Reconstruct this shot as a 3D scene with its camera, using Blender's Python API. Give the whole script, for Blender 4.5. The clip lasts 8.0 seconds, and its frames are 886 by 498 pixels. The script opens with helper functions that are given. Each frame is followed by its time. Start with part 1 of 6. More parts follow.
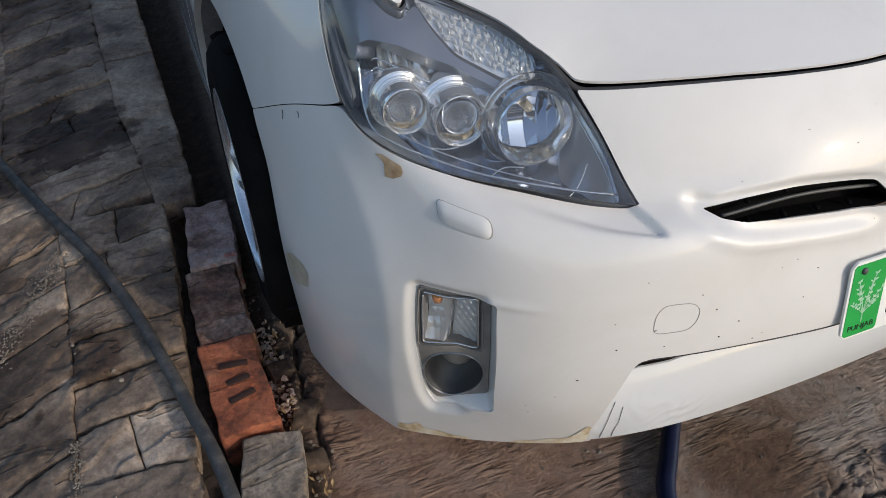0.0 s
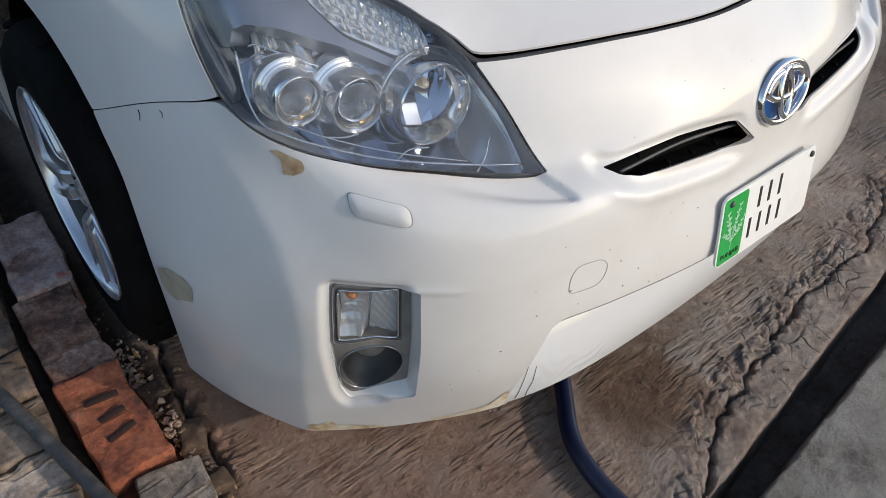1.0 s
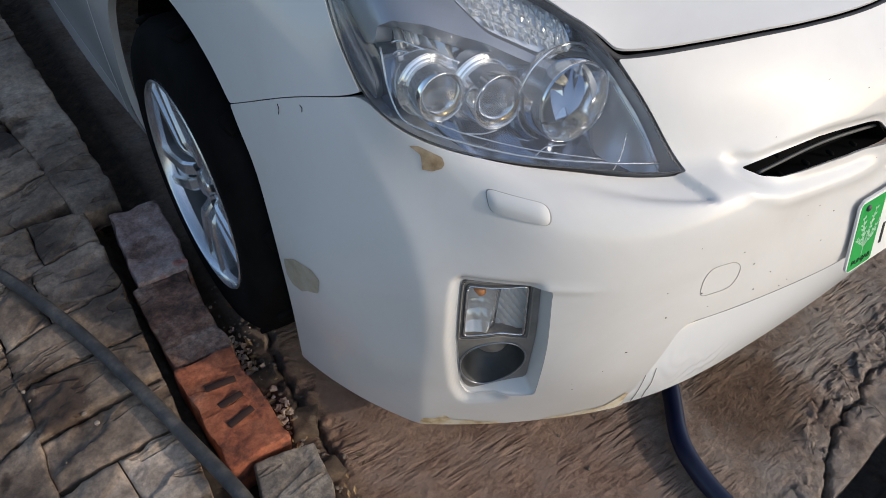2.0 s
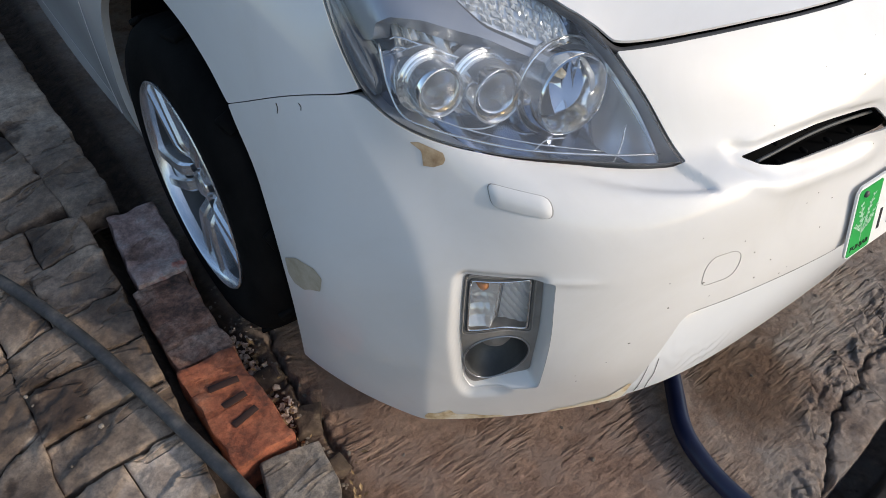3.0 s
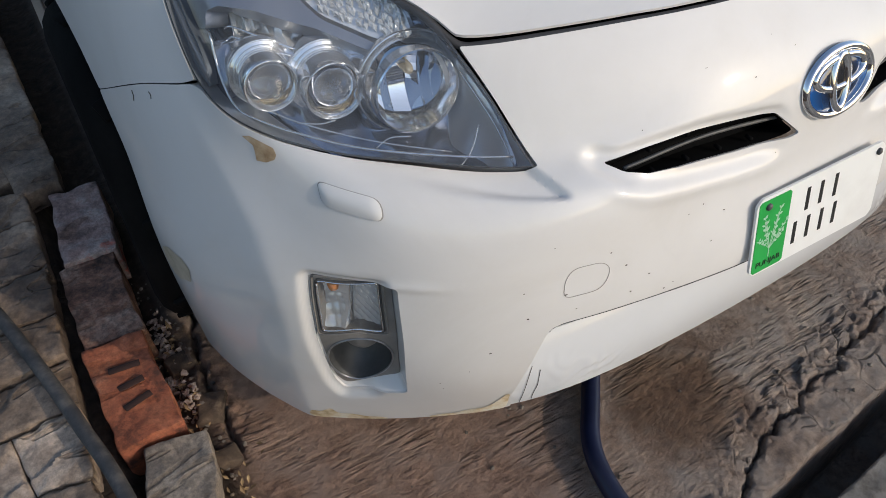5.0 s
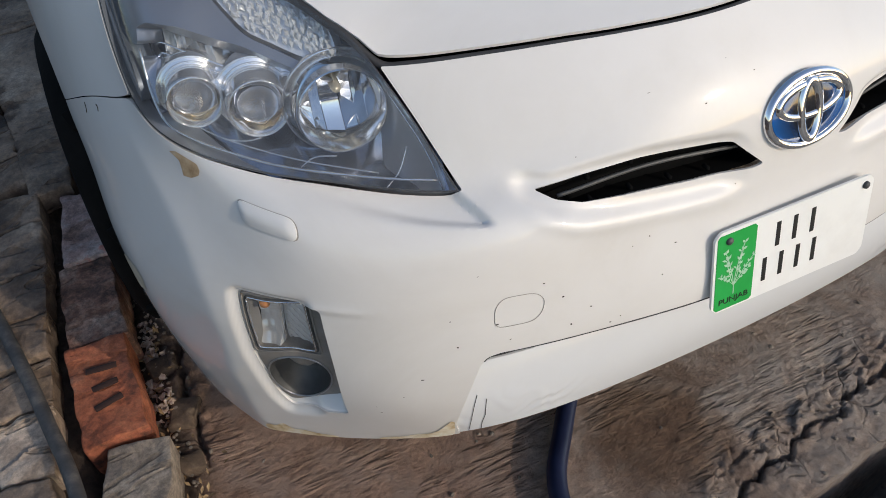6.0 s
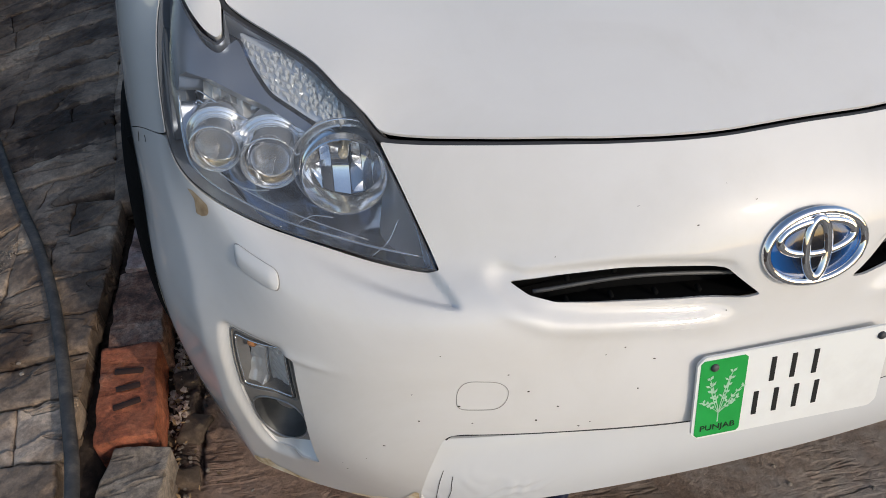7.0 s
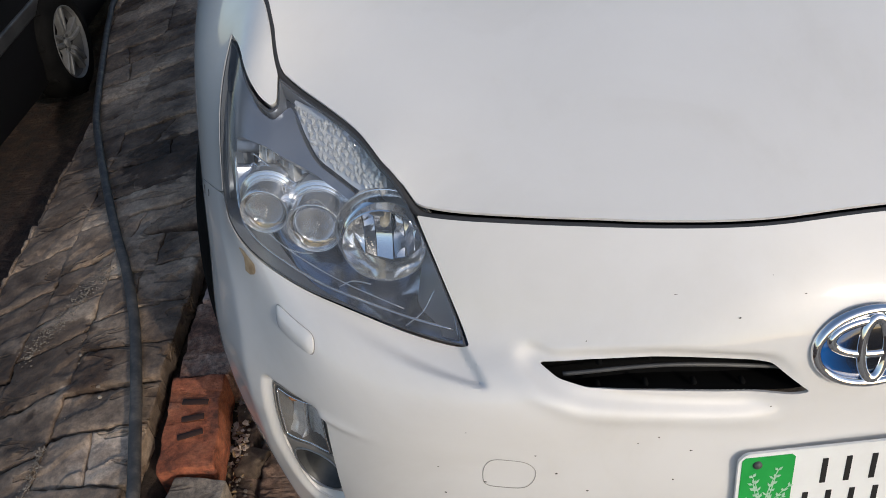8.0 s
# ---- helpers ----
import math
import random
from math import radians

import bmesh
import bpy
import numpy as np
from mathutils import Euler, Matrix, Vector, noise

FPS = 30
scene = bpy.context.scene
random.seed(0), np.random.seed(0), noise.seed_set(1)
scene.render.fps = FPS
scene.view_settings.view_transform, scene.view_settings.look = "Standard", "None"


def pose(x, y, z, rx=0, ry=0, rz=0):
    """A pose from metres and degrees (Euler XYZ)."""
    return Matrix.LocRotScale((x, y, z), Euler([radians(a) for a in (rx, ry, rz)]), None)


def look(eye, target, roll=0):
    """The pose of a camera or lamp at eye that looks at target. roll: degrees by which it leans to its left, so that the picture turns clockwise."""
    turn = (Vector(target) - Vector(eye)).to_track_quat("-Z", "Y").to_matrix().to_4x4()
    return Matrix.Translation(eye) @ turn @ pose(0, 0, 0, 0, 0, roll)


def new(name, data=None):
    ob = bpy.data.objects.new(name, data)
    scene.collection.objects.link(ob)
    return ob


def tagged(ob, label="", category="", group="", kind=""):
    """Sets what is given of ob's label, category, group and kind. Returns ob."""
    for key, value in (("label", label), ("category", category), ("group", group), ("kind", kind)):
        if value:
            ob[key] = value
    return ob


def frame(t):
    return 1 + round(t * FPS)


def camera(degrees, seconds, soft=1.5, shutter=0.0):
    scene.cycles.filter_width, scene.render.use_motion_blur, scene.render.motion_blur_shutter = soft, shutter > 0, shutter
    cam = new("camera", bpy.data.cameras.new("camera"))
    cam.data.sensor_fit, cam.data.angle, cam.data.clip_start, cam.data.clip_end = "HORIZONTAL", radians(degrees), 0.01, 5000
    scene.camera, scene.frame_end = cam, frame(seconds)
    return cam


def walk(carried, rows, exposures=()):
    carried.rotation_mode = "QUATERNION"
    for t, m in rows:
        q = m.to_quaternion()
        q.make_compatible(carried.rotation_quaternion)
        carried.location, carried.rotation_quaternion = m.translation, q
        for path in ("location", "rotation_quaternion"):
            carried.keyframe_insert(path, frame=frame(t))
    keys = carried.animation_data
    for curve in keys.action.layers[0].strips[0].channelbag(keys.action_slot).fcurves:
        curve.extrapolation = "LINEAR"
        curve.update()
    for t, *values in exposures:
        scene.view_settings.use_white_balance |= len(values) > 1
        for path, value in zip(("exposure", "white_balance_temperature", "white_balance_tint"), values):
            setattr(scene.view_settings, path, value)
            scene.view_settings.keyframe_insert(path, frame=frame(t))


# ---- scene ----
import itertools

from mathutils.geometry import delaunay_2d_cdt

cam = camera(60.9, 8.0, soft=0.6)
PATH = [
    (0, (-0.944, -0.535, 1.191), (-0.383, 0.851, -0.136), 0.2),
    (0.2, (-0.969, -0.494, 1.191), (-0.407, 0.824, -0.204), -0.2),
    (0.5, (-1.004, -0.453, 1.179), (-0.301, 0.765, -0.243), 4.4),
    (0.7, (-1.020, -0.435, 1.183), (-0.181, 0.717, -0.220), 6.0),
    (1, (-1.049, -0.402, 1.189), (-0.057, 0.631, -0.207), 6.8),
    (1.2, (-1.068, -0.384, 1.187), (-0.050, 0.592, -0.232), 7.1),
    (1.5, (-1.091, -0.367, 1.183), (-0.11, 0.668, -0.219), 6.5),
    (1.7, (-1.105, -0.356, 1.184), (-0.212, 0.754, -0.22), 4.9),
    (2.8, (-1.14, -0.327, 1.182), (-0.292, 0.774, -0.256), 3.2),
    (3, (-1.131, -0.336, 1.185), (-0.259, 0.762, -0.241), 3.1),
    (3.2, (-1.123, -0.362, 1.190), (-0.235, 0.738, -0.225), 2.5),
    (3.5, (-1.101, -0.372, 1.183), (-0.197, 0.668, -0.266), 3.4),
    (3.7, (-1.100, -0.403, 1.184), (-0.230, 0.630, -0.290), 2.1),
    (4, (-1.091, -0.426, 1.186), (-0.17, 0.588, -0.271), 3.0),
    (4.2, (-1.076, -0.441, 1.190), (-0.085, 0.551, -0.235), 5.6),
    (4.5, (-1.019, -0.455, 1.188), (-0.049, 0.564, -0.234), 5.3),
    (4.7, (-0.962, -0.454, 1.18), (-0.093, 0.64, -0.251), 3.5),
    (5.8, (-0.716, -0.488, 1.18), (-0.194, 0.749, -0.303), -3.5),
    (6, (-0.698, -0.513, 1.173), (-0.175, 0.768, -0.271), -3.5),
    (6.2, (-0.675, -0.549, 1.175), (-0.200, 0.758, -0.263), -3.0),
    (6.5, (-0.663, -0.575, 1.17), (-0.197, 0.785, -0.22), 0.3),
    (6.7, (-0.626, -0.567, 1.182), (-0.169, 0.824, -0.181), 0.7),
    (6.8, (-0.603, -0.558, 1.199), (-0.228, 0.834, -0.187), -1.0),
    (7, (-0.546, -0.558, 1.207), (-0.272, 0.903, -0.131), -1.7),
    (7.2, (-0.499, -0.555, 1.229), (-0.298, 0.913, -0.113), -3.0),
    (7.3, (-0.482, -0.560, 1.238), (-0.327, 0.951, -0.062), -4.3),
    (7.5, (-0.457, -0.544, 1.268), (-0.371, 0.985, -0.019), -5.3),
    (7.7, (-0.447, -0.546, 1.258), (-0.392, 0.992, -0.019), -5.2),
    (8, (-0.459, -0.525, 1.255), (-0.445, 1.0, -0.039), -5.5),
]
walk(cam, [(t, look(eye, target, roll)) for t, eye, target, roll in PATH], exposures=[(0, -0.30), (0.5, -0.21), (1.7, -0.20), (2.8, 0.0), (4.0, -0.03), (4.7, -0.32), (5.8, -0.32), (7, -0.38), (8, -0.40)])

# ---- light ----
SUN_TURN, SUN_HEIGHT = radians(145), radians(26)      # clockwise from +y, and above the horizon
world = bpy.data.worlds.new("sky")
scene.world = world
world.use_nodes = True
wn = world.node_tree.nodes
sky = wn.new("ShaderNodeTexSky")
sky.sky_type, sky.sun_disc = "NISHITA", False
sky.sun_elevation, sky.sun_rotation = SUN_HEIGHT, SUN_TURN
sky.air_density, sky.dust_density = 1.0, 1.35
wn["Background"].inputs["Strength"].default_value = 0.208
world.node_tree.links.new(sky.outputs[0], wn["Background"].inputs["Color"])
sun_data = bpy.data.lights.new("sun", "SUN")
sun_data.energy, sun_data.angle, sun_data.color = 2.0, radians(0.8), (1.0, 0.92, 0.82)
sun = new("sun", sun_data)
sun_way = Vector((math.sin(SUN_TURN) * math.cos(SUN_HEIGHT), math.cos(SUN_TURN) * math.cos(SUN_HEIGHT), math.sin(SUN_HEIGHT)))
sun.matrix_world = look(sun_way * 20, (0, 0, 0))


# ---- materials ----
def material(name, color, rough=0.5, metal=0.0, **more):
    m = bpy.data.materials.new(name)
    m.use_nodes = True
    b = m.node_tree.nodes["Principled BSDF"]
    b.inputs["Base Color"].default_value = (*color, 1)
    b.inputs["Roughness"].default_value, b.inputs["Metallic"].default_value = rough, metal
    for key, value in more.items():
        b.inputs[key.replace("_", " ")].default_value = value
    return m


def vary(m, stops, scale, bump=0.0, bump_scale=None, detail=6.0, rough=None, stretch=(1, 1, 1), by_object=0.0, distance=0.004):
    """Colour by noise over a ramp of (place, colour), with a bump of another noise; object coordinates."""
    t = m.node_tree
    n, link = t.nodes, t.links
    b = n["Principled BSDF"]
    co = n.new("ShaderNodeTexCoord")
    geo = n.new("ShaderNodeMapping")
    geo.inputs["Scale"].default_value = stretch
    link.new(co.outputs["Object"], geo.inputs["Vector"])
    na = n.new("ShaderNodeTexNoise")
    na.inputs["Scale"].default_value, na.inputs["Detail"].default_value, na.inputs["Roughness"].default_value = scale, detail, 0.62
    link.new(geo.outputs[0], na.inputs["Vector"])
    ramp = n.new("ShaderNodeValToRGB")
    while len(ramp.color_ramp.elements) < len(stops):
        ramp.color_ramp.elements.new(0.5)
    for e, (p, c) in zip(ramp.color_ramp.elements, stops):
        e.position, e.color = p, (*c, 1)
    source = na.outputs["Fac"]
    if by_object:
        info, add = n.new("ShaderNodeObjectInfo"), n.new("ShaderNodeMath")
        add.operation = "MULTIPLY_ADD"
        link.new(info.outputs["Random"], add.inputs[0])
        add.inputs[1].default_value = by_object
        shift = n.new("ShaderNodeMath")
        shift.operation, shift.inputs[1].default_value = "SUBTRACT", by_object / 2
        link.new(na.outputs["Fac"], shift.inputs[0])
        link.new(shift.outputs[0], add.inputs[2])
        source = add.outputs[0]
    link.new(source, ramp.inputs["Fac"])
    link.new(ramp.outputs["Color"], b.inputs["Base Color"])
    if rough:
        mr = n.new("ShaderNodeMapRange")
        mr.inputs["To Min"].default_value, mr.inputs["To Max"].default_value = rough
        link.new(na.outputs["Fac"], mr.inputs["Value"])
        link.new(mr.outputs[0], b.inputs["Roughness"])
    if bump:
        nb = n.new("ShaderNodeTexNoise")
        nb.inputs["Scale"].default_value, nb.inputs["Detail"].default_value = bump_scale or scale * 4, 8.0
        nb.inputs["Roughness"].default_value = 0.7
        link.new(geo.outputs[0], nb.inputs["Vector"])
        bp = n.new("ShaderNodeBump")
        bp.inputs["Strength"].default_value, bp.inputs["Distance"].default_value = bump, distance
        link.new(nb.outputs["Fac"], bp.inputs["Height"])
        link.new(bp.outputs[0], b.inputs["Normal"])
    return m


def stain_world(m, stops, scale):
    """Large stains that run on from piece to piece."""
    t = m.node_tree
    b = t.nodes["Principled BSDF"]
    old = b.inputs["Base Color"].links[0].from_socket
    geo, na, ramp, mix = t.nodes.new("ShaderNodeNewGeometry"), t.nodes.new("ShaderNodeTexNoise"), t.nodes.new("ShaderNodeValToRGB"), t.nodes.new("ShaderNodeMix")
    na.inputs["Scale"].default_value, na.inputs["Detail"].default_value, na.inputs["Roughness"].default_value, na.inputs["Distortion"].default_value = scale, 7.0, 0.62, 0.6
    t.links.new(geo.outputs["Position"], na.inputs["Vector"])
    while len(ramp.color_ramp.elements) < len(stops):
        ramp.color_ramp.elements.new(0.5)
    for e, (p, c) in zip(ramp.color_ramp.elements, stops):
        e.position, e.color = p, (*c, 1)
    t.links.new(na.outputs["Fac"], ramp.inputs["Fac"])
    mix.data_type, mix.blend_type = "RGBA", "MULTIPLY"
    mix.inputs["Factor"].default_value = 1.0
    t.links.new(old, mix.inputs["A"])
    t.links.new(ramp.outputs["Color"], mix.inputs["B"])
    t.links.new(mix.outputs["Result"], b.inputs["Base Color"])


def paint(name, light, dark, coat=1.0, rough=0.42):
    m = material(name, light, rough, 0.0, Coat_Weight=coat, Coat_Roughness=0.05, Specular_IOR_Level=0.22)
    return vary(m, [(0.30, dark), (0.62, light)], 2.4, rough=(rough - 0.06, rough + 0.08))


PEARL = paint("pearl_white_paint", (0.735, 0.715, 0.688), (0.695, 0.677, 0.652))
stain_world(PEARL, [(0.36, (0.945, 0.938, 0.925)), (0.50, (0.985, 0.982, 0.978)), (0.62, (1.0, 1.0, 1.0))], 4.5)
# the lip's white is a little darker, cooler and glossier than the bumper's
LIP_PAINT = paint("cool_white_lip_paint", (0.665, 0.671, 0.677), (0.615, 0.621, 0.628), rough=0.30)
WORN_EDGE = vary(material("bare_yellowed_filler", (0.5, 0.4, 0.25), 0.75), [(0.36, (0.42, 0.29, 0.15)), (0.48, (0.62, 0.49, 0.31)), (0.60, (0.72, 0.64, 0.50)), (0.74, (0.75, 0.73, 0.69))], 30, 0.2, 180)
BARE = vary(material("bare_brown_primer", (0.42, 0.30, 0.16), 0.75), [(0.35, (0.30, 0.19, 0.10)), (0.5, (0.44, 0.31, 0.18)), (0.7, (0.58, 0.46, 0.32))], 40, 0.25, 200)
FILLER = vary(material("olive_filler_patch", (0.3, 0.27, 0.17), 0.6), [(0.3, (0.34, 0.285, 0.20)), (0.7, (0.52, 0.46, 0.36))], 30)
CHIP = material("dark_stone_chip", (0.06, 0.05, 0.04), 0.9, Specular_IOR_Level=0.05)
BLACK = vary(material("black_plastic", (0.018, 0.018, 0.018), 0.42), [(0.3, (0.012, 0.012, 0.012)), (0.7, (0.028, 0.027, 0.026))], 18, 0.15, 260)
SEAL = material("black_rubber_seal", (0.040, 0.040, 0.042), 0.6, Specular_IOR_Level=0.35)
VOID = material("matt_black_underbody", (0.006, 0.006, 0.006), 0.95, Specular_IOR_Level=0.05)
GREY_TRIM = vary(material("grey_plastic_trim", (0.16, 0.16, 0.155), 0.45), [(0.3, (0.17, 0.155, 0.138)), (0.7, (0.28, 0.258, 0.232))], 22)
DARK_TRIM = vary(material("dark_grey_dusty_plastic", (0.06, 0.06, 0.06), 0.5), [(0.3, (0.035, 0.036, 0.038)), (0.7, (0.10, 0.098, 0.092))], 16)
CHROME = material("bright_chrome", (0.88, 0.885, 0.90), 0.05, 1.0)
LAMP_CHROME = material("metallised_lamp_chrome", (0.92, 0.925, 0.93), 0.10, 0.88)
REFLECTOR = material("vacuum_metallised_reflector", (0.93, 0.93, 0.93), 0.07, 1.0)
SMOKE = material("smoked_metallic_bezel", (0.37, 0.385, 0.415), 0.30, 0.8)
FROST = material("pale_frosted_silver", (0.92, 0.925, 0.92), 0.12, 0.45)
BRIGHT_SHELF = material("bright_metallised_shelf", (0.90, 0.875, 0.82), 0.14, 0.6)
TIP = material("brushed_grey_reflector", (0.70, 0.715, 0.735), 0.28, 0.75)
MARKER = material("grey_blue_ribbed_plastic", (0.17, 0.19, 0.22), 0.35, 0.3)
LAMP_FLOOR = material("dark_metallic_lamp_floor", (0.36, 0.39, 0.46), 0.15, 1.0)
LAMP_WALL = material("grey_metallised_lamp_wall", (0.42, 0.44, 0.48), 0.30, 0.6)
BLUE = material("translucent_blue_enamel", (0.005, 0.06, 0.30), 0.12, 0.2, Coat_Weight=1.0)
WHITE_PLATE = vary(material("white_enamel_plate", (0.80, 0.80, 0.77), 0.35), [(0.3, (0.74, 0.73, 0.70)), (0.6, (0.82, 0.82, 0.79))], 12)
GREEN = vary(material("green_plate_band", (0.012, 0.33, 0.055), 0.35), [(0.3, (0.010, 0.29, 0.045)), (0.7, (0.02, 0.37, 0.07))], 14)
PALE = material("pale_green_print", (0.42, 0.62, 0.45), 0.5)
INK = material("black_plate_ink", (0.012, 0.012, 0.012), 0.45)
RUBBER = vary(material("tyre_rubber", (0.012, 0.012, 0.012), 0.85, Specular_IOR_Level=0.08), [(0.3, (0.003, 0.003, 0.003)), (0.7, (0.009, 0.0085, 0.008))], 14, 0.2, 160)
ALLOY = vary(material("silver_alloy", (0.75, 0.76, 0.78), 0.24, 0.80), [(0.3, (0.66, 0.67, 0.69)), (0.7, (0.80, 0.81, 0.83))], 9)
HUB_DARK = material("dark_hub_recess", (0.05, 0.05, 0.052), 0.5, 0.4)


def glass(name, tint=(1, 1, 1), ior=1.45, rough=0.0, haze=0.0):
    """A thin pane: it lets light straight through, mirrors by Fresnel, and is dulled by a little haze."""
    m = bpy.data.materials.new(name)
    m.use_nodes = True
    t = m.node_tree
    t.nodes.clear()
    out, mix = t.nodes.new("ShaderNodeOutputMaterial"), t.nodes.new("ShaderNodeMixShader")
    clear, gloss, fres = t.nodes.new("ShaderNodeBsdfTransparent"), t.nodes.new("ShaderNodeBsdfGlossy"), t.nodes.new("ShaderNodeFresnel")
    clear.inputs[0].default_value = (*tint, 1)
    gloss.inputs["Roughness"].default_value = rough
    fres.inputs["IOR"].default_value = ior
    dull, veil = t.nodes.new("ShaderNodeMixShader"), t.nodes.new("ShaderNodeBsdfDiffuse")
    veil.inputs[0].default_value = (0.85, 0.87, 0.90, 1)
    grime = t.nodes.new("ShaderNodeTexNoise")
    grime.inputs["Scale"].default_value, grime.inputs["Detail"].default_value = 22, 8
    place, spread = t.nodes.new("ShaderNodeTexCoord"), t.nodes.new("ShaderNodeMapRange")
    t.links.new(place.outputs["Object"], grime.inputs["Vector"])
    t.links.new(grime.outputs["Fac"], spread.inputs["Value"])
    spread.inputs["From Min"].default_value, spread.inputs["From Max"].default_value = 0.3, 0.7
    spread.inputs["To Min"].default_value, spread.inputs["To Max"].default_value = haze * 0.5, haze * 1.5
    t.links.new(spread.outputs[0], dull.inputs[0])
    t.links.new(clear.outputs[0], dull.inputs[1])
    t.links.new(veil.outputs[0], dull.inputs[2])
    t.links.new(fres.outputs[0], mix.inputs[0])
    t.links.new(dull.outputs[0], mix.inputs[1])
    t.links.new(gloss.outputs[0], mix.inputs[2])
    t.links.new(mix.outputs[0], out.inputs[0])
    return m


LENS = glass("clear_polycarbonate_lens", (0.93, 0.95, 0.97), 1.5, 0.02, 0.055)
SLEEVE = glass("hazy_clear_sleeve", (0.92, 0.94, 0.96), 1.5, 0.05, 0.17)
CAR_GLASS = material("dark_car_glass", (0.01, 0.012, 0.012), 0.03, 0.0)
BULB_GLASS = material("projector_glass", (0.9, 0.92, 0.95), 0.0, 0.0, Transmission_Weight=1.0, IOR=1.5)
AMBER = material("amber_bulb", (0.8, 0.30, 0.08), 0.15, 0.0)
GLOW_BOWL = material("warm_grey_fluted_reflector", (0.90, 0.80, 0.62), 0.12, 0.92)
# silver barrel coloured near black, for shade between the spokes
BARREL = vary(material("shade_darkened_barrel", (0.06, 0.06, 0.062), 0.6, 0.0), [(0.3, (0.035, 0.036, 0.038)), (0.7, (0.085, 0.086, 0.09))], 9)
DULL_ALLOY = vary(material("dull_dusty_alloy", (0.2, 0.2, 0.2), 0.5, 0.3), [(0.3, (0.10, 0.10, 0.10)), (0.7, (0.22, 0.22, 0.215))], 9)
GOLD = material("pale_gold_reflection_strip", (0.96, 0.83, 0.60), 0.15, 0.6)

CONCRETE = bpy.data.materials.new("weathered_concrete")


def stone(name, stops, scale=9.0, grain=(0.58, 1.30), cleft=0.005, pits=0.003, random=0.25, stains=(), rough=0.86):
    """Worn brick or slab: patches, grain, cleft layers and pits over places in the world; stains: (place, radius, tint) with uneven edges."""
    m = material(name, stops[1][1], rough, Specular_IOR_Level=0.35)
    t = m.node_tree
    n, link = t.nodes, t.links
    b = n["Principled BSDF"]
    at = n.new("ShaderNodeNewGeometry").outputs["Position"]

    def fog(scale, detail, roughness, vector=at, distortion=0.0):
        k = n.new("ShaderNodeTexNoise")
        for key, value in (("Scale", scale), ("Detail", detail), ("Roughness", roughness), ("Distortion", distortion)):
            k.inputs[key].default_value = value
        link.new(vector, k.inputs["Vector"])
        return k.outputs["Fac"]

    def between(source, a, b_, lo=0.0, hi=1.0):
        k = n.new("ShaderNodeMapRange")
        k.interpolation_type = "SMOOTHSTEP"
        for key, value in (("From Min", a), ("From Max", b_), ("To Min", lo), ("To Max", hi)):
            k.inputs[key].default_value = value
        link.new(source, k.inputs["Value"])
        return k.outputs[0]

    def mixed(factor, a, b_, kind="MIX"):
        k = n.new("ShaderNodeMix")
        k.data_type, k.blend_type = "RGBA", kind
        if isinstance(factor, float):
            k.inputs["Factor"].default_value = factor
        else:
            link.new(factor, k.inputs["Factor"])
        link.new(a, k.inputs["A"])
        if isinstance(b_, tuple):
            k.inputs["B"].default_value = (*b_, 1)
        else:
            link.new(b_, k.inputs["B"])
        return k.outputs["Result"]

    def math_node(kind, a, b_):
        k = n.new("ShaderNodeMath")
        k.operation = kind
        for slot, value in enumerate((a, b_)):
            if isinstance(value, (int, float)):
                k.inputs[slot].default_value = value
            else:
                link.new(value, k.inputs[slot])
        return k.outputs[0]

    one = n.new("ShaderNodeObjectInfo").outputs["Random"]
    ramp = n.new("ShaderNodeValToRGB")
    while len(ramp.color_ramp.elements) < len(stops):
        ramp.color_ramp.elements.new(0.5)
    for e, (p, c) in zip(ramp.color_ramp.elements, stops):
        e.position, e.color = p, (*c, 1)
    link.new(math_node("ADD", fog(scale, 8, 0.66), math_node("MULTIPLY", math_node("SUBTRACT", one, 0.5), random)), ramp.inputs["Fac"])
    slant = n.new("ShaderNodeMapping")
    slant.inputs["Rotation"].default_value, slant.inputs["Scale"].default_value = (0, 0, radians(-24)), (6, 17, 12)
    link.new(at, slant.inputs["Vector"])
    layer = between(fog(1.0, 3, 0.55, slant.outputs[0], 0.6), 0.385, 0.42)
    speck = fog(75, 9, 0.78)
    col = mixed(1.0, ramp.outputs["Color"], mixed(between(speck, 0.34, 0.66), flat(n, (grain[0],) * 3), flat(n, (grain[1], grain[1] * 0.985, grain[1] * 0.96))), "MULTIPLY")
    col = mixed(1.0, col, mixed(layer, flat(n, (0.80, 0.75, 0.70)), flat(n, (1.03, 1.03, 1.03))), "MULTIPLY")
    for place, radius, tint in stains:
        far = n.new("ShaderNodeVectorMath")
        far.operation = "DISTANCE"
        link.new(at, far.inputs[0])
        far.inputs[1].default_value = place
        edge = math_node("ADD", far.outputs["Value"], math_node("MULTIPLY", math_node("SUBTRACT", fog(14, 5, 0.6), 0.5), radius * 1.6))
        col = mixed(between(edge, radius * 0.86, radius * 1.06, 1.0, 0.0), col, mixed(1.0, col, tint, "MULTIPLY"))
    link.new(col, b.inputs["Base Color"])
    link.new(between(speck, 0.3, 0.7, rough - 0.22, rough + 0.08), b.inputs["Roughness"])
    first, second = n.new("ShaderNodeBump"), n.new("ShaderNodeBump")
    first.inputs["Distance"].default_value, second.inputs["Distance"].default_value = cleft, pits
    link.new(layer, first.inputs["Height"])
    link.new(fog(62, 9, 0.74), second.inputs["Height"])
    link.new(first.outputs[0], second.inputs["Normal"])
    link.new(second.outputs[0], b.inputs["Normal"])
    return m


def flat(nodes, c):
    k = nodes.new("ShaderNodeRGB")
    k.outputs[0].default_value = (*c, 1)
    return k.outputs[0]


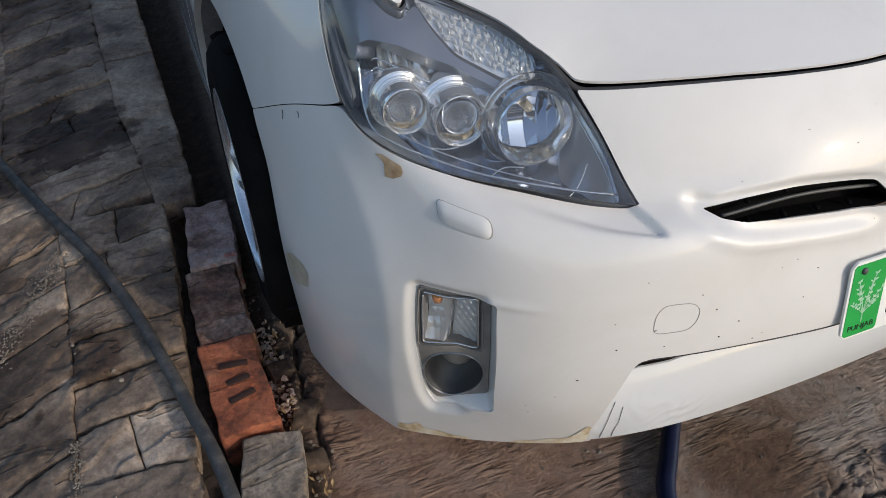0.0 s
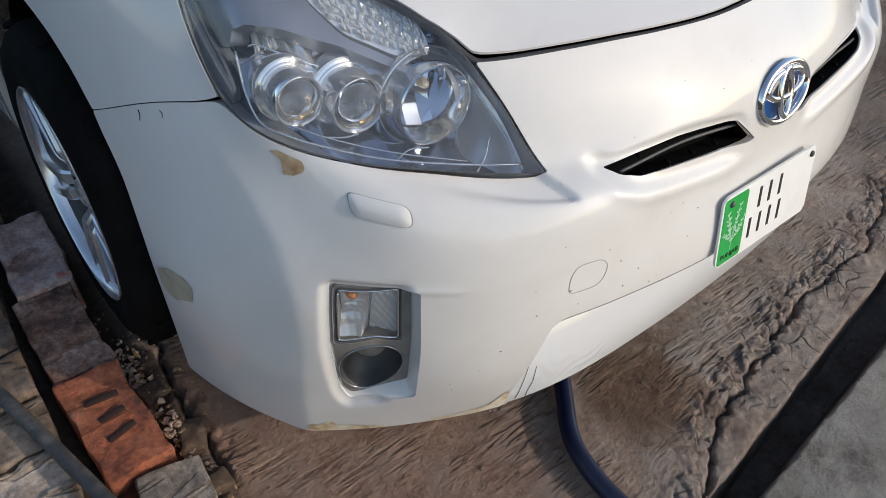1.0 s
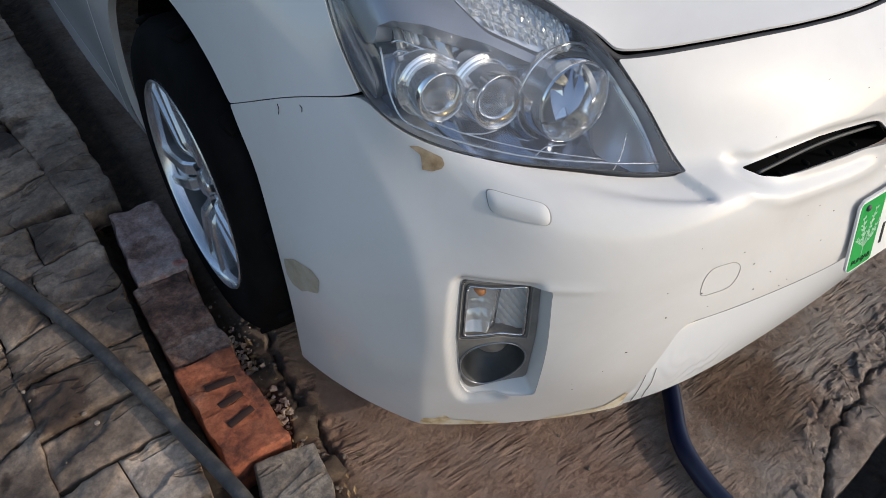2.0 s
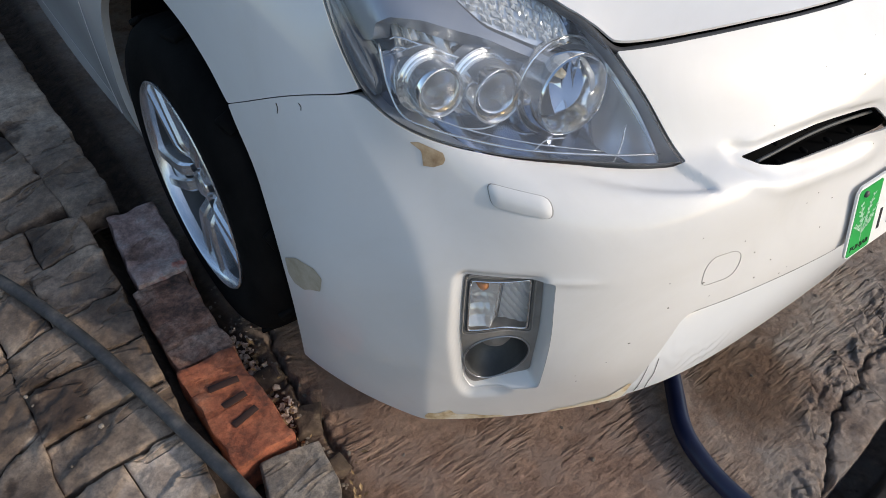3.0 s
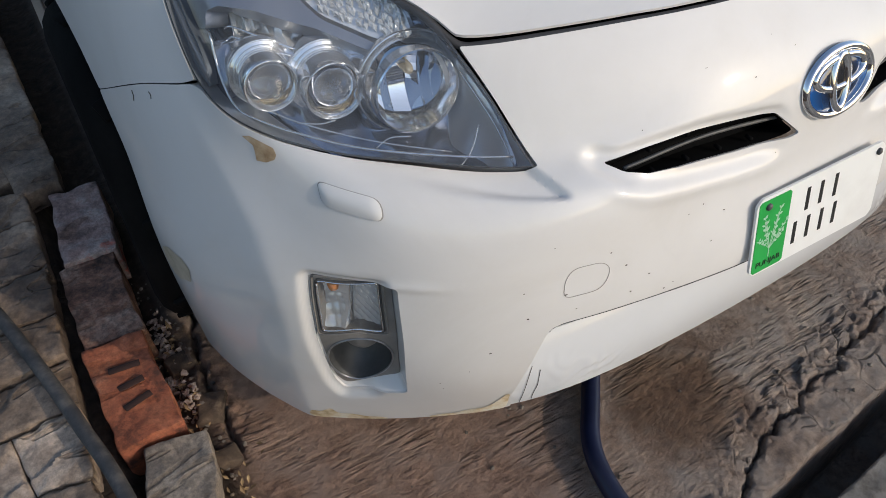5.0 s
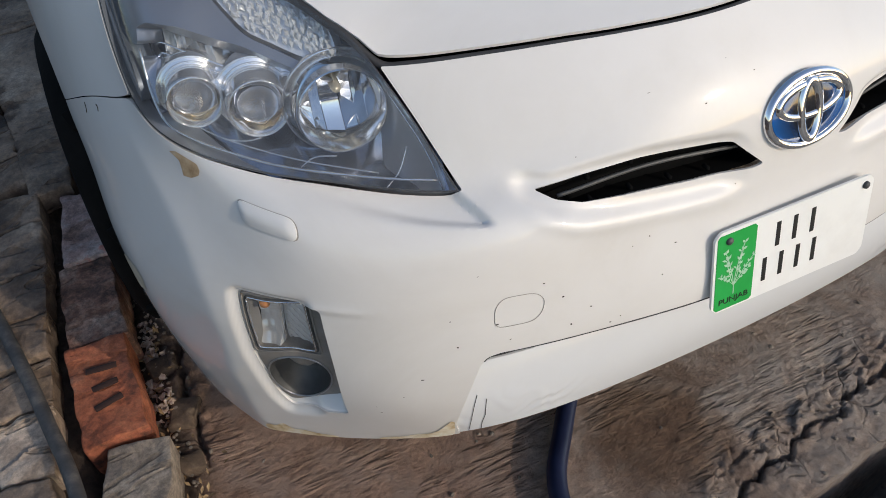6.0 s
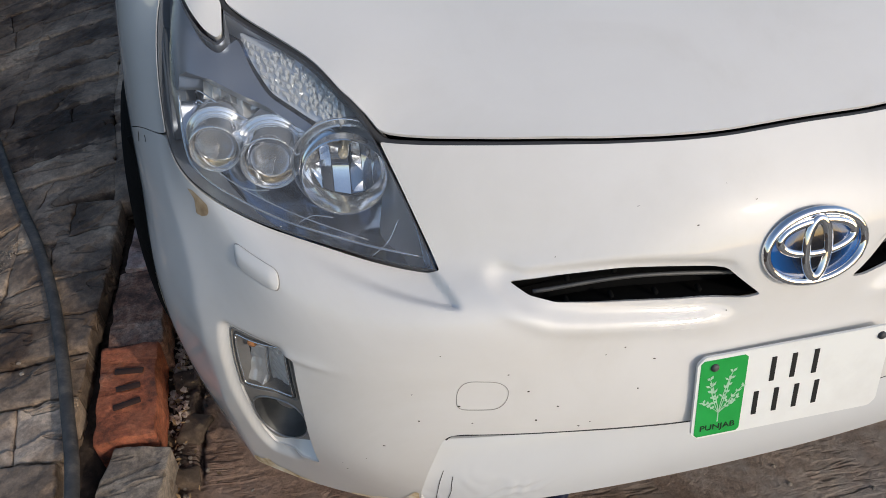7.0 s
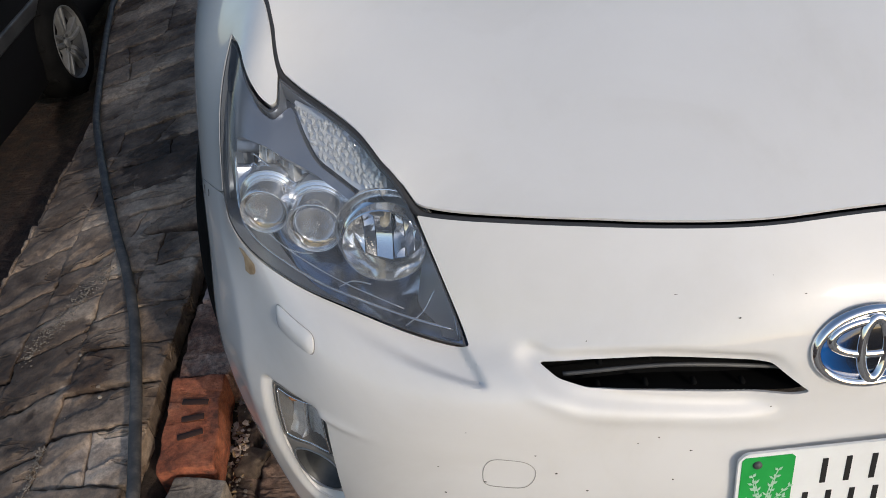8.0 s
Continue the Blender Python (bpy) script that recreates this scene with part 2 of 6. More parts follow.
BRICK_RED = stone("red_clay_brick", [(0.34, (0.12, 0.050, 0.034)), (0.45, (0.36, 0.112, 0.058)), (0.60, (0.46, 0.165, 0.088)), (0.76, (0.52, 0.30, 0.20))], 15, (0.58, 1.25), 0.002, 0.007, 0.0)
BRICK_DARK = stone("mossy_dark_brick", [(0.32, (0.10, 0.064, 0.050)), (0.45, (0.29, 0.155, 0.108)), (0.56, (0.39, 0.265, 0.205)), (0.70, (0.54, 0.45, 0.37))], 13, (0.45, 1.35), 0.003, 0.008, 0.1)
BRICK_DUSTY = stone("dusty_red_brick", [(0.34, (0.15, 0.105, 0.092)), (0.46, (0.40, 0.27, 0.235)), (0.56, (0.48, 0.39, 0.35)), (0.64, (0.56, 0.18, 0.13)), (0.74, (0.52, 0.44, 0.40))], 10, (0.60, 1.25), 0.002, 0.006, 0.1)
BRICK_GREY = stone("grey_dusty_brick", [(0.32, (0.115, 0.088, 0.068)), (0.50, (0.25, 0.205, 0.165)), (0.72, (0.38, 0.325, 0.27))], 11, (0.55, 1.28), 0.003, 0.007, 0.1)
PAVER = stone("worn_paving_brick", [(0.30, (0.078, 0.056, 0.042)), (0.44, (0.20, 0.150, 0.113)), (0.58, (0.35, 0.272, 0.208)), (0.76, (0.52, 0.425, 0.335))], 7, (0.62, 1.26), 0.005, 0.004, 0.22,
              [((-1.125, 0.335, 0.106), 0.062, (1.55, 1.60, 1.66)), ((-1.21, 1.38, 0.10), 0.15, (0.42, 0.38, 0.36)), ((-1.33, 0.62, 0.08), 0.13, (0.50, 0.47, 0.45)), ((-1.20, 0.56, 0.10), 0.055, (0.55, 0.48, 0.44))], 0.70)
stain_world(PAVER, [(0.34, (0.52, 0.50, 0.50)), (0.50, (0.88, 0.86, 0.84)), (0.66, (1.18, 1.14, 1.08))], 3.4)
SOIL = vary(material("damp_brown_soil", (0.10, 0.07, 0.05), 0.95), [(0.3, (0.045, 0.03, 0.022)), (0.6, (0.13, 0.09, 0.06)), (0.75, (0.22, 0.17, 0.12))], 40, 0.8, 160)
DRY_LEAF = vary(material("dry_leaf_litter", (0.3, 0.2, 0.1), 0.9), [(0.3, (0.12, 0.07, 0.035)), (0.6, (0.36, 0.24, 0.12)), (0.75, (0.5, 0.38, 0.22))], 30)
HOSE_GREY = vary(material("grey_rubber_hose", (0.075, 0.08, 0.085), 0.6), [(0.32, (0.030, 0.030, 0.031)), (0.5, (0.055, 0.053, 0.052)), (0.72, (0.13, 0.115, 0.10))], 34, 0.4, 90)
HOSE_BLUE = vary(material("navy_blue_hose", (0.012, 0.02, 0.06), 0.38), [(0.3, (0.006, 0.009, 0.028)), (0.7, (0.013, 0.019, 0.052))], 16)
CAR_DARK = paint("dark_car_paint", (0.006, 0.006, 0.007), (0.004, 0.004, 0.005), 0.06, 0.6)
CAR_DARK.node_tree.nodes["Principled BSDF"].inputs["Specular IOR Level"].default_value = 0.12
MOULDING = vary(material("dull_grey_moulding", (0.10, 0.10, 0.10), 0.45), [(0.3, (0.020, 0.020, 0.021)), (0.7, (0.045, 0.045, 0.046))], 12)
FOG_MIRROR = material("fluted_fog_mirror", (0.90, 0.885, 0.87), 0.16, 0.38)
TUBE_SILVER = material("pale_silver_tube", (0.86, 0.87, 0.88), 0.13, 0.90)
SEAM = material("thin_dusty_seam", (0.34, 0.32, 0.29), 0.8)


# ---- tools for building ----
def link_mesh(name, verts, faces, mat, parent=None, label="", smooth=True):
    me = bpy.data.meshes.new(name)
    me.from_pydata([tuple(map(float, v)) for v in verts], [], [tuple(map(int, f)) for f in faces])
    if smooth:
        me.shade_smooth()
    me.materials.append(mat)
    me.update()
    ob = new(name, me)
    if parent:
        ob.parent = parent
    return tagged(ob, label)


def part(name, bm, mat, parent=None, label="", smooth=True):
    me = bpy.data.meshes.new(name)
    bm.to_mesh(me)
    bm.free()
    if smooth:
        me.shade_smooth()
    me.materials.append(mat)
    ob = new(name, me)
    if parent:
        ob.parent = parent
    return tagged(ob, label)


def sharpen(ob, degrees=35):
    ob.data.set_sharp_from_angle(angle=radians(degrees))
    return ob


def lathe(bm, rings, m=Matrix(), n=48, closed=False):
    """Turns (radius, height) pairs about z."""
    rows = [[bm.verts.new(m @ Vector((r * math.cos(2 * math.pi * k / n), r * math.sin(2 * math.pi * k / n), h))) for k in range(n)] for r, h in rings]
    pairs = list(zip(rows, rows[1:])) + ([(rows[-1], rows[0])] if closed else [])
    for a, b in pairs:
        for k in range(n):
            bm.faces.new((a[k], a[(k + 1) % n], b[(k + 1) % n], b[k]))
    return bm


def rounded_box(bm, sx, sy, sz, m=Matrix(), bevel=0.006, segments=2):
    made = bmesh.ops.create_cube(bm, size=1.0, matrix=m @ Matrix.Diagonal((sx, sy, sz, 1)))
    vs = set(made["verts"])
    if bevel:
        es = [e for e in bm.edges if e.verts[0] in vs and e.verts[1] in vs]
        bmesh.ops.bevel(bm, geom=es, offset=bevel, segments=segments, profile=0.6, affect="EDGES", clamp_overlap=True)
    return bm


def tube(name, points, radius, mat, parent=None, label="", sides=16, samples=14, closed=False):
    """A round hose or bar along a smooth line through the points."""
    p = np.array(points, float)
    ext = np.concatenate([[2 * p[0] - p[1]], p, [2 * p[-1] - p[-2]]])
    line = []
    for i in range(1, len(ext) - 2):
        for s in np.linspace(0, 1, samples, endpoint=False):
            a, b, c, d = ext[i - 1:i + 3]
            line.append(0.5 * (2 * b + (c - a) * s + (2 * a - 5 * b + 4 * c - d) * s * s + (3 * b - a - 3 * c + d) * s ** 3))
    line = np.array(line + [p[-1]])
    verts, faces = [], []
    for i, c in enumerate(line):
        t = line[min(i + 1, len(line) - 1)] - line[max(i - 1, 0)]
        t /= np.linalg.norm(t)
        side = np.cross(t, (0, 0, 1.0) if abs(t[2]) < 0.9 else (1.0, 0, 0))
        side /= np.linalg.norm(side)
        up = np.cross(side, t)
        for k in range(sides):
            a = 2 * math.pi * k / sides
            verts.append(c + radius * (math.cos(a) * side + math.sin(a) * up))
    for i in range(len(line) - 1):
        for k in range(sides):
            faces.append((i * sides + k, i * sides + (k + 1) % sides, (i + 1) * sides + (k + 1) % sides, (i + 1) * sides + k))
    faces.append(tuple(range(sides))[::-1])
    faces.append(tuple((len(line) - 1) * sides + k for k in range(sides)))
    return link_mesh(name, verts, faces, mat, parent, label)



# ---- skin of the white car ----
# Stations of the car's skin from the centre line round the corner and back along the flank.
# Each profile runs from the bottom edge up to the rim of the bonnet.
UK = [0, .22, .42, .545, .645, .75, .93, 1.15, 1.40, 1.75, 2.80, 4.70]
VK = [0, .09, .19, .305, .395, .45, .53, .62]
P0 = [(0, -0.03, 0.205), (0, -0.046, 0.289), (0, -0.058, 0.383), (0, -0.029, 0.496), (0, -0.008, 0.58), (0, 0.009, 0.63), (0, 0.05, 0.686), (0, 0.094, 0.732)]
P1 = [(-0.221, -0.03, 0.204), (-0.221, -0.044, 0.289), (-0.225, -0.054, 0.39), (-0.228, -0.028, 0.506), (-0.225, -0.006, 0.584), (-0.22, 0.018, 0.629), (-0.21, 0.056, 0.679), (-0.221, 0.106, 0.728)]
P2 = [(-0.443, -0.003, 0.195), (-0.447, -0.016, 0.288), (-0.441, -0.02, 0.39), (-0.431, -0.008, 0.499), (-0.425, 0.016, 0.585), (-0.431, 0.065, 0.605), (-0.458, 0.122, 0.665), (-0.493, 0.208, 0.752)]
P3 = [(-0.562, 0.058, 0.165), (-0.572, 0.031, 0.289), (-0.566, 0.026, 0.389), (-0.555, 0.032, 0.496), (-0.547, 0.063, 0.586), (-0.551, 0.119, 0.619), (-0.553, 0.195, 0.69), (-0.548, 0.28, 0.777)]
P4 = [(-0.651, 0.125, 0.138), (-0.657, 0.102, 0.28), (-0.652, 0.089, 0.389), (-0.641, 0.093, 0.496), (-0.627, 0.118, 0.595), (-0.63, 0.172, 0.631), (-0.634, 0.249, 0.72), (-0.617, 0.36, 0.803)]
P5 = [(-0.725, 0.205, 0.113), (-0.739, 0.193, 0.271), (-0.732, 0.181, 0.389), (-0.712, 0.174, 0.496), (-0.692, 0.199, 0.597), (-0.701, 0.239, 0.648), (-0.698, 0.3, 0.744), (-0.65, 0.412, 0.838)]
P6 = [(-0.803, 0.345, 0.108), (-0.819, 0.335, 0.26), (-0.819, 0.331, 0.389), (-0.797, 0.333, 0.496), (-0.768, 0.333, 0.596), (-0.75, 0.341, 0.658), (-0.729, 0.399, 0.762), (-0.676, 0.49, 0.868)]
P7 = [(-0.835, 0.545, 0.1), (-0.848, 0.545, 0.26), (-0.852, 0.546, 0.39), (-0.844, 0.546, 0.499), (-0.832, 0.546, 0.599), (-0.81, 0.551, 0.699), (-0.771, 0.571, 0.799), (-0.692, 0.62, 0.906)]
P8 = [(-0.83, 0.8, 0.14), (-0.865, 0.8, 0.26), (-0.869, 0.8, 0.39), (-0.867, 0.8, 0.5), (-0.861, 0.8, 0.6), (-0.844, 0.8, 0.71), (-0.809, 0.8, 0.82), (-0.73, 0.82, 0.945)]
P9 = [(-0.85, 1.15, 0.165), (-0.862, 1.15, 0.26), (-0.868, 1.15, 0.39), (-0.868, 1.15, 0.5), (-0.868, 1.15, 0.6), (-0.862, 1.15, 0.72), (-0.83, 1.15, 0.87), (-0.75, 1.14, 1)]
P10 = [(-0.85, 2.2, 0.17), (-0.866, 2.2, 0.26), (-0.872, 2.2, 0.39), (-0.872, 2.2, 0.5), (-0.872, 2.2, 0.6), (-0.87, 2.2, 0.74), (-0.855, 2.2, 0.88), (-0.8, 2.2, 0.99)]
P11 = [(-0.78, 4.1, 0.22), (-0.8, 4.1, 0.3), (-0.81, 4.1, 0.41), (-0.81, 4.1, 0.52), (-0.81, 4.1, 0.63), (-0.8, 4.1, 0.78), (-0.78, 4.1, 0.92), (-0.72, 4.1, 1.04)]
PROFILES = np.array([P0, P1, P2, P3, P4, P5, P6, P7, P8, P9, P10, P11])


def spline_second(t, y):
    """Second derivatives of the natural cubic spline through y at the knots t."""
    n, h = len(t), np.diff(t)
    a, b = np.eye(n), np.zeros(y.shape)
    for i in range(1, n - 1):
        a[i, i - 1:i + 2] = h[i - 1], 2 * (h[i - 1] + h[i]), h[i]
        b[i] = 6 * ((y[i + 1] - y[i]) / h[i] - (y[i] - y[i - 1]) / h[i - 1])
    return np.linalg.solve(a, b.reshape(n, -1)).reshape(y.shape)


def spline(t, y, m, x):
    """The spline at each of x; y and m have one leading row per knot."""
    i = np.clip(np.searchsorted(t, x) - 1, 0, len(t) - 2)
    h = (t[i + 1] - t[i]).reshape(-1, *[1] * (y.ndim - 1))
    a = (t[i + 1] - x).reshape(h.shape) / h
    b = 1 - a
    return a * y[i] + b * y[i + 1] + ((a ** 3 - a) * m[i] + (b ** 3 - b) * m[i + 1]) * h * h / 6


MIRROR = np.array([-1, 1, 1])
SKIN_U = np.array([-u for u in UK[:0:-1]] + UK)
SKIN_V = np.array(VK, float)
FAR = PROFILES * MIRROR          # the car's left corner is swept back a little more
FAR[:, :, 0] *= np.array([1, .985, .965, .965, .965, .97, .98, .99, 1, 1, 1, 1])[:, None]
FAR[:, :, 1] += 0.05 * np.array([0, .25, .6, .9, 1, 1, .8, .5, .2, 0, 0, 0])[:, None]
SKIN = np.concatenate([FAR[:0:-1], PROFILES])
SKIN_M = spline_second(SKIN_U, SKIN)


RIDGE_V, RIDGE_U = np.array([0.0, 0.07, 0.146, 0.251, 0.321, 0.369, 0.409, 0.46]), np.array([0.742, 0.740, 0.740, 0.763, 0.798, 0.848, 0.903, 0.99])


def skin(u, v):
    """Points of the car's skin; u > 0 is the car's right side. A soft ridge parts the front from the flank."""
    u, v = np.atleast_1d(np.asarray(u, float)), np.atleast_1d(np.asarray(v, float))
    off = (np.abs(u) - np.interp(v, RIDGE_V, RIDGE_U)) * np.interp(v, [0.25, 0.40], [1.0, 0.75])
    lift = 0.0125 * np.exp(-(np.sqrt(off ** 2 + 0.012 ** 2) - 0.012) / 0.055) * np.interp(v, [0.22, 0.46], [1.0, 0.0])
    return plain_skin(u, v) + lift[:, None] * np.stack([-0.8 * np.sign(u), np.full(len(u), -0.58), np.full(len(u), 0.1)], 1)


def plain_skin(u, v):
    u, v = np.atleast_1d(np.asarray(u, float)), np.atleast_1d(np.asarray(v, float))
    col = np.swapaxes(spline(SKIN_U, SKIN, SKIN_M, u), 0, 1)
    second = spline_second(SKIN_V, col)
    i = np.clip(np.searchsorted(SKIN_V, v) - 1, 0, len(SKIN_V) - 2)
    h = (SKIN_V[i + 1] - SKIN_V[i])[:, None]
    a = (SKIN_V[i + 1] - v)[:, None] / h
    b, n = 1 - a, np.arange(len(u))
    return a * col[i, n] + b * col[i + 1, n] + ((a ** 3 - a) * second[i, n] + (b ** 3 - b) * second[i + 1, n]) * h * h / 6


def normals(u, v, e=0.002):
    """Outward normals of the skin."""
    a = skin(u + e, v) - skin(u - e, v)
    b = skin(u, np.minimum(v + e, 0.66)) - skin(u, v - e)
    n = np.cross(b, a)
    return n / np.linalg.norm(n, axis=1, keepdims=True)


def dense(points, step, rounding=0):
    """A closed outline with its corners rounded off to that radius and its sides divided."""
    p = np.array(points, float)
    if rounding:
        corners = []
        for a, b, c in zip(np.roll(p, 1, 0), p, np.roll(p, -1, 0)):
            la, lc = np.linalg.norm(a - b), np.linalg.norm(c - b)
            s, e = b + (a - b) * min(rounding, 0.45 * la) / la, b + (c - b) * min(rounding, 0.45 * lc) / lc
            corners += [(1 - t) ** 2 * s + 2 * t * (1 - t) * b + t * t * e for t in (0, 0.25, 0.5, 0.75, 1)]
        p = np.array(corners)
    out = []
    for a, b in zip(p, np.roll(p, -1, 0)):
        n = max(1, int(np.ceil(np.linalg.norm(b - a) / step)))
        out += [a + (b - a) * k / n for k in range(n)]
    return np.array(out)


def eased(points, step, tight=0.008):
    """A closed outline whose gentle bends become curves while its sharp corners stay tight."""
    p = np.array(points, float)
    out = []
    for a, b, c in zip(np.roll(p, 1, 0), p, np.roll(p, -1, 0)):
        la, lc = np.linalg.norm(a - b), np.linalg.norm(c - b)
        soft = (b - a) @ (c - b) / (la * lc) > 0.80
        arm = 0.49 * min(la, lc) if soft else min(tight, 0.45 * min(la, lc))
        s, e = b + (a - b) * arm / la, b + (c - b) * arm / lc
        out += [(1 - t) ** 2 * s + 2 * t * (1 - t) * b + t * t * e for t in np.linspace(0, 1, 6)]
    return dense(np.array(out), step)


def inside(points, loop):
    """Which of the points lie inside a closed loop."""
    x, y, odd = points[:, 0], points[:, 1], np.zeros(len(points), bool)
    for (ax, ay), (bx, by) in zip(loop, np.roll(loop, -1, 0)):
        if ay != by:
            odd ^= ((ay > y) != (by > y)) & (x < (bx - ax) * (y - ay) / (by - ay) + ax)
    return odd


def gap_to(points, loop):
    """Distance from each point to a loop of closely set points."""
    out = np.full(len(points), 9.0)
    for i in range(0, len(loop), 40):
        out = np.minimum(out, np.linalg.norm(points[:, None] - loop[None, i:i + 40], axis=2).min(1))
    return out


def fill(loops, step, extra=()):
    """Triangles of a flat region: the first loop outside, the others holes. Returns points, triangles, loop index lists."""
    from_loops = np.concatenate(loops)
    lo, hi = loops[0].min(0), loops[0].max(0)
    gx, gy = np.meshgrid(np.arange(lo[0] + 0.41 * step, hi[0], step), np.arange(lo[1] + 0.47 * step, hi[1], step), indexing="ij")
    gx = gx + 0.5 * step * (np.arange(gx.shape[1]) % 2)[None]
    grid = np.stack([gx.ravel(), gy.ravel()], 1)
    for x0, y0, x1, y1, fine in extra:
        grid = grid[(grid[:, 0] < x0) | (grid[:, 0] > x1) | (grid[:, 1] < y0) | (grid[:, 1] > y1)]
        fx, fy = np.meshgrid(np.arange(x0, x1, fine), np.arange(y0, y1, fine), indexing="ij")
        grid = np.concatenate([grid, np.stack([fx.ravel(), fy.ravel()], 1)])
    keep = inside(grid, loops[0])
    for hole in loops[1:]:
        keep &= ~inside(grid, hole)
    grid = grid[keep]
    grid = grid[gap_to(grid, np.concatenate([from_loops] + [(loop + np.roll(loop, -1, 0)) / 2 for loop in loops])) > (0.0016 if extra else 0.42 * step)]
    pts = np.concatenate([from_loops, grid])
    edges, ids, start = [], [], 0
    for loop in loops:
        n = len(loop)
        ids.append(list(range(start, start + n)))
        edges += [(start + k, start + (k + 1) % n) for k in range(n)]
        start += n
    vs, _, fs, ov, _, _ = delaunay_2d_cdt([Vector(p) for p in pts], edges, [], 0, 1e-7)
    vs = np.array([tuple(v) for v in vs])
    fs = np.array([f for f in fs if len(f) == 3])
    mid = vs[fs].mean(1)
    keep = inside(mid, loops[0])
    for hole in loops[1:]:
        keep &= ~inside(mid, hole)
    back = {}
    for i, origins in enumerate(ov):
        for o in origins:
            back[o] = i
    return vs, fs[keep], [[back[k] for k in loop] for loop in ids]


def panel(name, loops, mat, parent, label="", step=0.014, depth=0.012, sink=0.0, shape=None, lip=0.0015, extra=(), shallow=()):
    """A pressed panel cut out of the car's skin in its own (u, v) outline, its edges rolled inwards."""
    uv, tris, rims = fill(loops, step, extra)
    p, n = skin(uv[:, 0], uv[:, 1]), normals(uv[:, 0], uv[:, 1])
    push = -sink + (shape(uv) if shape else 0.0)
    p = p + n * np.broadcast_to(np.asarray(push, float).reshape(-1, 1) if np.ndim(push) else np.full((len(p), 1), push), (len(p), 1))
    verts, faces = list(p), []
    for a, b, c in tris:
        up = np.cross(p[b] - p[a], p[c] - p[a]) @ n[a] > 0
        faces.append((a, b, c) if up else (a, c, b))
    if depth:
        for number, rim in enumerate(rims):
            first = len(verts)
            k = len(rim)
            for d in (lip, 0.004 if number in shallow else depth):
                verts += [p[i] - n[i] * d for i in rim]
            rows = [rim, list(range(first, first + k)), list(range(first + k, first + 2 * k))]
            for r, s in zip(rows, rows[1:]):
                for i in range(k):
                    j = (i + 1) % k
                    faces.append((r[i], r[j], s[j], s[i]))
    ob = link_mesh(name, verts, faces, mat, parent, label)
    bm = bmesh.new()
    bm.from_mesh(ob.data)
    bmesh.ops.recalc_face_normals(bm, faces=bm.faces)
    bm.to_mesh(ob.data)
    bm.free()
    sharpen(ob, 38)
    if depth:
        rim_set = {(min(a, b), max(a, b)) for rim in rims for a, b in zip(rim, rim[1:] + rim[:1])}
        flag = ob.data.attributes.get("sharp_edge") or ob.data.attributes.new("sharp_edge", "BOOLEAN", "EDGE")
        for e in ob.data.edges:
            if tuple(sorted(e.vertices)) in rim_set:
                flag.data[e.index].value = True
    return ob


def both(points):
    """The outline on the car's right and its mirror image on the left."""
    p = np.array(points, float)
    return p, (p * (-1, 1))[::-1]


def patch_on(name, points, mat, parent, label="", lift=0.0008, step=0.006, rounding=0.012):
    """A thin stain, chip or sticker that lies on the skin."""
    return panel(name, [dense(points, step, rounding)], mat, parent, label, step=step, depth=0, sink=-lift)


def spot(u, v, ru, rv, rng, n=9):
    a = np.linspace(0, 2 * math.pi, n, endpoint=False)
    r = 1 + 0.35 * rng.standard_normal(n)
    return [(u + ru * k * math.cos(t), v + rv * k * math.sin(t)) for t, k in zip(a, np.clip(r, 0.45, 1.6))]


# ---- the white car ----
car = tagged(new("car"), "pearl white hatchback with chipped front bumper, parked on concrete", "car")

SLOT = [(0.354, 0.437), (0.300, 0.436), (0.232, 0.431), (0.125, 0.417), (0.103, 0.413), (0.058, 0.371), (0.075, 0.369), (0.16, 0.376), (0.26, 0.3885), (0.305, 0.397), (0.336, 0.414)]
FOG = [(0.730, 0.287), (0.618, 0.296), (0.602, 0.120), (0.597, 0.070), (0.680, 0.056), (0.692, 0.075), (0.712, 0.165)]
FOG_BEZEL = [(0.728, 0.285), (0.630, 0.293), (0.616, 0.120), (0.611, 0.078), (0.678, 0.062), (0.690, 0.077), (0.710, 0.165)]
LAMP = [(0.427, 0.4472), (0.51, 0.4490), (0.58, 0.4495), (0.66, 0.4450), (0.75, 0.4405), (0.83, 0.4495), (0.905, 0.4645), (0.945, 0.491), (0.972, 0.530),
        (0.993, 0.573), (0.90, 0.584), (0.828, 0.583), (0.72, 0.580), (0.690, 0.582), (0.677, 0.592), (0.688, 0.611), (0.66, 0.6135), (0.608, 0.6165), (0.54, 0.6175), (0.49, 0.6175), (0.445, 0.6135), (0.431, 0.605), (0.4265, 0.588), (0.4215, 0.545)]
BUMPER_HALF = [(0.0, 0.605), (0.10, 0.607), (0.16, 0.610), (0.20, 0.611), (0.26, 0.608), (0.33, 0.599), (0.37, 0.593), (0.420, 0.586), (0.4188, 0.545), (0.4235, 0.4495), (0.4262, 0.4470), (0.51, 0.4475), (0.58, 0.448), (0.66, 0.4435), (0.75, 0.439),
               (0.83, 0.448), (0.903, 0.4626), (1.0, 0.4292), (1.139, 0.3742), (1.078, 0.300), (1.030, 0.200), (1.014, 0.120), (1.014, 0.06), (1.022, 0.0),
               (0.90, 0.0), (0.70, 0.0), (0.55, 0.0), (0.452, 0.0), (0.458, 0.03), (0.431, 0.183), (0.424, 0.194), (0.41, 0.199), (0.29, 0.198), (0.13, 0.190), (0.0, 0.190)]
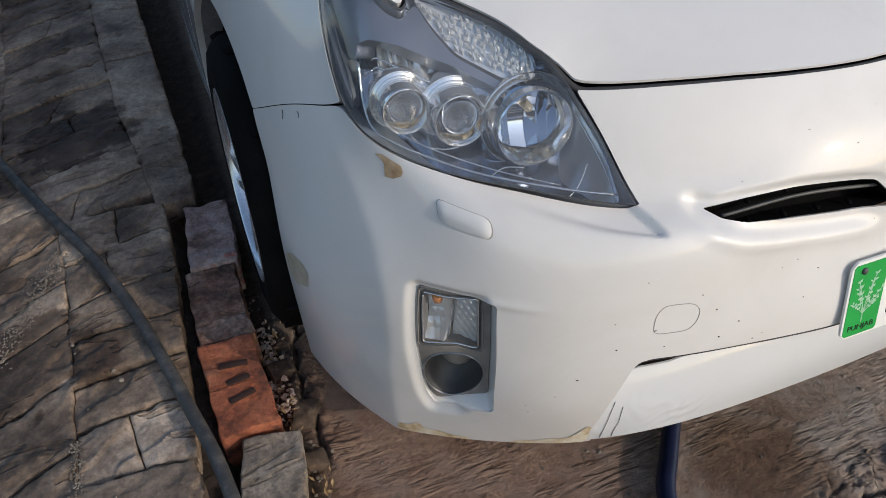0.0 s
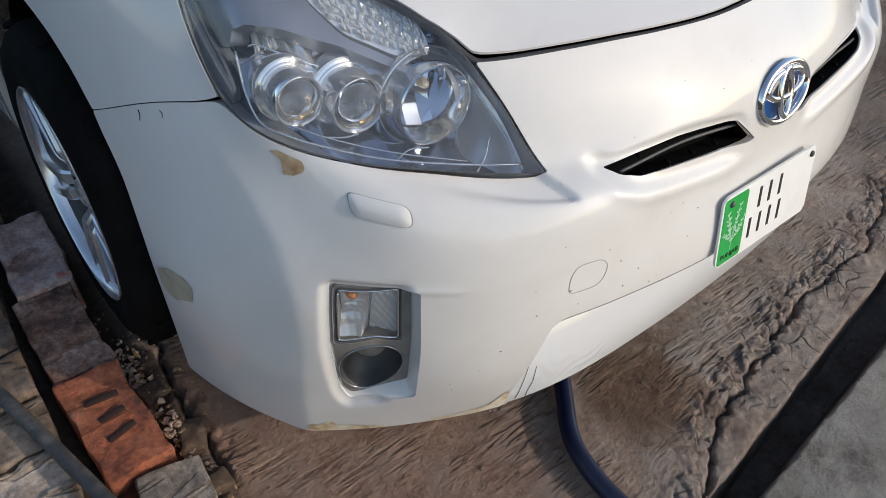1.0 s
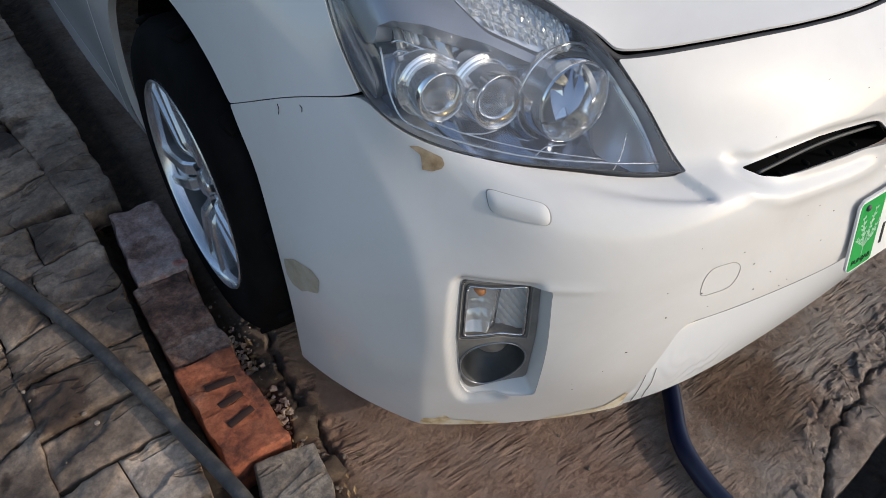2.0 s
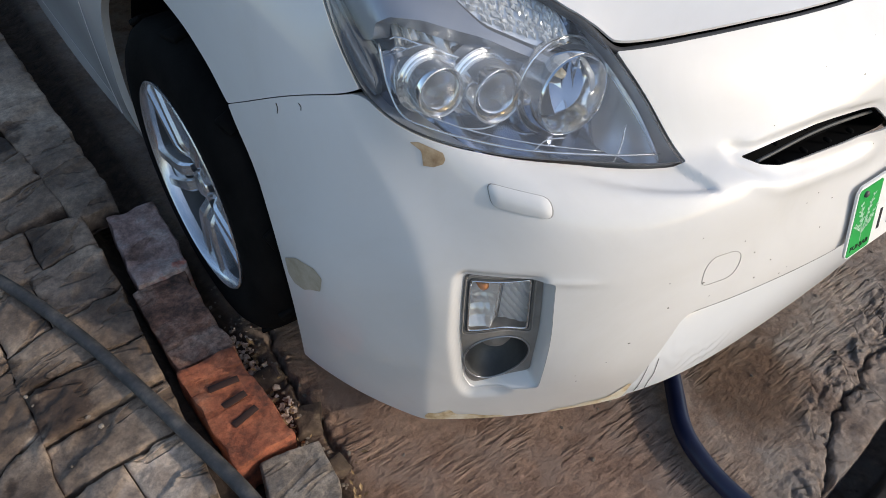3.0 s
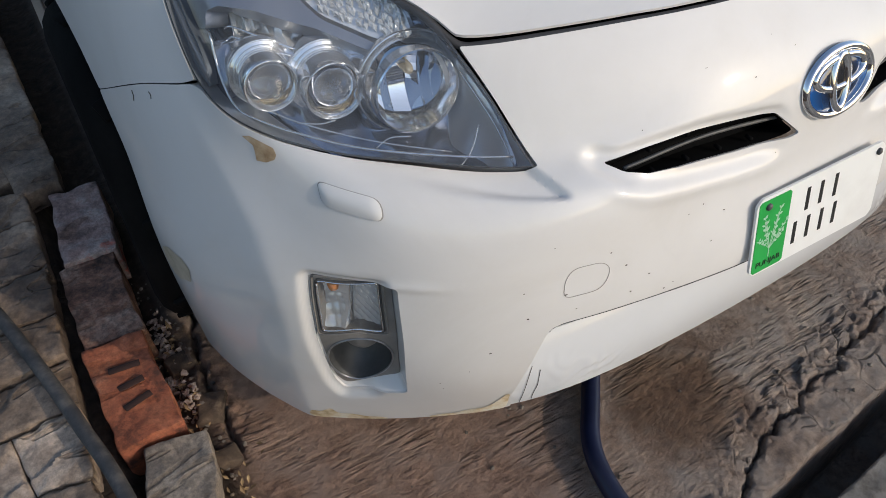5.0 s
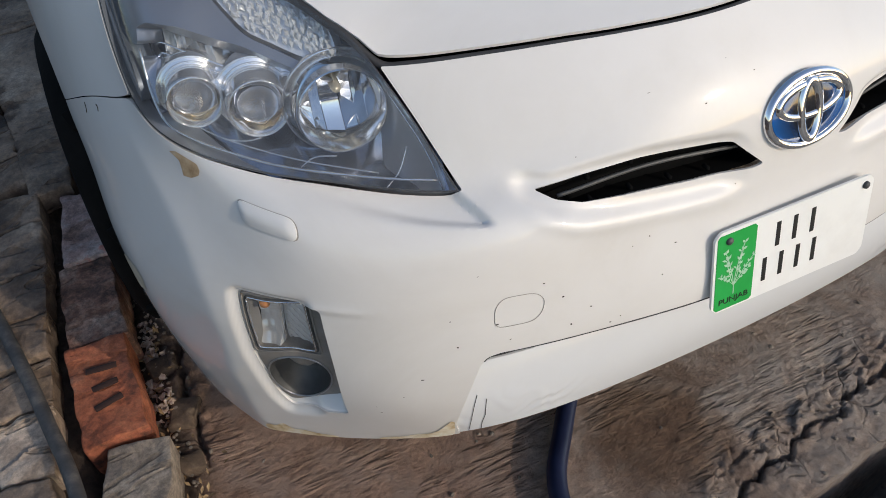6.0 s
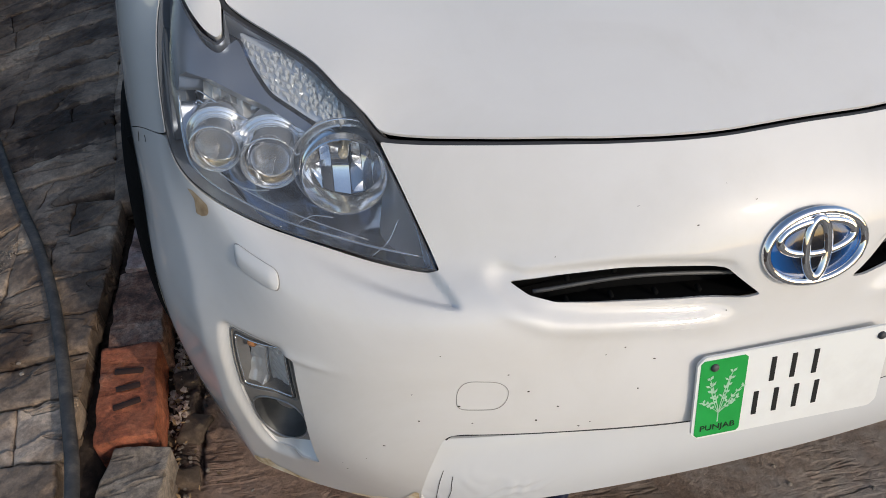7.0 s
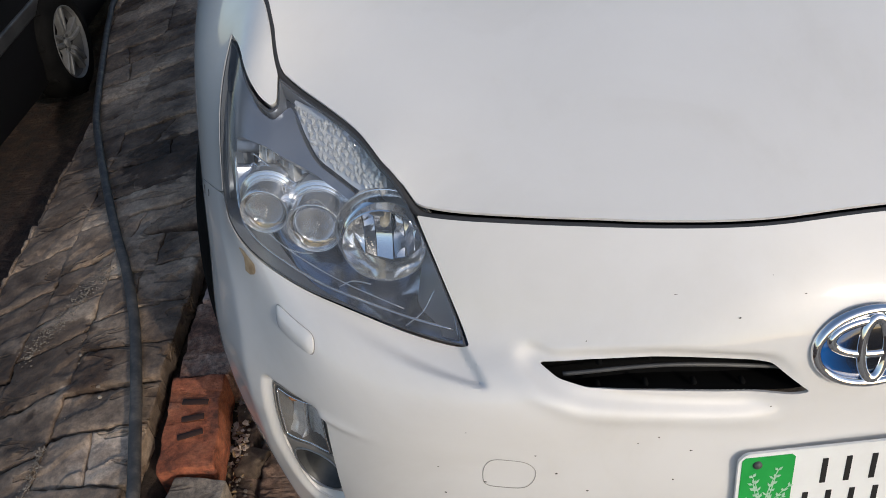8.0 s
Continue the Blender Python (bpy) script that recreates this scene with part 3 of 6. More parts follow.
bumper_outline = eased(BUMPER_HALF + [(-u, v) for u, v in BUMPER_HALF[-2:0:-1]], 0.008, 0.004)
slot_r, slot_l = both(SLOT)
fog_r, fog_l = both(FOG)
SLOT_LOOPS = [dense(slot_r, 0.006, 0.006), dense(slot_l, 0.006, 0.006)]
FOG_LOOPS = [dense(fog_r, 0.006, 0.007), dense(fog_l, 0.006, 0.007)]


def step_up(x, a, b):
    t = np.clip((x - a) / (b - a), 0, 1)
    return t * t * (3 - 2 * t)


def bumper_shape(uv):
    """Creases of the bumper: the shelf under the lamp, the scooped band round the slots and the pocket round the fog lamps."""
    u, v = np.abs(uv[:, 0]), uv[:, 1]
    edge = 0.412 + (v - 0.398) * 0.30
    crease = 0.398 + 0.038 * np.clip((u - 0.412) / 0.18, 0, 1)
    wide = 0.007 + 0.014 * np.clip((u - 0.412) / 0.22, 0, 1)
    shelf = step_up(u, edge - 0.001, edge + 0.012) * step_up(v, crease - wide, crease + 0.7 * wide) * (1 - step_up(u, 0.48, 0.74))
    out = -0.011 * shelf
    folded = np.stack([u, v], 1)
    d = gap_to(folded, dense(SLOT_LOOPS[0], 0.0015))
    above = step_up(v - (0.382 + 0.115 * u), -0.008, 0.008) * (1 - step_up(u, 0.33, 0.36))
    fade = step_up(u, 0.065, 0.13)
    out = out - 0.009 * fade * np.exp(-(d / (0.022 - 0.012 * above)) ** 3.5) + 0.003 * fade * np.exp(-((d - 0.036) / 0.011) ** 2) * (1 - step_up(v, 0.375, 0.415))
    d = gap_to(folded, dense(FOG_LOOPS[0], 0.0015))
    soft = step_up(u, 0.625, 0.650)
    ridge = np.exp(-((v - 0.297) / 0.006) ** 2) * step_up(u, 0.52, 0.60) * (1 - step_up(u, 0.62, 0.64))
    return out - 0.008 * soft * np.exp(-(d / 0.0078) ** 3) + 0.0025 * ridge


bumper = panel("bumper", [bumper_outline, *SLOT_LOOPS, *FOG_LOOPS], PEARL, car, "white bumper with chips and yellowed lower edge", step=0.0062, depth=0.02, shape=bumper_shape, shallow=(1, 2, 3, 4),
               extra=[(s * 0.45 - 0.055, 0.375, s * 0.45 + 0.055, 0.455, 0.0032) for s in (1, -1)] + [(s * 0.205 - 0.175, 0.345, s * 0.205 + 0.175, 0.455, 0.0036) for s in (1, -1)] + [(s * 0.660 - 0.088, 0.040, s * 0.660 + 0.088, 0.308, 0.0034) for s in (1, -1)])

def at_skin(u, v, d=0.0):
    return Vector(skin(u, v)[0] - normals(np.array([float(u)]), np.array([float(v)]))[0] * d)


# lower lip, set back behind the bumper at its top
LIP_HALF = [(0.0, 0.136), (0.20, 0.134), (0.28, 0.132), (0.35, 0.124), (0.450, 0.122), (0.478, 0.04), (0.47, 0.0), (0.30, 0.0), (0.0, 0.0)]
lip_loop = dense(LIP_HALF + [(-u, v) for u, v in LIP_HALF[-2:0:-1]], 0.010)


def lip_shape(uv):
    """Hollow towards its top, crumpled where it was knocked."""
    u, v = np.abs(uv[:, 0]), uv[:, 1]
    x = np.clip((v + 0.004) / 0.140, 0, 1.1)
    knock = np.exp(-((u - 0.33) / 0.040) ** 2 - ((v - 0.034) / 0.022) ** 2) + np.exp(-((u - 0.452) / 0.022) ** 2 - ((v - 0.018) / 0.022) ** 2) + 0.5 * np.exp(-((u - 0.385) / 0.03) ** 2 - ((v - 0.06) / 0.03) ** 2)
    dent = 0.0012 * np.tanh(2.4 * np.sin(140 * u + 50 * v + 2.2 * np.sin(75 * v + 30 * u)) * np.sin(55 * u - 125 * v + 1.8 * np.sin(95 * u))) * knock
    return -0.002 - 0.054 * (0.22 * x + 0.78 * x ** 2.8) + dent * step_up(v, 0.002, 0.015)


lip = panel("lower_lip", [lip_loop], LIP_PAINT, car, "cool white lower lip, crumpled and cracked", step=0.006, depth=0.003, shape=lip_shape, extra=[(0.28, 0.004, 0.475, 0.09, 0.0035)])

# cracks in the lip
for crack in ([(0.440, 0.004), (0.4375, 0.022), (0.4335, 0.046), (0.4310, 0.060), (0.4260, 0.080)], [(0.423, 0.003), (0.4215, 0.020), (0.4170, 0.038), (0.4160, 0.052), (0.4140, 0.070)]):
    pts = np.array(crack)
    p = skin(pts[:, 0], pts[:, 1]) + normals(pts[:, 0], pts[:, 1]) * (lip_shape(pts)[:, None] + 0.0008)
    tube("hairline_crack", p, 0.00042, CHIP, lip, "thin dark crack", sides=5, samples=4)

# black tube drawn as the shadow line under the bumper's lower edge
strip_line = [(0.4265, 0.183), (0.4225, 0.189), (0.41, 0.1935), (0.35, 0.1935), (0.29, 0.1925), (0.22, 0.189), (0.13, 0.185), (0.0, 0.185)]
for side in (1, -1):
    tube("shadow_line", [at_skin(side * u, v, 0.004) for u, v in strip_line], 0.0016, SEAL, car, "thin black line drawn for the shadow under the bumper edge", sides=6, samples=6)

# grille slots: dark back, a blade across and small ribs
for side, loop in zip((1, -1), SLOT_LOOPS):
    back = panel("grille_slot", [loop], VOID, car, "black plastic grille slot", step=0.012, depth=0, sink=0.050)
    wall_uv = np.array(loop)
    a = skin(wall_uv[:, 0], wall_uv[:, 1]) - normals(wall_uv[:, 0], wall_uv[:, 1]) * 0.0115
    b = skin(wall_uv[:, 0], wall_uv[:, 1]) - normals(wall_uv[:, 0], wall_uv[:, 1]) * 0.052
    k = len(a)
    link_mesh("slot_wall", np.concatenate([a, b]), [(i, (i + 1) % k, k + (i + 1) % k, k + i) for i in range(k)], VOID, back)
    blade = []
    for s in np.linspace(0, 1, 15):
        u = 0.330 - 0.245 * s
        v = 0.421 - 0.024 * s + 0.004 * math.sin(math.pi * s)
        blade.append(tuple(skin(side * u, v)[0] - normals(np.array([side * u]), np.array([v]))[0] * 0.019))
    tube("blade", blade, 0.0026, DARK_TRIM, back, "thin blade across the slot", sides=8, samples=3)
    for u in (0.29, 0.235, 0.18, 0.125):
        for v in (0.435 - (0.33 - u) * 0.08, 0.392 - (0.26 - u) * 0.10):
            bm = bmesh.new()
            c = skin(side * u, v)[0] - normals(np.array([side * u]), np.array([v]))[0] * 0.024
            rounded_box(bm, 0.006, 0.012, 0.006, Matrix.Translation(Vector(c)), 0.002, 1)
            part("clip", bm, VOID, back)

# lower grille behind the lip's top edge
lower = [(0.0, 0.214), (0.30, 0.220), (0.47, 0.214), (0.49, 0.030), (0.0, 0.030)]
lower_loop = dense(lower + [(-u, v) for u, v in lower[-2:0:-1]], 0.012)
panel("lower_grille", [lower_loop], BLACK, car, "black slotted lower grille", step=0.02, depth=0, sink=0.075)
for k in range(3):
    line = [tuple(skin(u, 0.150 + 0.014 * k)[0] - normals(np.array([u]), np.array([0.150 + 0.014 * k]))[0] * 0.062) for u in np.linspace(-0.42, 0.42, 15)]
    tube("grille_bar", line, 0.0026, BLACK, car, "thin black grille bar", sides=6, samples=3)

# tow-eye cap outlined by a thin seam, on the right of the bumper
CAP = [(0.417, 0.247), (0.4185, 0.280), (0.409, 0.295), (0.370, 0.290), (0.357, 0.276), (0.360, 0.256), (0.371, 0.244)]
cap_loop = dense(CAP, 0.004, 0.012)
seam = np.array([tuple(skin(u, v)[0] + normals(np.array([u]), np.array([v]))[0] * 0.0003) for u, v in cap_loop])
tube("tow_cap_seam", np.concatenate([seam, seam[:1]]), 0.0005, SEAM, car, "thin seam round the tow-eye cap", sides=5, samples=1)

# headlamp washer covers
for side in (1, -1):
    loop = dense([(side * u, v) for u, v in [(0.709, 0.3775), (0.707, 0.4045), (0.633, 0.4005), (0.635, 0.3745)]], 0.005, 0.011)
    rim = loop.mean(0)
    panel("washer_cover", [loop], PEARL, car, "white pop-up washer cover", step=0.006, depth=0.010,
          shape=lambda uv, loop=loop: 0.0016 + 0.0036 * step_up(gap_to(uv, loop), -0.003, 0.009))
    gapl = (loop - rim) * 1.045 + rim
    panel("washer_seam", [gapl], SEAM, car, step=0.01, depth=0, sink=-0.0004)

# front wings
FENDER = [(0.906, 0.4636), (1.0, 0.4302), (1.139, 0.3752), (1.175, 0.398), (1.228, 0.415), (1.29, 0.424), (1.35, 0.427), (1.42, 0.422), (1.49, 0.404), (1.545, 0.376), (1.60, 0.315), (1.645, 0.22), (1.662, 0.13), (1.66, 0.05), (1.655, 0.0),
          (1.78, 0.0), (1.785, 0.30), (1.79, 0.634), (1.4, 0.634), (1.0, 0.634), (0.838, 0.634), (0.763, 0.627), (0.724, 0.619), (0.694, 0.612), (0.682, 0.593), (0.692, 0.5855), (0.72, 0.5835), (0.828, 0.5865), (0.90, 0.5875), (0.996, 0.576), (0.976, 0.530), (0.949, 0.4905)]
for side in (1, -1):
    panel("front_wing", [eased([(side * u, v) for u, v in FENDER], 0.010, 0.004)], PEARL, car, "white front wing round the wheel arch", step=0.016, depth=0.014)

# flanks behind the wings, with sill
for side in (1, -1):
    for name, u0, u1 in (("front_door", 1.796, 2.78), ("rear_door", 2.786, 3.60)):
        panel(name, [dense([(side * u, v) for u, v in [(u0, 0.05), (u1, 0.05), (u1, 0.6165), (u0, 0.6165)]], 0.04)], PEARL, car, "white door", step=0.04, depth=0.015)
    panel("sill", [dense([(side * u, v) for u, v in [(1.796, 0.0), (3.60, 0.0), (3.60, 0.046), (1.796, 0.046)]], 0.03)], PEARL, car, "white sill under the doors", step=0.03, depth=0.015)
    arch = [(4.05 + 0.34 * math.cos(a), 0.12 + 0.30 * math.sin(a)) for a in np.linspace(math.radians(200), math.radians(-20), 16)]
    arch = [(u, max(v, 0.0)) for u, v in arch]
    panel("rear_quarter", [dense([(side * u, v) for u, v in [(3.606, 0.0), *arch, (4.70, 0.0), (4.70, 0.6165), (3.606, 0.6165)]], 0.04)], PEARL, car, "white rear quarter", step=0.04, depth=0.015)

# bonnet: a crowned sheet inside the rim of the skin
RIM_U = np.concatenate([np.linspace(-1.74, -0.50, 90), np.linspace(-0.49, -0.423, 12), np.linspace(-0.42, 0.42, 80), np.linspace(0.423, 0.49, 12), np.linspace(0.50, 1.74, 90)])
HOOD_U, HOOD_V = zip((0, 0.608), (0.10, 0.610), (0.16, 0.613), (0.20, 0.614), (0.26, 0.611), (0.33, 0.602), (0.37, 0.596), (0.421, 0.589), (0.428, 0.607), (0.443, 0.6165), (0.49, 0.6205), (0.54, 0.6205), (0.608, 0.6195),
                     (0.66, 0.6165), (0.688, 0.6145), (0.724, 0.622), (0.763, 0.630), (0.838, 0.637), (1.74, 0.637))
HOOD_FINE = np.linspace(0, 1.74, 1741)
easing = np.exp(-(np.arange(-30, 31) / 4.0) ** 2)
HOOD_EASED = np.convolve(np.pad(np.interp(HOOD_FINE, HOOD_U, HOOD_V), 30, mode="reflect"), easing / easing.sum(), "valid")
rim3 = skin(RIM_U, np.interp(np.abs(RIM_U), HOOD_FINE, HOOD_EASED))
rim_in = np.zeros((len(rim3), 2))
tang = np.gradient(rim3[:, :2], axis=0)
tang /= np.linalg.norm(tang, axis=1, keepdims=True)
rim_in = rim3[:, :2] + np.stack([tang[:, 1], -tang[:, 0]], 1) * -np.interp(np.abs(RIM_U), [0, 0.417, 0.437, 1.74], [0.0066, 0.0066, 0.0030, 0.0030])[:, None]
if rim_in[len(rim_in) // 2, 1] < rim3[len(rim3) // 2, 1]:
    rim_in = 2 * rim3[:, :2] - rim_in
rear = np.stack([np.linspace(rim_in[-1, 0], rim_in[0, 0], 40)[1:-1], np.zeros(38)], 1)
rear[:, 1] = rim_in[0, 1] + 0.02 * np.cos(rear[:, 0] / 0.75 * math.pi / 2)
hood_loop = np.concatenate([rim_in, rear])
crown = np.array([(0, 0.25, 0.808), (0, 0.45, 0.872), (0, 0.75, 0.955), (0, 1.12, 1.035), (0.35, 0.55, 0.888), (-0.35, 0.55, 0.888), (0.4, 0.95, 0.978), (-0.4, 0.95, 0.978), (0.35, 0.28, 0.805), (-0.35, 0.28, 0.805)])
known = np.concatenate([rim3, np.repeat(crown, 6, 0)])


def hood_terms(x, y):
    return np.stack([np.ones_like(x), y, y * y, y ** 3, x * x, x * x * y, x ** 4, x * x * y * y], 1)


hood_fit = np.linalg.lstsq(hood_terms(known[:, 0], known[:, 1]), known[:, 2], rcond=None)[0]
rim_rest = rim3[:, 2] - hood_terms(rim3[:, 0], rim3[:, 1]) @ hood_fit


def hood_height(p):
    d = np.linalg.norm(p[:, None] - rim3[None, :, :2], axis=2)
    w = 1 / (d + 0.004) ** 2
    near = np.exp(-(d.min(1) / 0.22) ** 2)
    return hood_terms(p[:, 0], p[:, 1]) @ hood_fit + near * (w * rim_rest).sum(1) / w.sum(1)


hp, ht, hr = fill([hood_loop], 0.025)
hz = hood_height(hp)
hv = [(x, y, z) for (x, y), z in zip(hp, hz)]
hf = [tuple(t) for t in ht]
ring = hr[0]
base = len(hv)
for d, s in ((0.0009, 0.9995), (0.0036, 0.9985)):
    hv += [(hp[i, 0] * s, 0.6 + (hp[i, 1] - 0.6) * s, hz[i] - d) for i in ring]
k = len(ring)
for r, s in ((ring, range(base, base + k)), (range(base, base + k), range(base + k, base + 2 * k))):
    r, s = list(r), list(s)
    hf += [(r[i], r[(i + 1) % k], s[(i + 1) % k], s[i]) for i in range(k)]
hood = link_mesh("bonnet", hv, hf, PEARL, car, "smooth white bonnet")
bm = bmesh.new()
bm.from_mesh(hood.data)
bmesh.ops.recalc_face_normals(bm, faces=bm.faces)
bm.to_mesh(hood.data)
bm.free()
sharpen(hood, 50)
seal_line = rim3 - (0, 0, 0.0070)
seal_line[:, :2] += (rim_in - rim3[:, :2]) * 0.62
tube("bonnet_seal", seal_line[::2], 0.0050, SEAL, car, "black rubber seal along the bonnet", sides=8, samples=3)

# tail that closes the body
tail = []
for v in VK:
    a, b = skin(4.70, v)[0], skin(-4.70, v)[0]
    for s in np.linspace(0, 1, 13):
        p = a + (b - a) * s
        tail.append((p[0], p[1] + 0.10 * math.sin(math.pi * s) ** 0.5 * (1 - 0.5 * v), p[2]))
link_mesh("tailgate", tail, [(i * 13 + k, i * 13 + k + 1, (i + 1) * 13 + k + 1, (i + 1) * 13 + k) for i in range(len(VK) - 1) for k in range(12)], PEARL, car, "white tail")

# hidden inside: floor pan and engine bay blocks, added to stop light
bm = bmesh.new()
rounded_box(bm, 1.20, 3.6, 0.28, Matrix.Translation((0, 2.35, 0.34)), 0.03)
rounded_box(bm, 0.95, 0.75, 0.36, Matrix.Translation((0, 0.62, 0.42)), 0.03)
part("underbody", bm, VOID, car, "unseen black underbody added to stop light")

# cabin
def hoop(y, z_low, half_low, z_top, half_top):
    return [(s * x, y, z) for s, x, z in ((-1, half_low, z_low), (-1, (half_low + half_top) / 2 + 0.02, (z_low + z_top) / 2), (-1, half_top, z_top - 0.04), (-1, half_top * 0.6, z_top),
                                           (1, half_top * 0.6, z_top), (1, half_top, z_top - 0.04), (1, (half_low + half_top) / 2 + 0.02, (z_low + z_top) / 2), (1, half_low, z_low))]


def hull(name, hoops, mat, label):
    vs = [p for h in hoops for p in h]
    n = len(hoops[0])
    fs = [(i * n + k, i * n + k + 1, (i + 1) * n + k + 1, (i + 1) * n + k) for i in range(len(hoops) - 1) for k in range(n - 1)]
    fs += [tuple(range(n)), tuple(range((len(hoops) - 1) * n, len(hoops) * n))[::-1]]
    return sharpen(link_mesh(name, vs, fs, mat, car, label), 30)


hull("windscreen", [hoop(1.13, 0.97, 0.74, 1.025, 0.62), hoop(1.6, 0.99, 0.77, 1.30, 0.60), hoop(1.95, 0.99, 0.78, 1.44, 0.57)], CAR_GLASS, "dark windscreen")
hull("side_glass", [hoop(1.951, 0.99, 0.78, 1.44, 0.57), hoop(2.5, 0.99, 0.79, 1.455, 0.57), hoop(3.3, 1.0, 0.77, 1.41, 0.56), hoop(4.2, 1.03, 0.70, 1.15, 0.52)], CAR_GLASS, "dark side windows")
hull("roof", [hoop(1.94, 1.40, 0.585, 1.465, 0.56), hoop(2.4, 1.43, 0.59, 1.49, 0.57), hoop(3.2, 1.40, 0.58, 1.46, 0.56), hoop(3.9, 1.25, 0.56, 1.31, 0.54)], PEARL, "white roof")

# ---- wheels ----
WHEEL_Y, WHEEL_Z, FACE = 0.717, 0.2975, 0.868


def make_wheel(x_face, y, z, side, spin, owner=None, size=1.0, label="silver five-spoke alloy wheel with black tyre", metal=ALLOY):
    """A wheel whose outer face looks along side * x."""
    hub = new("wheel")
    hub.parent = owner
    tagged(hub, label)
    turn = Matrix.Translation((x_face, y, z)) @ Matrix.Rotation(side * math.pi / 2, 4, "Y") @ Matrix.Scale(size, 4)
    bm = lathe(bmesh.new(), [(0.200, -0.012), (0.205, 0.000), (0.214, 0.004), (0.245, 0.006), (0.275, 0.000), (0.294, -0.014), (0.304, -0.034), (0.307, -0.09), (0.304, -0.15), (0.29, -0.175), (0.24, -0.185), (0.2, -0.18)], turn, 72, True)
    tyre = sharpen(part("tyre", bm, RUBBER, hub, "worn black tyre"), 40)
    for k in range(40):
        a = 2 * math.pi * k / 40
        bm = bmesh.new()
        m = turn @ Matrix.Rotation(a, 4, "Z") @ Matrix.Translation((0.306, 0, -0.045)) @ Matrix.Rotation(0.35, 4, "X")
        rounded_box(bm, 0.010, 0.034, 0.05, m, 0.002, 1)
        if k % 4 == 0:
            part("tread_block", bm, RUBBER, tyre)
        else:
            bm.free()
    bm = lathe(bmesh.new(), [(0.2035, -0.003), (0.2045, 0.003), (0.2015, 0.005), (0.1975, 0.001), (0.1955, -0.010), (0.1945, -0.018), (0.2045, -0.020)], turn, 72, True)
    rim = sharpen(part("rim", bm, metal, hub, "bright silver rim edge"), 40)
    bm = lathe(bmesh.new(), [(0.1950, -0.017), (0.190, -0.030), (0.184, -0.055), (0.180, -0.11), (0.19, -0.17), (0.2045, -0.172)], turn, 72)
    part("barrel", bm, BARREL, rim, "barrel behind the spokes, darkened for the shade there")
    bm = lathe(bmesh.new(), [(0.0, -0.065), (0.06, -0.068), (0.064, -0.074), (0.145, -0.078), (0.147, -0.10), (0.178, -0.11)], turn, 40)
    part("brake_disc", bm, HUB_DARK, hub, "dark brake behind the spokes")
    for k in range(5):
        a = spin + 2 * math.pi * k / 5
        about = turn @ Matrix.Rotation(a, 4, "Z")
        bm = bmesh.new()
        for s in (-1, 1):
            prof = [(-0.0135, -0.034), (-0.0115, -0.006), (-0.0080, 0.0), (0.0080, 0.0), (0.0115, -0.006), (0.0135, -0.034)]
            rows = []
            for r, off, dz, wide in ((0.024, 0.010, -0.030, 1.0), (0.052, 0.0140, -0.027, 1.1), (0.070, 0.0165, -0.012, 1.2), (0.082, 0.0180, -0.0085, 1.2), (0.140, 0.025, -0.0060, 1.05), (0.198, 0.033, -0.0050, 1.0)):
                rows.append([bm.verts.new(about @ Vector((r, s * off + q * wide, dz + h))) for q, h in prof])
            for p, q in zip(rows, rows[1:]):
                for i in range(len(prof) - 1):
                    bm.faces.new((p[i], p[i + 1], q[i + 1], q[i]))
        for lo, hi in ((0.030, 0.074), (0.112, 0.198)):
            web = [[bm.verts.new(about @ Vector((r, q * (0.010 + 0.11 * r), -0.040 + 0.020 * min(1.0, r / 0.12)))) for q in (-1, 1)] for r in np.linspace(lo, hi, 4)]
            for p, q in zip(web, web[1:]):
                bm.faces.new((p[0], p[1], q[1], q[0]))
        bmesh.ops.recalc_face_normals(bm, faces=bm.faces)
        sharpen(part("spoke", bm, metal, hub, "twin-ridged silver spoke with a bent knuckle"), 22)
    bm = lathe(bmesh.new(), [(0.0, -0.016), (0.020, -0.016), (0.026, -0.020), (0.029, -0.030), (0.050, -0.032), (0.058, -0.036), (0.060, -0.07)], turn, 40)
    sharpen(part("hub_cap", bm, metal, hub, "round silver hub cap"), 30)
    for k in range(5):
        a = spin + 2 * math.pi * (k + 0.5) / 5
        bm = lathe(bmesh.new(), [(0.0, -0.022), (0.0075, -0.022), (0.0085, -0.026), (0.0095, -0.05)], turn @ Matrix.Translation((0.041 * math.cos(a), 0.041 * math.sin(a), 0)), 6)
        part("wheel_nut", bm, HUB_DARK, hub, "dark wheel nut", smooth=False)
    return hub


for side in (-1, 1):
    make_wheel(side * FACE, WHEEL_Y, WHEEL_Z, side, 0.70, owner=car, size=0.95)
    make_wheel(side * 0.83, WHEEL_Y + 2.7, WHEEL_Z, side, 0.9, owner=car)
    turn = Matrix.Translation((side * 0.80, WHEEL_Y, WHEEL_Z)) @ Matrix.Rotation(side * math.pi / 2, 4, "Y")
    bm = lathe(bmesh.new(), [(0.352, 0.016), (0.352, -0.25), (0.0, -0.25)], turn, 48)
    bmesh.ops.bisect_plane(bm, geom=[*bm.verts, *bm.edges, *bm.faces], plane_co=(0, 0, 0.14), plane_no=(0, 0, -1), clear_outer=True)
    part("arch_liner", bm, VOID, car, "black wheel-arch liner")

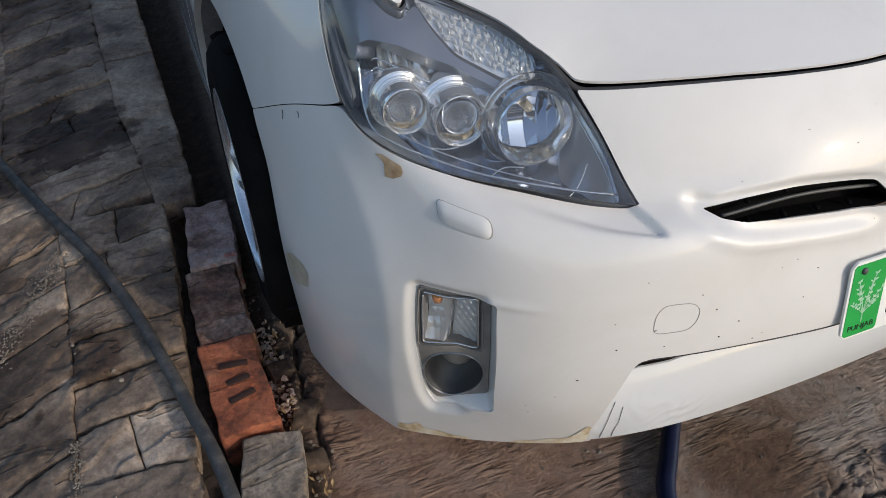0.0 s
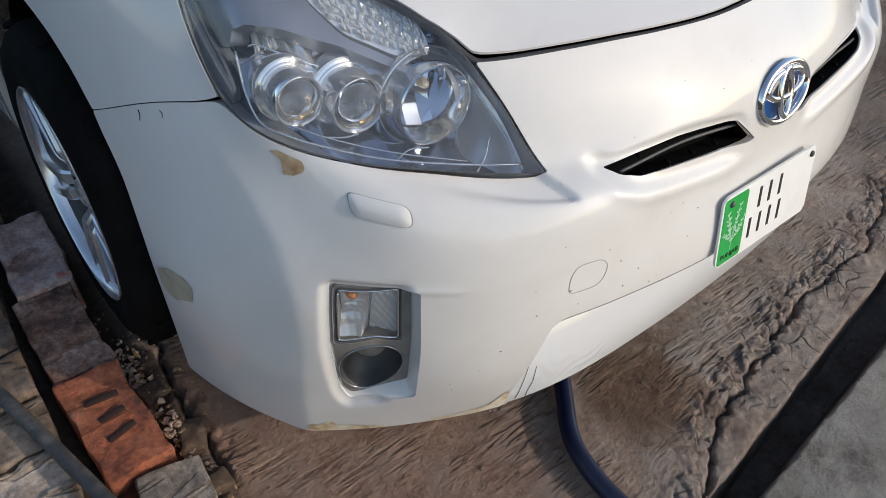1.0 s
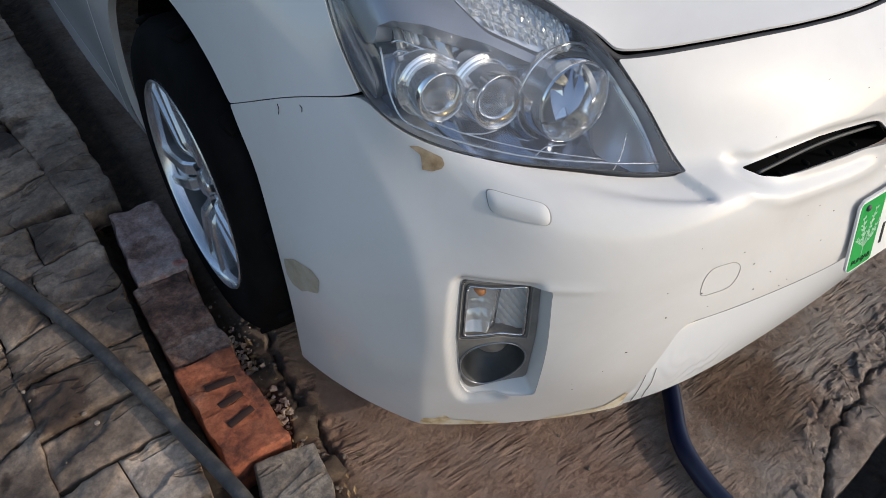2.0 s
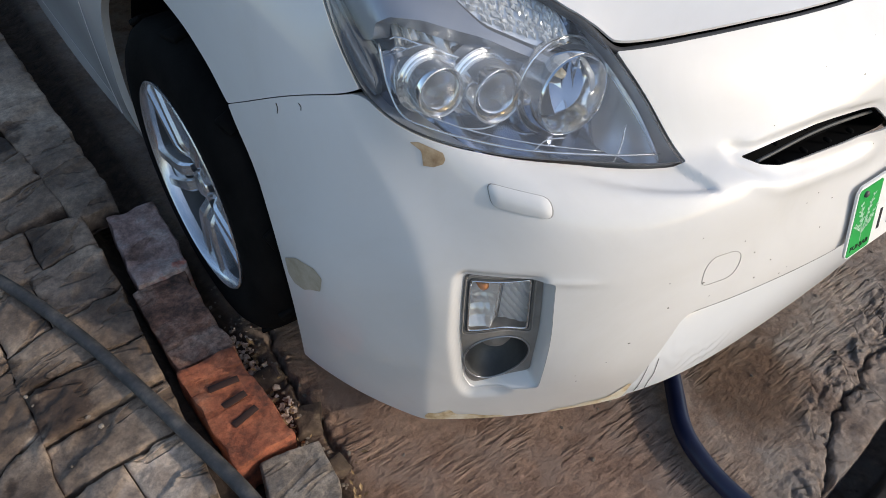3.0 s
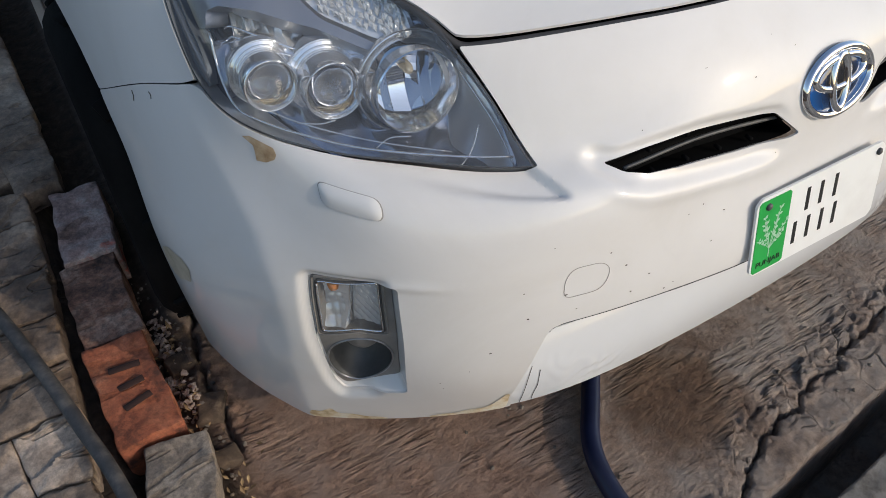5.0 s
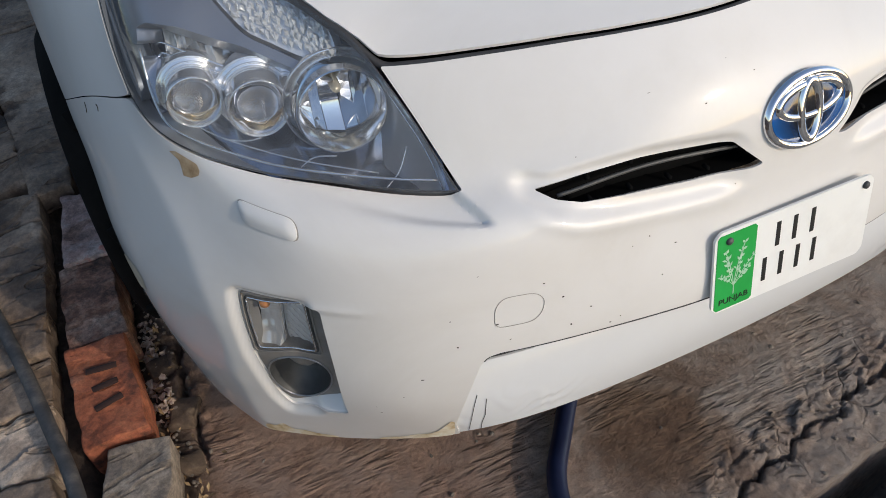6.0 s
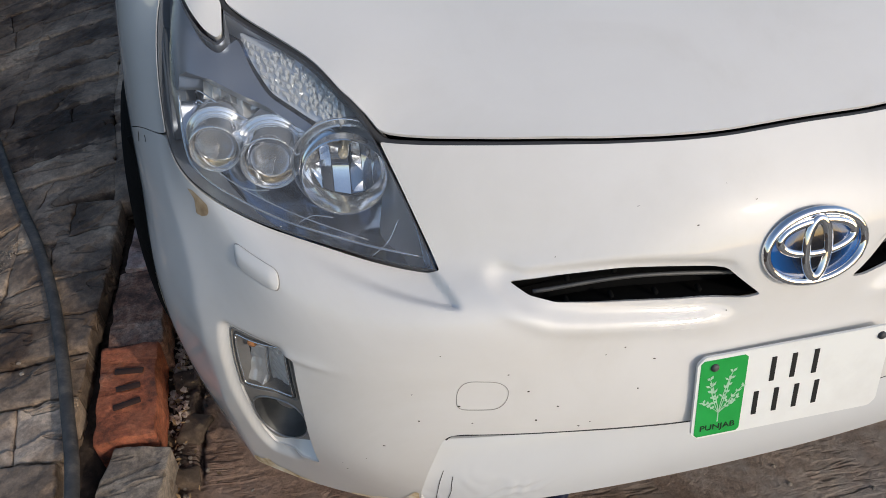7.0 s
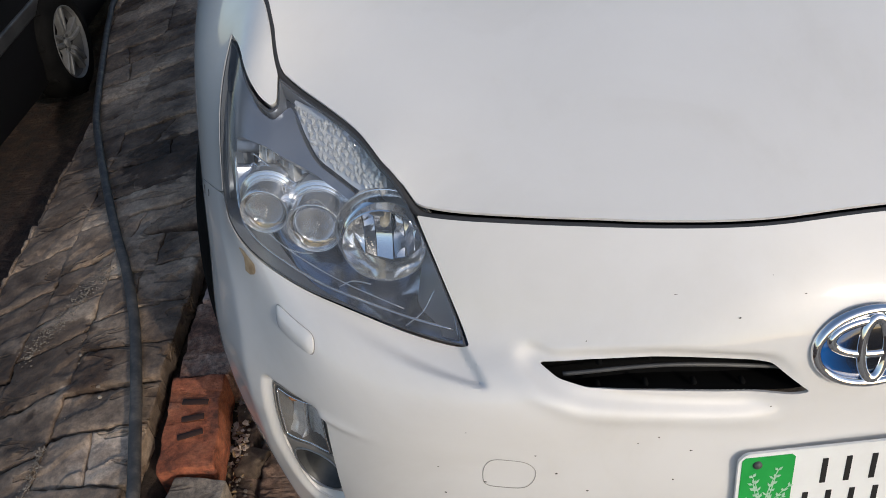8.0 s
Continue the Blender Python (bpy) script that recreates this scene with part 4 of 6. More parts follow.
# ---- headlamps ----
def make_headlamp(side):
    lamp = new("headlamp")
    lamp.parent = car
    tagged(lamp, "swept headlamp with chrome projectors behind clear plastic")
    S = lambda pts: [(side * u, v) for u, v in pts]
    outline = eased(S(LAMP), 0.006, 0.003)
    lens = panel("lens", [outline], LENS, lamp, "clear plastic lens", step=0.016, depth=0)
    lens.visible_shadow = False
    # black edge round the lens
    mid = outline.mean(0)
    small = []
    for i, p in enumerate(outline):
        t = outline[(i + 2) % len(outline)] - outline[i - 2]
        n = np.array([-t[1], t[0]]) / (np.linalg.norm(t) + 1e-9)
        q = p + n * 0.0024
        if not inside(q[None], outline)[0]:
            q = p - n * 0.0024
        small.append(q)
    small = np.array(small)
    a = [at_skin(u, v, 0.0012) for u, v in outline]
    b = [at_skin(u, v, 0.0015) for u, v in small]
    c = [at_skin(u, v, 0.045) for u, v in small]
    k = len(a)
    f = [(i, (i + 1) % k, k + (i + 1) % k, k + i) for i in range(k)]
    link_mesh("lens_seal", a + b, f, SEAL, lamp, "black seal round the lens")
    link_mesh("housing_wall", b + c, f, LAMP_WALL, lamp, "smoked inner wall")
    panel("housing_floor", [outline], LAMP_FLOOR, lamp, "dark metallic lamp floor", step=0.008, depth=0,
          shape=lambda uv: -0.048 - 0.028 * step_up(gap_to(uv, outline), 0.0, 0.06)
          + 0.0045 * np.sin(34 * uv[:, 0] * side + 18 * uv[:, 1]) * np.sin(48 * uv[:, 1] - 12 * uv[:, 0] * side) + 0.0006 * np.sin(150 * uv[:, 0] * side + 90 * uv[:, 1]))
    # smoked brow that sweeps from the rear tip to the inner end
    BROW = [(0.985, 0.570), (0.90, 0.580), (0.828, 0.578), (0.72, 0.5745), (0.688, 0.577), (0.668, 0.592), (0.655, 0.602), (0.637, 0.585), (0.610, 0.566), (0.555, 0.560), (0.515, 0.553),
            (0.53, 0.549), (0.575, 0.5515), (0.615, 0.556), (0.70, 0.5525), (0.78, 0.541), (0.84, 0.526), (0.868, 0.508), (0.905, 0.502), (0.945, 0.530)]
    brow = dense(S(BROW), 0.008, 0.010)
    panel("brow", [brow], SMOKE, lamp, "smoked metallic brow", step=0.010, depth=0.03,
          shape=lambda uv: -0.012 - 0.006 * np.clip((0.575 - uv[:, 1]) / 0.06, 0, 1) ** 2)
    # outer marker with fine ribs
    HATCH = [(0.978, 0.535), (0.955, 0.500), (0.925, 0.474), (0.870, 0.462), (0.862, 0.478), (0.880, 0.497), (0.905, 0.505), (0.945, 0.532)]
    marker = panel("side_marker", [dense(S(HATCH), 0.006, 0.008)], MARKER, lamp, "ribbed grey side marker", step=0.010, depth=0.02, sink=0.008)
    for i in range(40):
        s = i / 39
        u, v0, v1 = 0.868 + 0.098 * s, 0.4645 + 0.055 * s ** 1.5, 0.487 + 0.046 * s
        tube("rib", [at_skin(side * u, v0 + 0.003, 0.0075), at_skin(side * u, v1 - 0.003, 0.0075)], 0.0007, LAMP_WALL, marker, sides=4, samples=1)
    # dark collar between marker and projectors
    COLLAR = [(0.910, 0.470), (0.850, 0.456), (0.83, 0.456), (0.842, 0.480), (0.840, 0.505), (0.868, 0.497), (0.860, 0.478)]
    panel("collar", [dense(S(COLLAR), 0.006, 0.008)], LAMP_FLOOR, lamp, "dark collar", step=0.010, depth=0.03, sink=0.018)
    # daylight strip of cut facets along the bonnet
    STRIP = [(0.657, 0.609), (0.610, 0.6145), (0.545, 0.6155), (0.500, 0.6130), (0.486, 0.600), (0.492, 0.578), (0.515, 0.566), (0.555, 0.565), (0.607, 0.571), (0.632, 0.588)]
    strip_loop = dense(S(STRIP), 0.006, 0.008)
    strip = panel("light_strip", [strip_loop], FROST, lamp, "chrome strip of cut facets", step=0.010, depth=0.02, sink=0.016)
    rng = np.random.default_rng(5)
    bm = bmesh.new()
    for u in np.arange(0.490, 0.652, 0.0068):
        for v in np.arange(0.562, 0.616, 0.0070):
            q = np.array([[side * (u + 0.003 * rng.uniform(-1, 1)), v + 0.002 * rng.uniform(-1, 1)]])
            if inside(q, strip_loop)[0] and gap_to(q, strip_loop)[0] > 0.004:
                base = at_skin(q[0, 0], q[0, 1], 0.012)
                n = Vector(normals(q[:, 0], q[:, 1])[0])
                m = Matrix.Translation(base) @ n.to_track_quat("Z", "Y").to_matrix().to_4x4() @ Matrix.Rotation(rng.uniform(-0.35, 0.35) + 0.5 * side, 4, "Z") @ pose(0, 0, 0, rng.uniform(-14, 14), rng.uniform(-14, 14), 0)
                bmesh.ops.create_cone(bm, cap_ends=True, segments=4, radius1=0.0056, radius2=0.0016, depth=0.0040, matrix=m @ Matrix.Diagonal((0.62, 1.25, 1, 1)))
    part("facets", bm, FROST, strip, "small cut facets", smooth=False)
    # front direction of the lamps
    ahead = Vector((-0.10 * side, -0.97, 0.12)).normalized()
    turn = ahead.to_track_quat("Z", "Y").to_matrix().to_4x4()

    def projector(name, c, r, long):
        m = Matrix.Translation(c) @ turn
        ob = part(name, lathe(bmesh.new(), [(r * 1.42, -long), (r * 1.42, -long * 0.55), (r * 1.36, -long * 0.50), (r * 1.14, -long * 0.46), (r * 1.12, -0.004), (r * 1.09, 0.0), (r * 1.0, 0.0), (r * 0.97, -0.003), (r * 0.95, -0.014)], m, 56), LAMP_CHROME, lamp, "chrome projector tube")
        sharpen(ob, 30)
        bowl = part("bowl", lathe(bmesh.new(), [(r * 0.92, -0.012), (r * 0.80, -0.036), (r * 0.52, -0.056), (r * 0.20, -0.066), (0.0, -0.068)], m, 40), GLOW_BOWL, ob)
        dome = part("glass", lathe(bmesh.new(), [(r * 0.92, -0.010), (r * 0.84, 0.003), (r * 0.62, 0.012), (r * 0.34, 0.017), (0.0, 0.0185), (0.0, -0.010), (r * 0.92, -0.0105)], m, 48), BULB_GLASS, ob, "bulging clear projector glass")
        dome.visible_shadow = False
        # gold and chrome bars that draw curved reflections in the glass
        for i in range(6):
            a = math.pi * (i + 0.5) / 6
            x = r * 0.80 * math.cos(a)
            h = r * 0.80 * math.sin(a)
            tube("reflection_streak", [m @ Vector((-h, x, -0.016)), m @ Vector((0, x * 0.96, -0.021)), m @ Vector((h, x + r * 0.12, -0.016))], 0.0007 + 0.0004 * (i % 3), GOLD if i % 2 else LAMP_CHROME, ob, sides=5, samples=4)
        for k, (rr, z) in enumerate(((r * 1.40, -long * 0.52), (r * 1.22, -long * 0.47), (r * 1.06, 0.001))):
            loop = [m @ Vector((rr * math.cos(q), rr * math.sin(q), z)) for q in np.linspace(0, 2 * math.pi, 37)]
            tube("bright_ring", loop, 0.0012, LAMP_CHROME, ob, sides=6, samples=2)
        return ob

    p1, p2, p3 = Vector((-0.675 * side, 0.257, 0.684)), Vector((-0.611 * side, 0.228, 0.672)), Vector((-0.524 * side, 0.192, 0.664))
    projector("projector", p1, 0.0285, 0.07)
    projector("projector", p2, 0.0325, 0.08)
    # main beam: open reflector in a clear-edged tube
    m = Matrix.Translation(p3) @ turn
    main = part("main_reflector", lathe(bmesh.new(), [(0.0, -0.074), (0.030, -0.066), (0.046, -0.040), (0.0495, 0.004), (0.0512, 0.007), (0.0522, 0.004), (0.0500, -0.002)], m, 60), TUBE_SILVER, lamp, "round main-beam reflector")
    sharpen(main, 25)
    sleeve = part("sleeve", lathe(bmesh.new(), [(0.0522, 0.004), (0.0535, 0.004), (0.0555, -0.010), (0.061, -0.026), (0.064, -0.07)], m, 60), SLEEVE, main, "hazy clear sleeve")
    sleeve.visible_shadow = False
    # upright flat facets that fill the bowl
    cuts = (-0.045, -0.031, -0.018, 0.004, 0.020, 0.032, 0.045)
    for i, (x0, x1) in enumerate(itertools.pairwise(cuts)):
        xm, lean = (x0 + x1) / 2, (0.30, -0.55, 0.10, 0.62, -0.30, -0.5)[i]
        bm = bmesh.new()
        rows = []
        for yk in np.linspace(-1, 1, 9):
            row = []
            for x in (x0 + 0.0005, x1 - 0.0005):
                h = math.sqrt(max(0.0452 ** 2 - x * x, 0.0001))
                y = yk * h
                row.append(bm.verts.new(m @ Vector((x, y, -0.052 + 9.0 * y * y + 7.0 * xm * xm + lean * (x - xm)))))
            rows.append(row)
        for p, q in zip(rows, rows[1:]):
            bm.faces.new((p[0], p[1], q[1], q[0]))
        part("facet", bm, REFLECTOR, main, "upright mirror facet", smooth=i in (2, 4))
    bulb = part("bulb", lathe(bmesh.new(), [(0.0, -0.016), (0.005, -0.018), (0.0065, -0.024), (0.0065, -0.056)], m @ Matrix.Translation((0, 0.018, 0)), 20), GOLD, main, "small gilded bulb")
    ring = part("clear_ring", lathe(bmesh.new(), [(0.0635, -0.034), (0.0655, -0.026), (0.0645, -0.022), (0.0625, -0.024), (0.0620, -0.034)], m, 60), LAMP_CHROME, lamp, "bright ring round the main beam")
    # bright shelf above the projectors
    SHELF = [(0.858, 0.522), (0.80, 0.545), (0.72, 0.562), (0.63, 0.566), (0.580, 0.552), (0.62, 0.528), (0.70, 0.515), (0.80, 0.495), (0.846, 0.485)]
    shelf_loop = dense(S(SHELF), 0.006, 0.008)
    panel("bright_shelf", [shelf_loop], BRIGHT_SHELF, lamp, "bright metallised shelf", step=0.005, depth=0.02,
          shape=lambda uv: -0.050 + 0.0035 * np.sin(np.abs(uv[:, 0]) * 260) + 0.003 * np.sin(np.abs(uv[:, 0]) * 95 + uv[:, 1] * 60))
    for ledge in ([(0.835, 0.514), (0.78, 0.527), (0.71, 0.535), (0.645, 0.536)], [(0.838, 0.504), (0.79, 0.516), (0.73, 0.524), (0.66, 0.527)]):
        tube("bright_line", [at_skin(side * u, v, 0.036) for u, v in ledge], 0.0013, LAMP_CHROME, lamp, "thin bright ledge", sides=6, samples=6)
    # smooth reflector behind the inner tip
    INNER = [(0.431, 0.458), (0.475, 0.458), (0.492, 0.480), (0.482, 0.520), (0.470, 0.555), (0.476, 0.585), (0.452, 0.600), (0.434, 0.590), (0.428, 0.540)]
    panel("tip_reflector", [dense(S(INNER), 0.006, 0.010)], TIP, lamp, "smooth grey reflector at the inner tip", step=0.008, depth=0.02, shape=lambda uv: -0.034 - 0.55 * np.clip(np.abs(uv[:, 0]) - 0.435, 0, 1) + 0.0022 * np.sin(np.abs(uv[:, 0]) * 130 + uv[:, 1] * 70))
    # thin bright line round the projectors, close under the lens
    LINE = [(0.842, 0.510), (0.840, 0.475), (0.815, 0.452), (0.76, 0.450), (0.70, 0.454), (0.613, 0.4585), (0.50, 0.4645), (0.437, 0.4655)]
    tube("bright_line", [at_skin(side * u, v, 0.016) for u, v in LINE], 0.0016, LAMP_CHROME, lamp, "thin bright line", sides=6, samples=6)
    # thin bright lines laid over the floor
    for line in ([(0.700, 0.462), (0.665, 0.470), (0.640, 0.478)], [(0.600, 0.462), (0.575, 0.474), (0.545, 0.480)], [(0.500, 0.456), (0.475, 0.475), (0.455, 0.500)], [(0.437, 0.456), (0.436, 0.500), (0.440, 0.560)], [(0.80, 0.458), (0.70, 0.463), (0.60, 0.468), (0.50, 0.471)]):
        tube("bright_line", [at_skin(side * u, v, 0.030) for u, v in line], 0.0010, LAMP_CHROME, lamp, "thin bright line", sides=6, samples=6)
    return lamp


for side in (1, -1):
    make_headlamp(side)

# ---- fog lamps ----
def make_fog(side):
    fog = new("fog_lamp")
    fog.parent = car
    tagged(fog, "square fog lamp over a round dummy opening in grey trim")
    def along(pts, n=140):
        """A closed outline of n points that starts at the first corner."""
        p = dense(pts, 0.002, 0.007)
        p = np.roll(p, -int(np.linalg.norm(p - np.array(pts[0]), axis=1).argmin()), 0)
        p = np.concatenate([p, p[:1]])
        far = np.concatenate([[0], np.cumsum(np.linalg.norm(np.diff(p, axis=0), axis=1))])
        at = np.linspace(0, far[-1], n, endpoint=False)
        return np.stack([np.interp(at, far, p[:, 0]), np.interp(at, far, p[:, 1])], 1)

    deep = lambda uv: 0.010 + 0.014 * step_up(0.70 - np.abs(uv[:, 0]), 0.0, 0.09)
    rim = along([(side * u, v) for u, v in FOG_BEZEL])
    hole = along([(side * u, v) for u, v in FOG])
    pane = dense([(side * u, v) for u, v in [(0.718, 0.277), (0.645, 0.284), (0.637, 0.181), (0.666, 0.187), (0.704, 0.173)]], 0.005, 0.006)
    cup_at = (side * 0.660, 0.117)
    cup = np.array([(cup_at[0] + side * 0.0375 * math.cos(a), cup_at[1] + 0.0465 * math.sin(a)) for a in np.linspace(0, 2 * math.pi, 48, endpoint=False)])
    panel("bezel", [rim, pane, cup], GREY_TRIM, fog, "dusty grey plastic bezel", step=0.006, depth=0.02, shape=lambda uv: -deep(uv))
    na, nb = normals(hole[:, 0], hole[:, 1]), normals(rim[:, 0], rim[:, 1])
    a, b = skin(hole[:, 0], hole[:, 1]) - na * (0.003 - bumper_shape(hole)[:, None]), skin(rim[:, 0], rim[:, 1]) - nb * (deep(rim)[:, None] + 0.002)
    k = len(a)
    sharpen(link_mesh("pocket_wall", np.concatenate([a, b]), [(i, (i + 1) % k, k + (i + 1) % k, k + i) for i in range(k)], PEARL, fog, "white side of the pocket"), 40)
    glassy = panel("lens", [pane], LENS, fog, "clear fluted lens", step=0.01, depth=0, shape=lambda uv: 0.001 - deep(uv))
    glassy.visible_shadow = False

    def mirror_shape(uv):
        """Two cells: a smooth bowl with stepped bands, and a cell of slanting ribs."""
        u, v = np.abs(uv[:, 0]), uv[:, 1]
        inner = step_up(0.681 - u, 0.0, 0.006)
        bowl = -0.038 + 0.020 * np.minimum(1.2, ((u - 0.698) / 0.030) ** 2 + ((v - 0.235) / 0.060) ** 2)
        bands = 0.0016 * np.abs(np.sin(v * 150 + u * 40)) + 0.0010 * np.abs(np.sin(u * 330 - v * 120)) * step_up(0.235 - v, 0, 0.01)
        ribs = -0.034 + 0.0022 * np.abs(np.sin(u * 300 - v * 210)) + 0.06 * (0.680 - u)
        return (bowl + bands) * (1 - inner) + ribs * inner

    panel("reflector", [pane], FOG_MIRROR, fog, "bright reflector with facets", step=0.0020, depth=0, shape=mirror_shape)
    rib = [at_skin(side * (0.676 + 0.004 * s), 0.186 + 0.092 * s, 0.026) for s in np.linspace(0, 1, 5)]
    tube("cell_rib", rib, 0.0034, CHROME, fog, "bright rib between the two cells", sides=6, samples=3)
    m = Matrix.Translation(at_skin(side * 0.704, 0.262, 0.030)) @ Vector((-0.3 * side, -0.95, 0)).to_track_quat("Z", "Y").to_matrix().to_4x4()
    part("bulb", lathe(bmesh.new(), [(0.0, 0.014), (0.006, 0.012), (0.008, 0.004), (0.008, -0.02)], m, 20), AMBER, fog, "amber bulb")
    # bead round the pane
    for scale, lift, mat in ((1.0, 0.001, TUBE_SILVER), (1.06, 0.0, DARK_TRIM), (1.17, 0.0012, GREY_TRIM)):
        ringp = (pane - pane.mean(0)) * scale + pane.mean(0)
        pts = [at_skin(u, v, float(deep(np.array([[u, v]]))[0]) - lift) for u, v in ringp[::2]]
        tube("bead", pts + [pts[0]], 0.0013, mat, fog, sides=6, samples=2)
    # round dummy opening below
    ring = [at_skin(u, v, float(deep(np.array([[u, v]]))[0]) - 0.001) for u, v in cup]
    tube("cup_ring", ring + ring[:1], 0.0014, SMOKE, fog, "thin bright ring round the dummy cup", sides=6, samples=2)
    rows = [ring] + [[at_skin(cup_at[0] + (u - cup_at[0]) * w, cup_at[1] + (v - cup_at[1]) * w, 0.018 + d) for u, v in cup] for w, d in ((0.96, 0.012), (0.84, 0.030), (0.5, 0.044), (0.05, 0.048))]
    k = len(cup)
    link_mesh("dummy_cup", [p for r in rows for p in r], [(a * k + i, a * k + (i + 1) % k, (a + 1) * k + (i + 1) % k, (a + 1) * k + i) for a in range(len(rows) - 1) for i in range(k)], DARK_TRIM, fog, "dark round dummy cup")
    m = Matrix.Translation(at_skin(cup_at[0] + side * 0.008, cup_at[1] + 0.012, 0.040)) @ Vector(normals(np.array([cup_at[0]]), np.array([cup_at[1]]))[0]).to_track_quat("Z", "Y").to_matrix().to_4x4()
    part("dummy_ball", lathe(bmesh.new(), [(0.0, 0.012), (0.010, 0.0105), (0.019, 0.006), (0.025, -0.002), (0.026, -0.012)], m, 40), GREY_TRIM, fog, "grey domed insert")


for side in (1, -1):
    make_fog(side)

# ---- emblem ----
emblem = new("emblem")
emblem.parent = car
tagged(emblem, "oval chrome emblem with blue ground")
en = Vector(normals(np.array([0.0]), np.array([0.43]))[0])
ez = en
ex = Vector((1, 0, 0))
ey = ez.cross(ex).normalized()
EM = Matrix((ex, ey, ez)).transposed().to_4x4()
EM.translation = Vector(skin(0.0, 0.428)[0]) + en * 0.002


def oval_ring(name, cx, cy, a, b, w, h, mat, tilt=0.0, lift=0.0):
    line = []
    for k in range(49):
        t = 2 * math.pi * k / 48
        line.append((cx + a * math.cos(t), cy + b * math.sin(t)))
    bm = bmesh.new()
    prof = [(-w, 0.0), (-w * 0.8, h * 0.7), (0, h), (w * 0.8, h * 0.7), (w, 0.0)]
    rows = []
    for k in range(48):
        t = 2 * math.pi * k / 48
        n = Vector((math.cos(t) / a, math.sin(t) / b)).normalized()
        rows.append([bm.verts.new(EM @ Vector((line[k][0] + n.x * q, line[k][1] + n.y * q, lift + z))) for q, z in prof])
    for k in range(48):
        p, q = rows[k], rows[(k + 1) % 48]
        for i in range(len(prof) - 1):
            bm.faces.new((p[i], p[i + 1], q[i + 1], q[i]))
    bmesh.ops.recalc_face_normals(bm, faces=bm.faces)
    return part(name, bm, mat, emblem)


bm = bmesh.new()
dome = [(0.0, 0.005), (0.5, 0.0042), (0.85, 0.002), (1.0, -0.006)]
rows = [[bm.verts.new(EM @ Vector((0.064 * r * math.cos(2 * math.pi * k / 48), 0.0455 * r * math.sin(2 * math.pi * k / 48), z))) for k in range(48)] for r, z in dome[1:]]
top = bm.verts.new(EM @ Vector((0, 0, dome[0][1])))
for k in range(48):
    bm.faces.new((top, rows[0][k], rows[0][(k + 1) % 48]))
    for p, q in zip(rows, rows[1:]):
        bm.faces.new((p[k], q[k], q[(k + 1) % 48], p[(k + 1) % 48]))
part("ground_plate", bm, BLUE, emblem, "blue enamel ground fading to black")
bt = BLUE.node_tree
far, where, fade = bt.nodes.new("ShaderNodeVectorMath"), bt.nodes.new("ShaderNodeNewGeometry"), bt.nodes.new("ShaderNodeValToRGB")
far.operation = "DISTANCE"
far.inputs[1].default_value = EM.translation
bt.links.new(where.outputs["Position"], far.inputs[0])
fade.color_ramp.elements[0].position, fade.color_ramp.elements[0].color = 0.026, (0.002, 0.004, 0.010, 1)
fade.color_ramp.elements[1].position, fade.color_ramp.elements[1].color = 0.058, (0.008, 0.12, 0.42, 1)
bt.links.new(far.outputs["Value"], fade.inputs["Fac"])
bt.links.new(fade.outputs["Color"], bt.nodes["Principled BSDF"].inputs["Base Color"])
oval_ring("outer_ring", 0, 0, 0.0625, 0.0445, 0.0052, 0.0075, CHROME)
oval_ring("flat_ring", 0, 0.0125, 0.0470, 0.0205, 0.0050, 0.0045, CHROME, lift=0.003)
oval_ring("upright_ring", 0, -0.001, 0.0140, 0.0370, 0.0055, 0.0045, CHROME, lift=0.004)

# ---- number plate ----
plate = tagged(new("number_plate"), "white number plate with green band, screwed to the bumper", "number plate")
PM = Matrix.Translation((-0.009, -0.058, 0.431)) @ pose(0, 0, 0, 90 - 14, 0, 0)
W, Hh = 0.262, 0.128


def flat_shape(name, pts, z0, z1, mat, parent, rounding=0):
    p = dense(pts, 0.004, rounding)
    k = len(p)
    vs = [PM @ Vector((x, y, z0)) for x, y in p] + [PM @ Vector((x, y, z1)) for x, y in p]
    fs = [tuple(range(k))[::-1], tuple(range(k, 2 * k))] + [(i, (i + 1) % k, k + (i + 1) % k, k + i) for i in range(k)]
    ob = link_mesh(name, vs, fs, mat, parent)
    bm = bmesh.new()
    bm.from_mesh(ob.data)
    bmesh.ops.recalc_face_normals(bm, faces=bm.faces)
    bm.to_mesh(ob.data)
    bm.free()
    return sharpen(ob, 30)


def rect(x0, y0, x1, y1, c=0.0):
    return [(x0, y0), (x1, y0), (x1, y1), (x0, y1)] if not c else [(x0 + c, y0), (x1 - c, y0), (x1, y0 + c), (x1, y1 - c), (x1 - c, y1), (x0 + c, y1), (x0, y1 - c), (x0, y0 + c)]


flat_shape("sheet", rect(-W / 2, -Hh / 2, W / 2, Hh / 2, 0.009), -0.002, 0.002, WHITE_PLATE, plate, 0.004)
band = flat_shape("green_band", rect(-W / 2 + 0.004, -Hh / 2 + 0.003, -W / 2 + 0.066, Hh / 2 - 0.005, 0.004), 0.002, 0.0026, GREEN, plate)
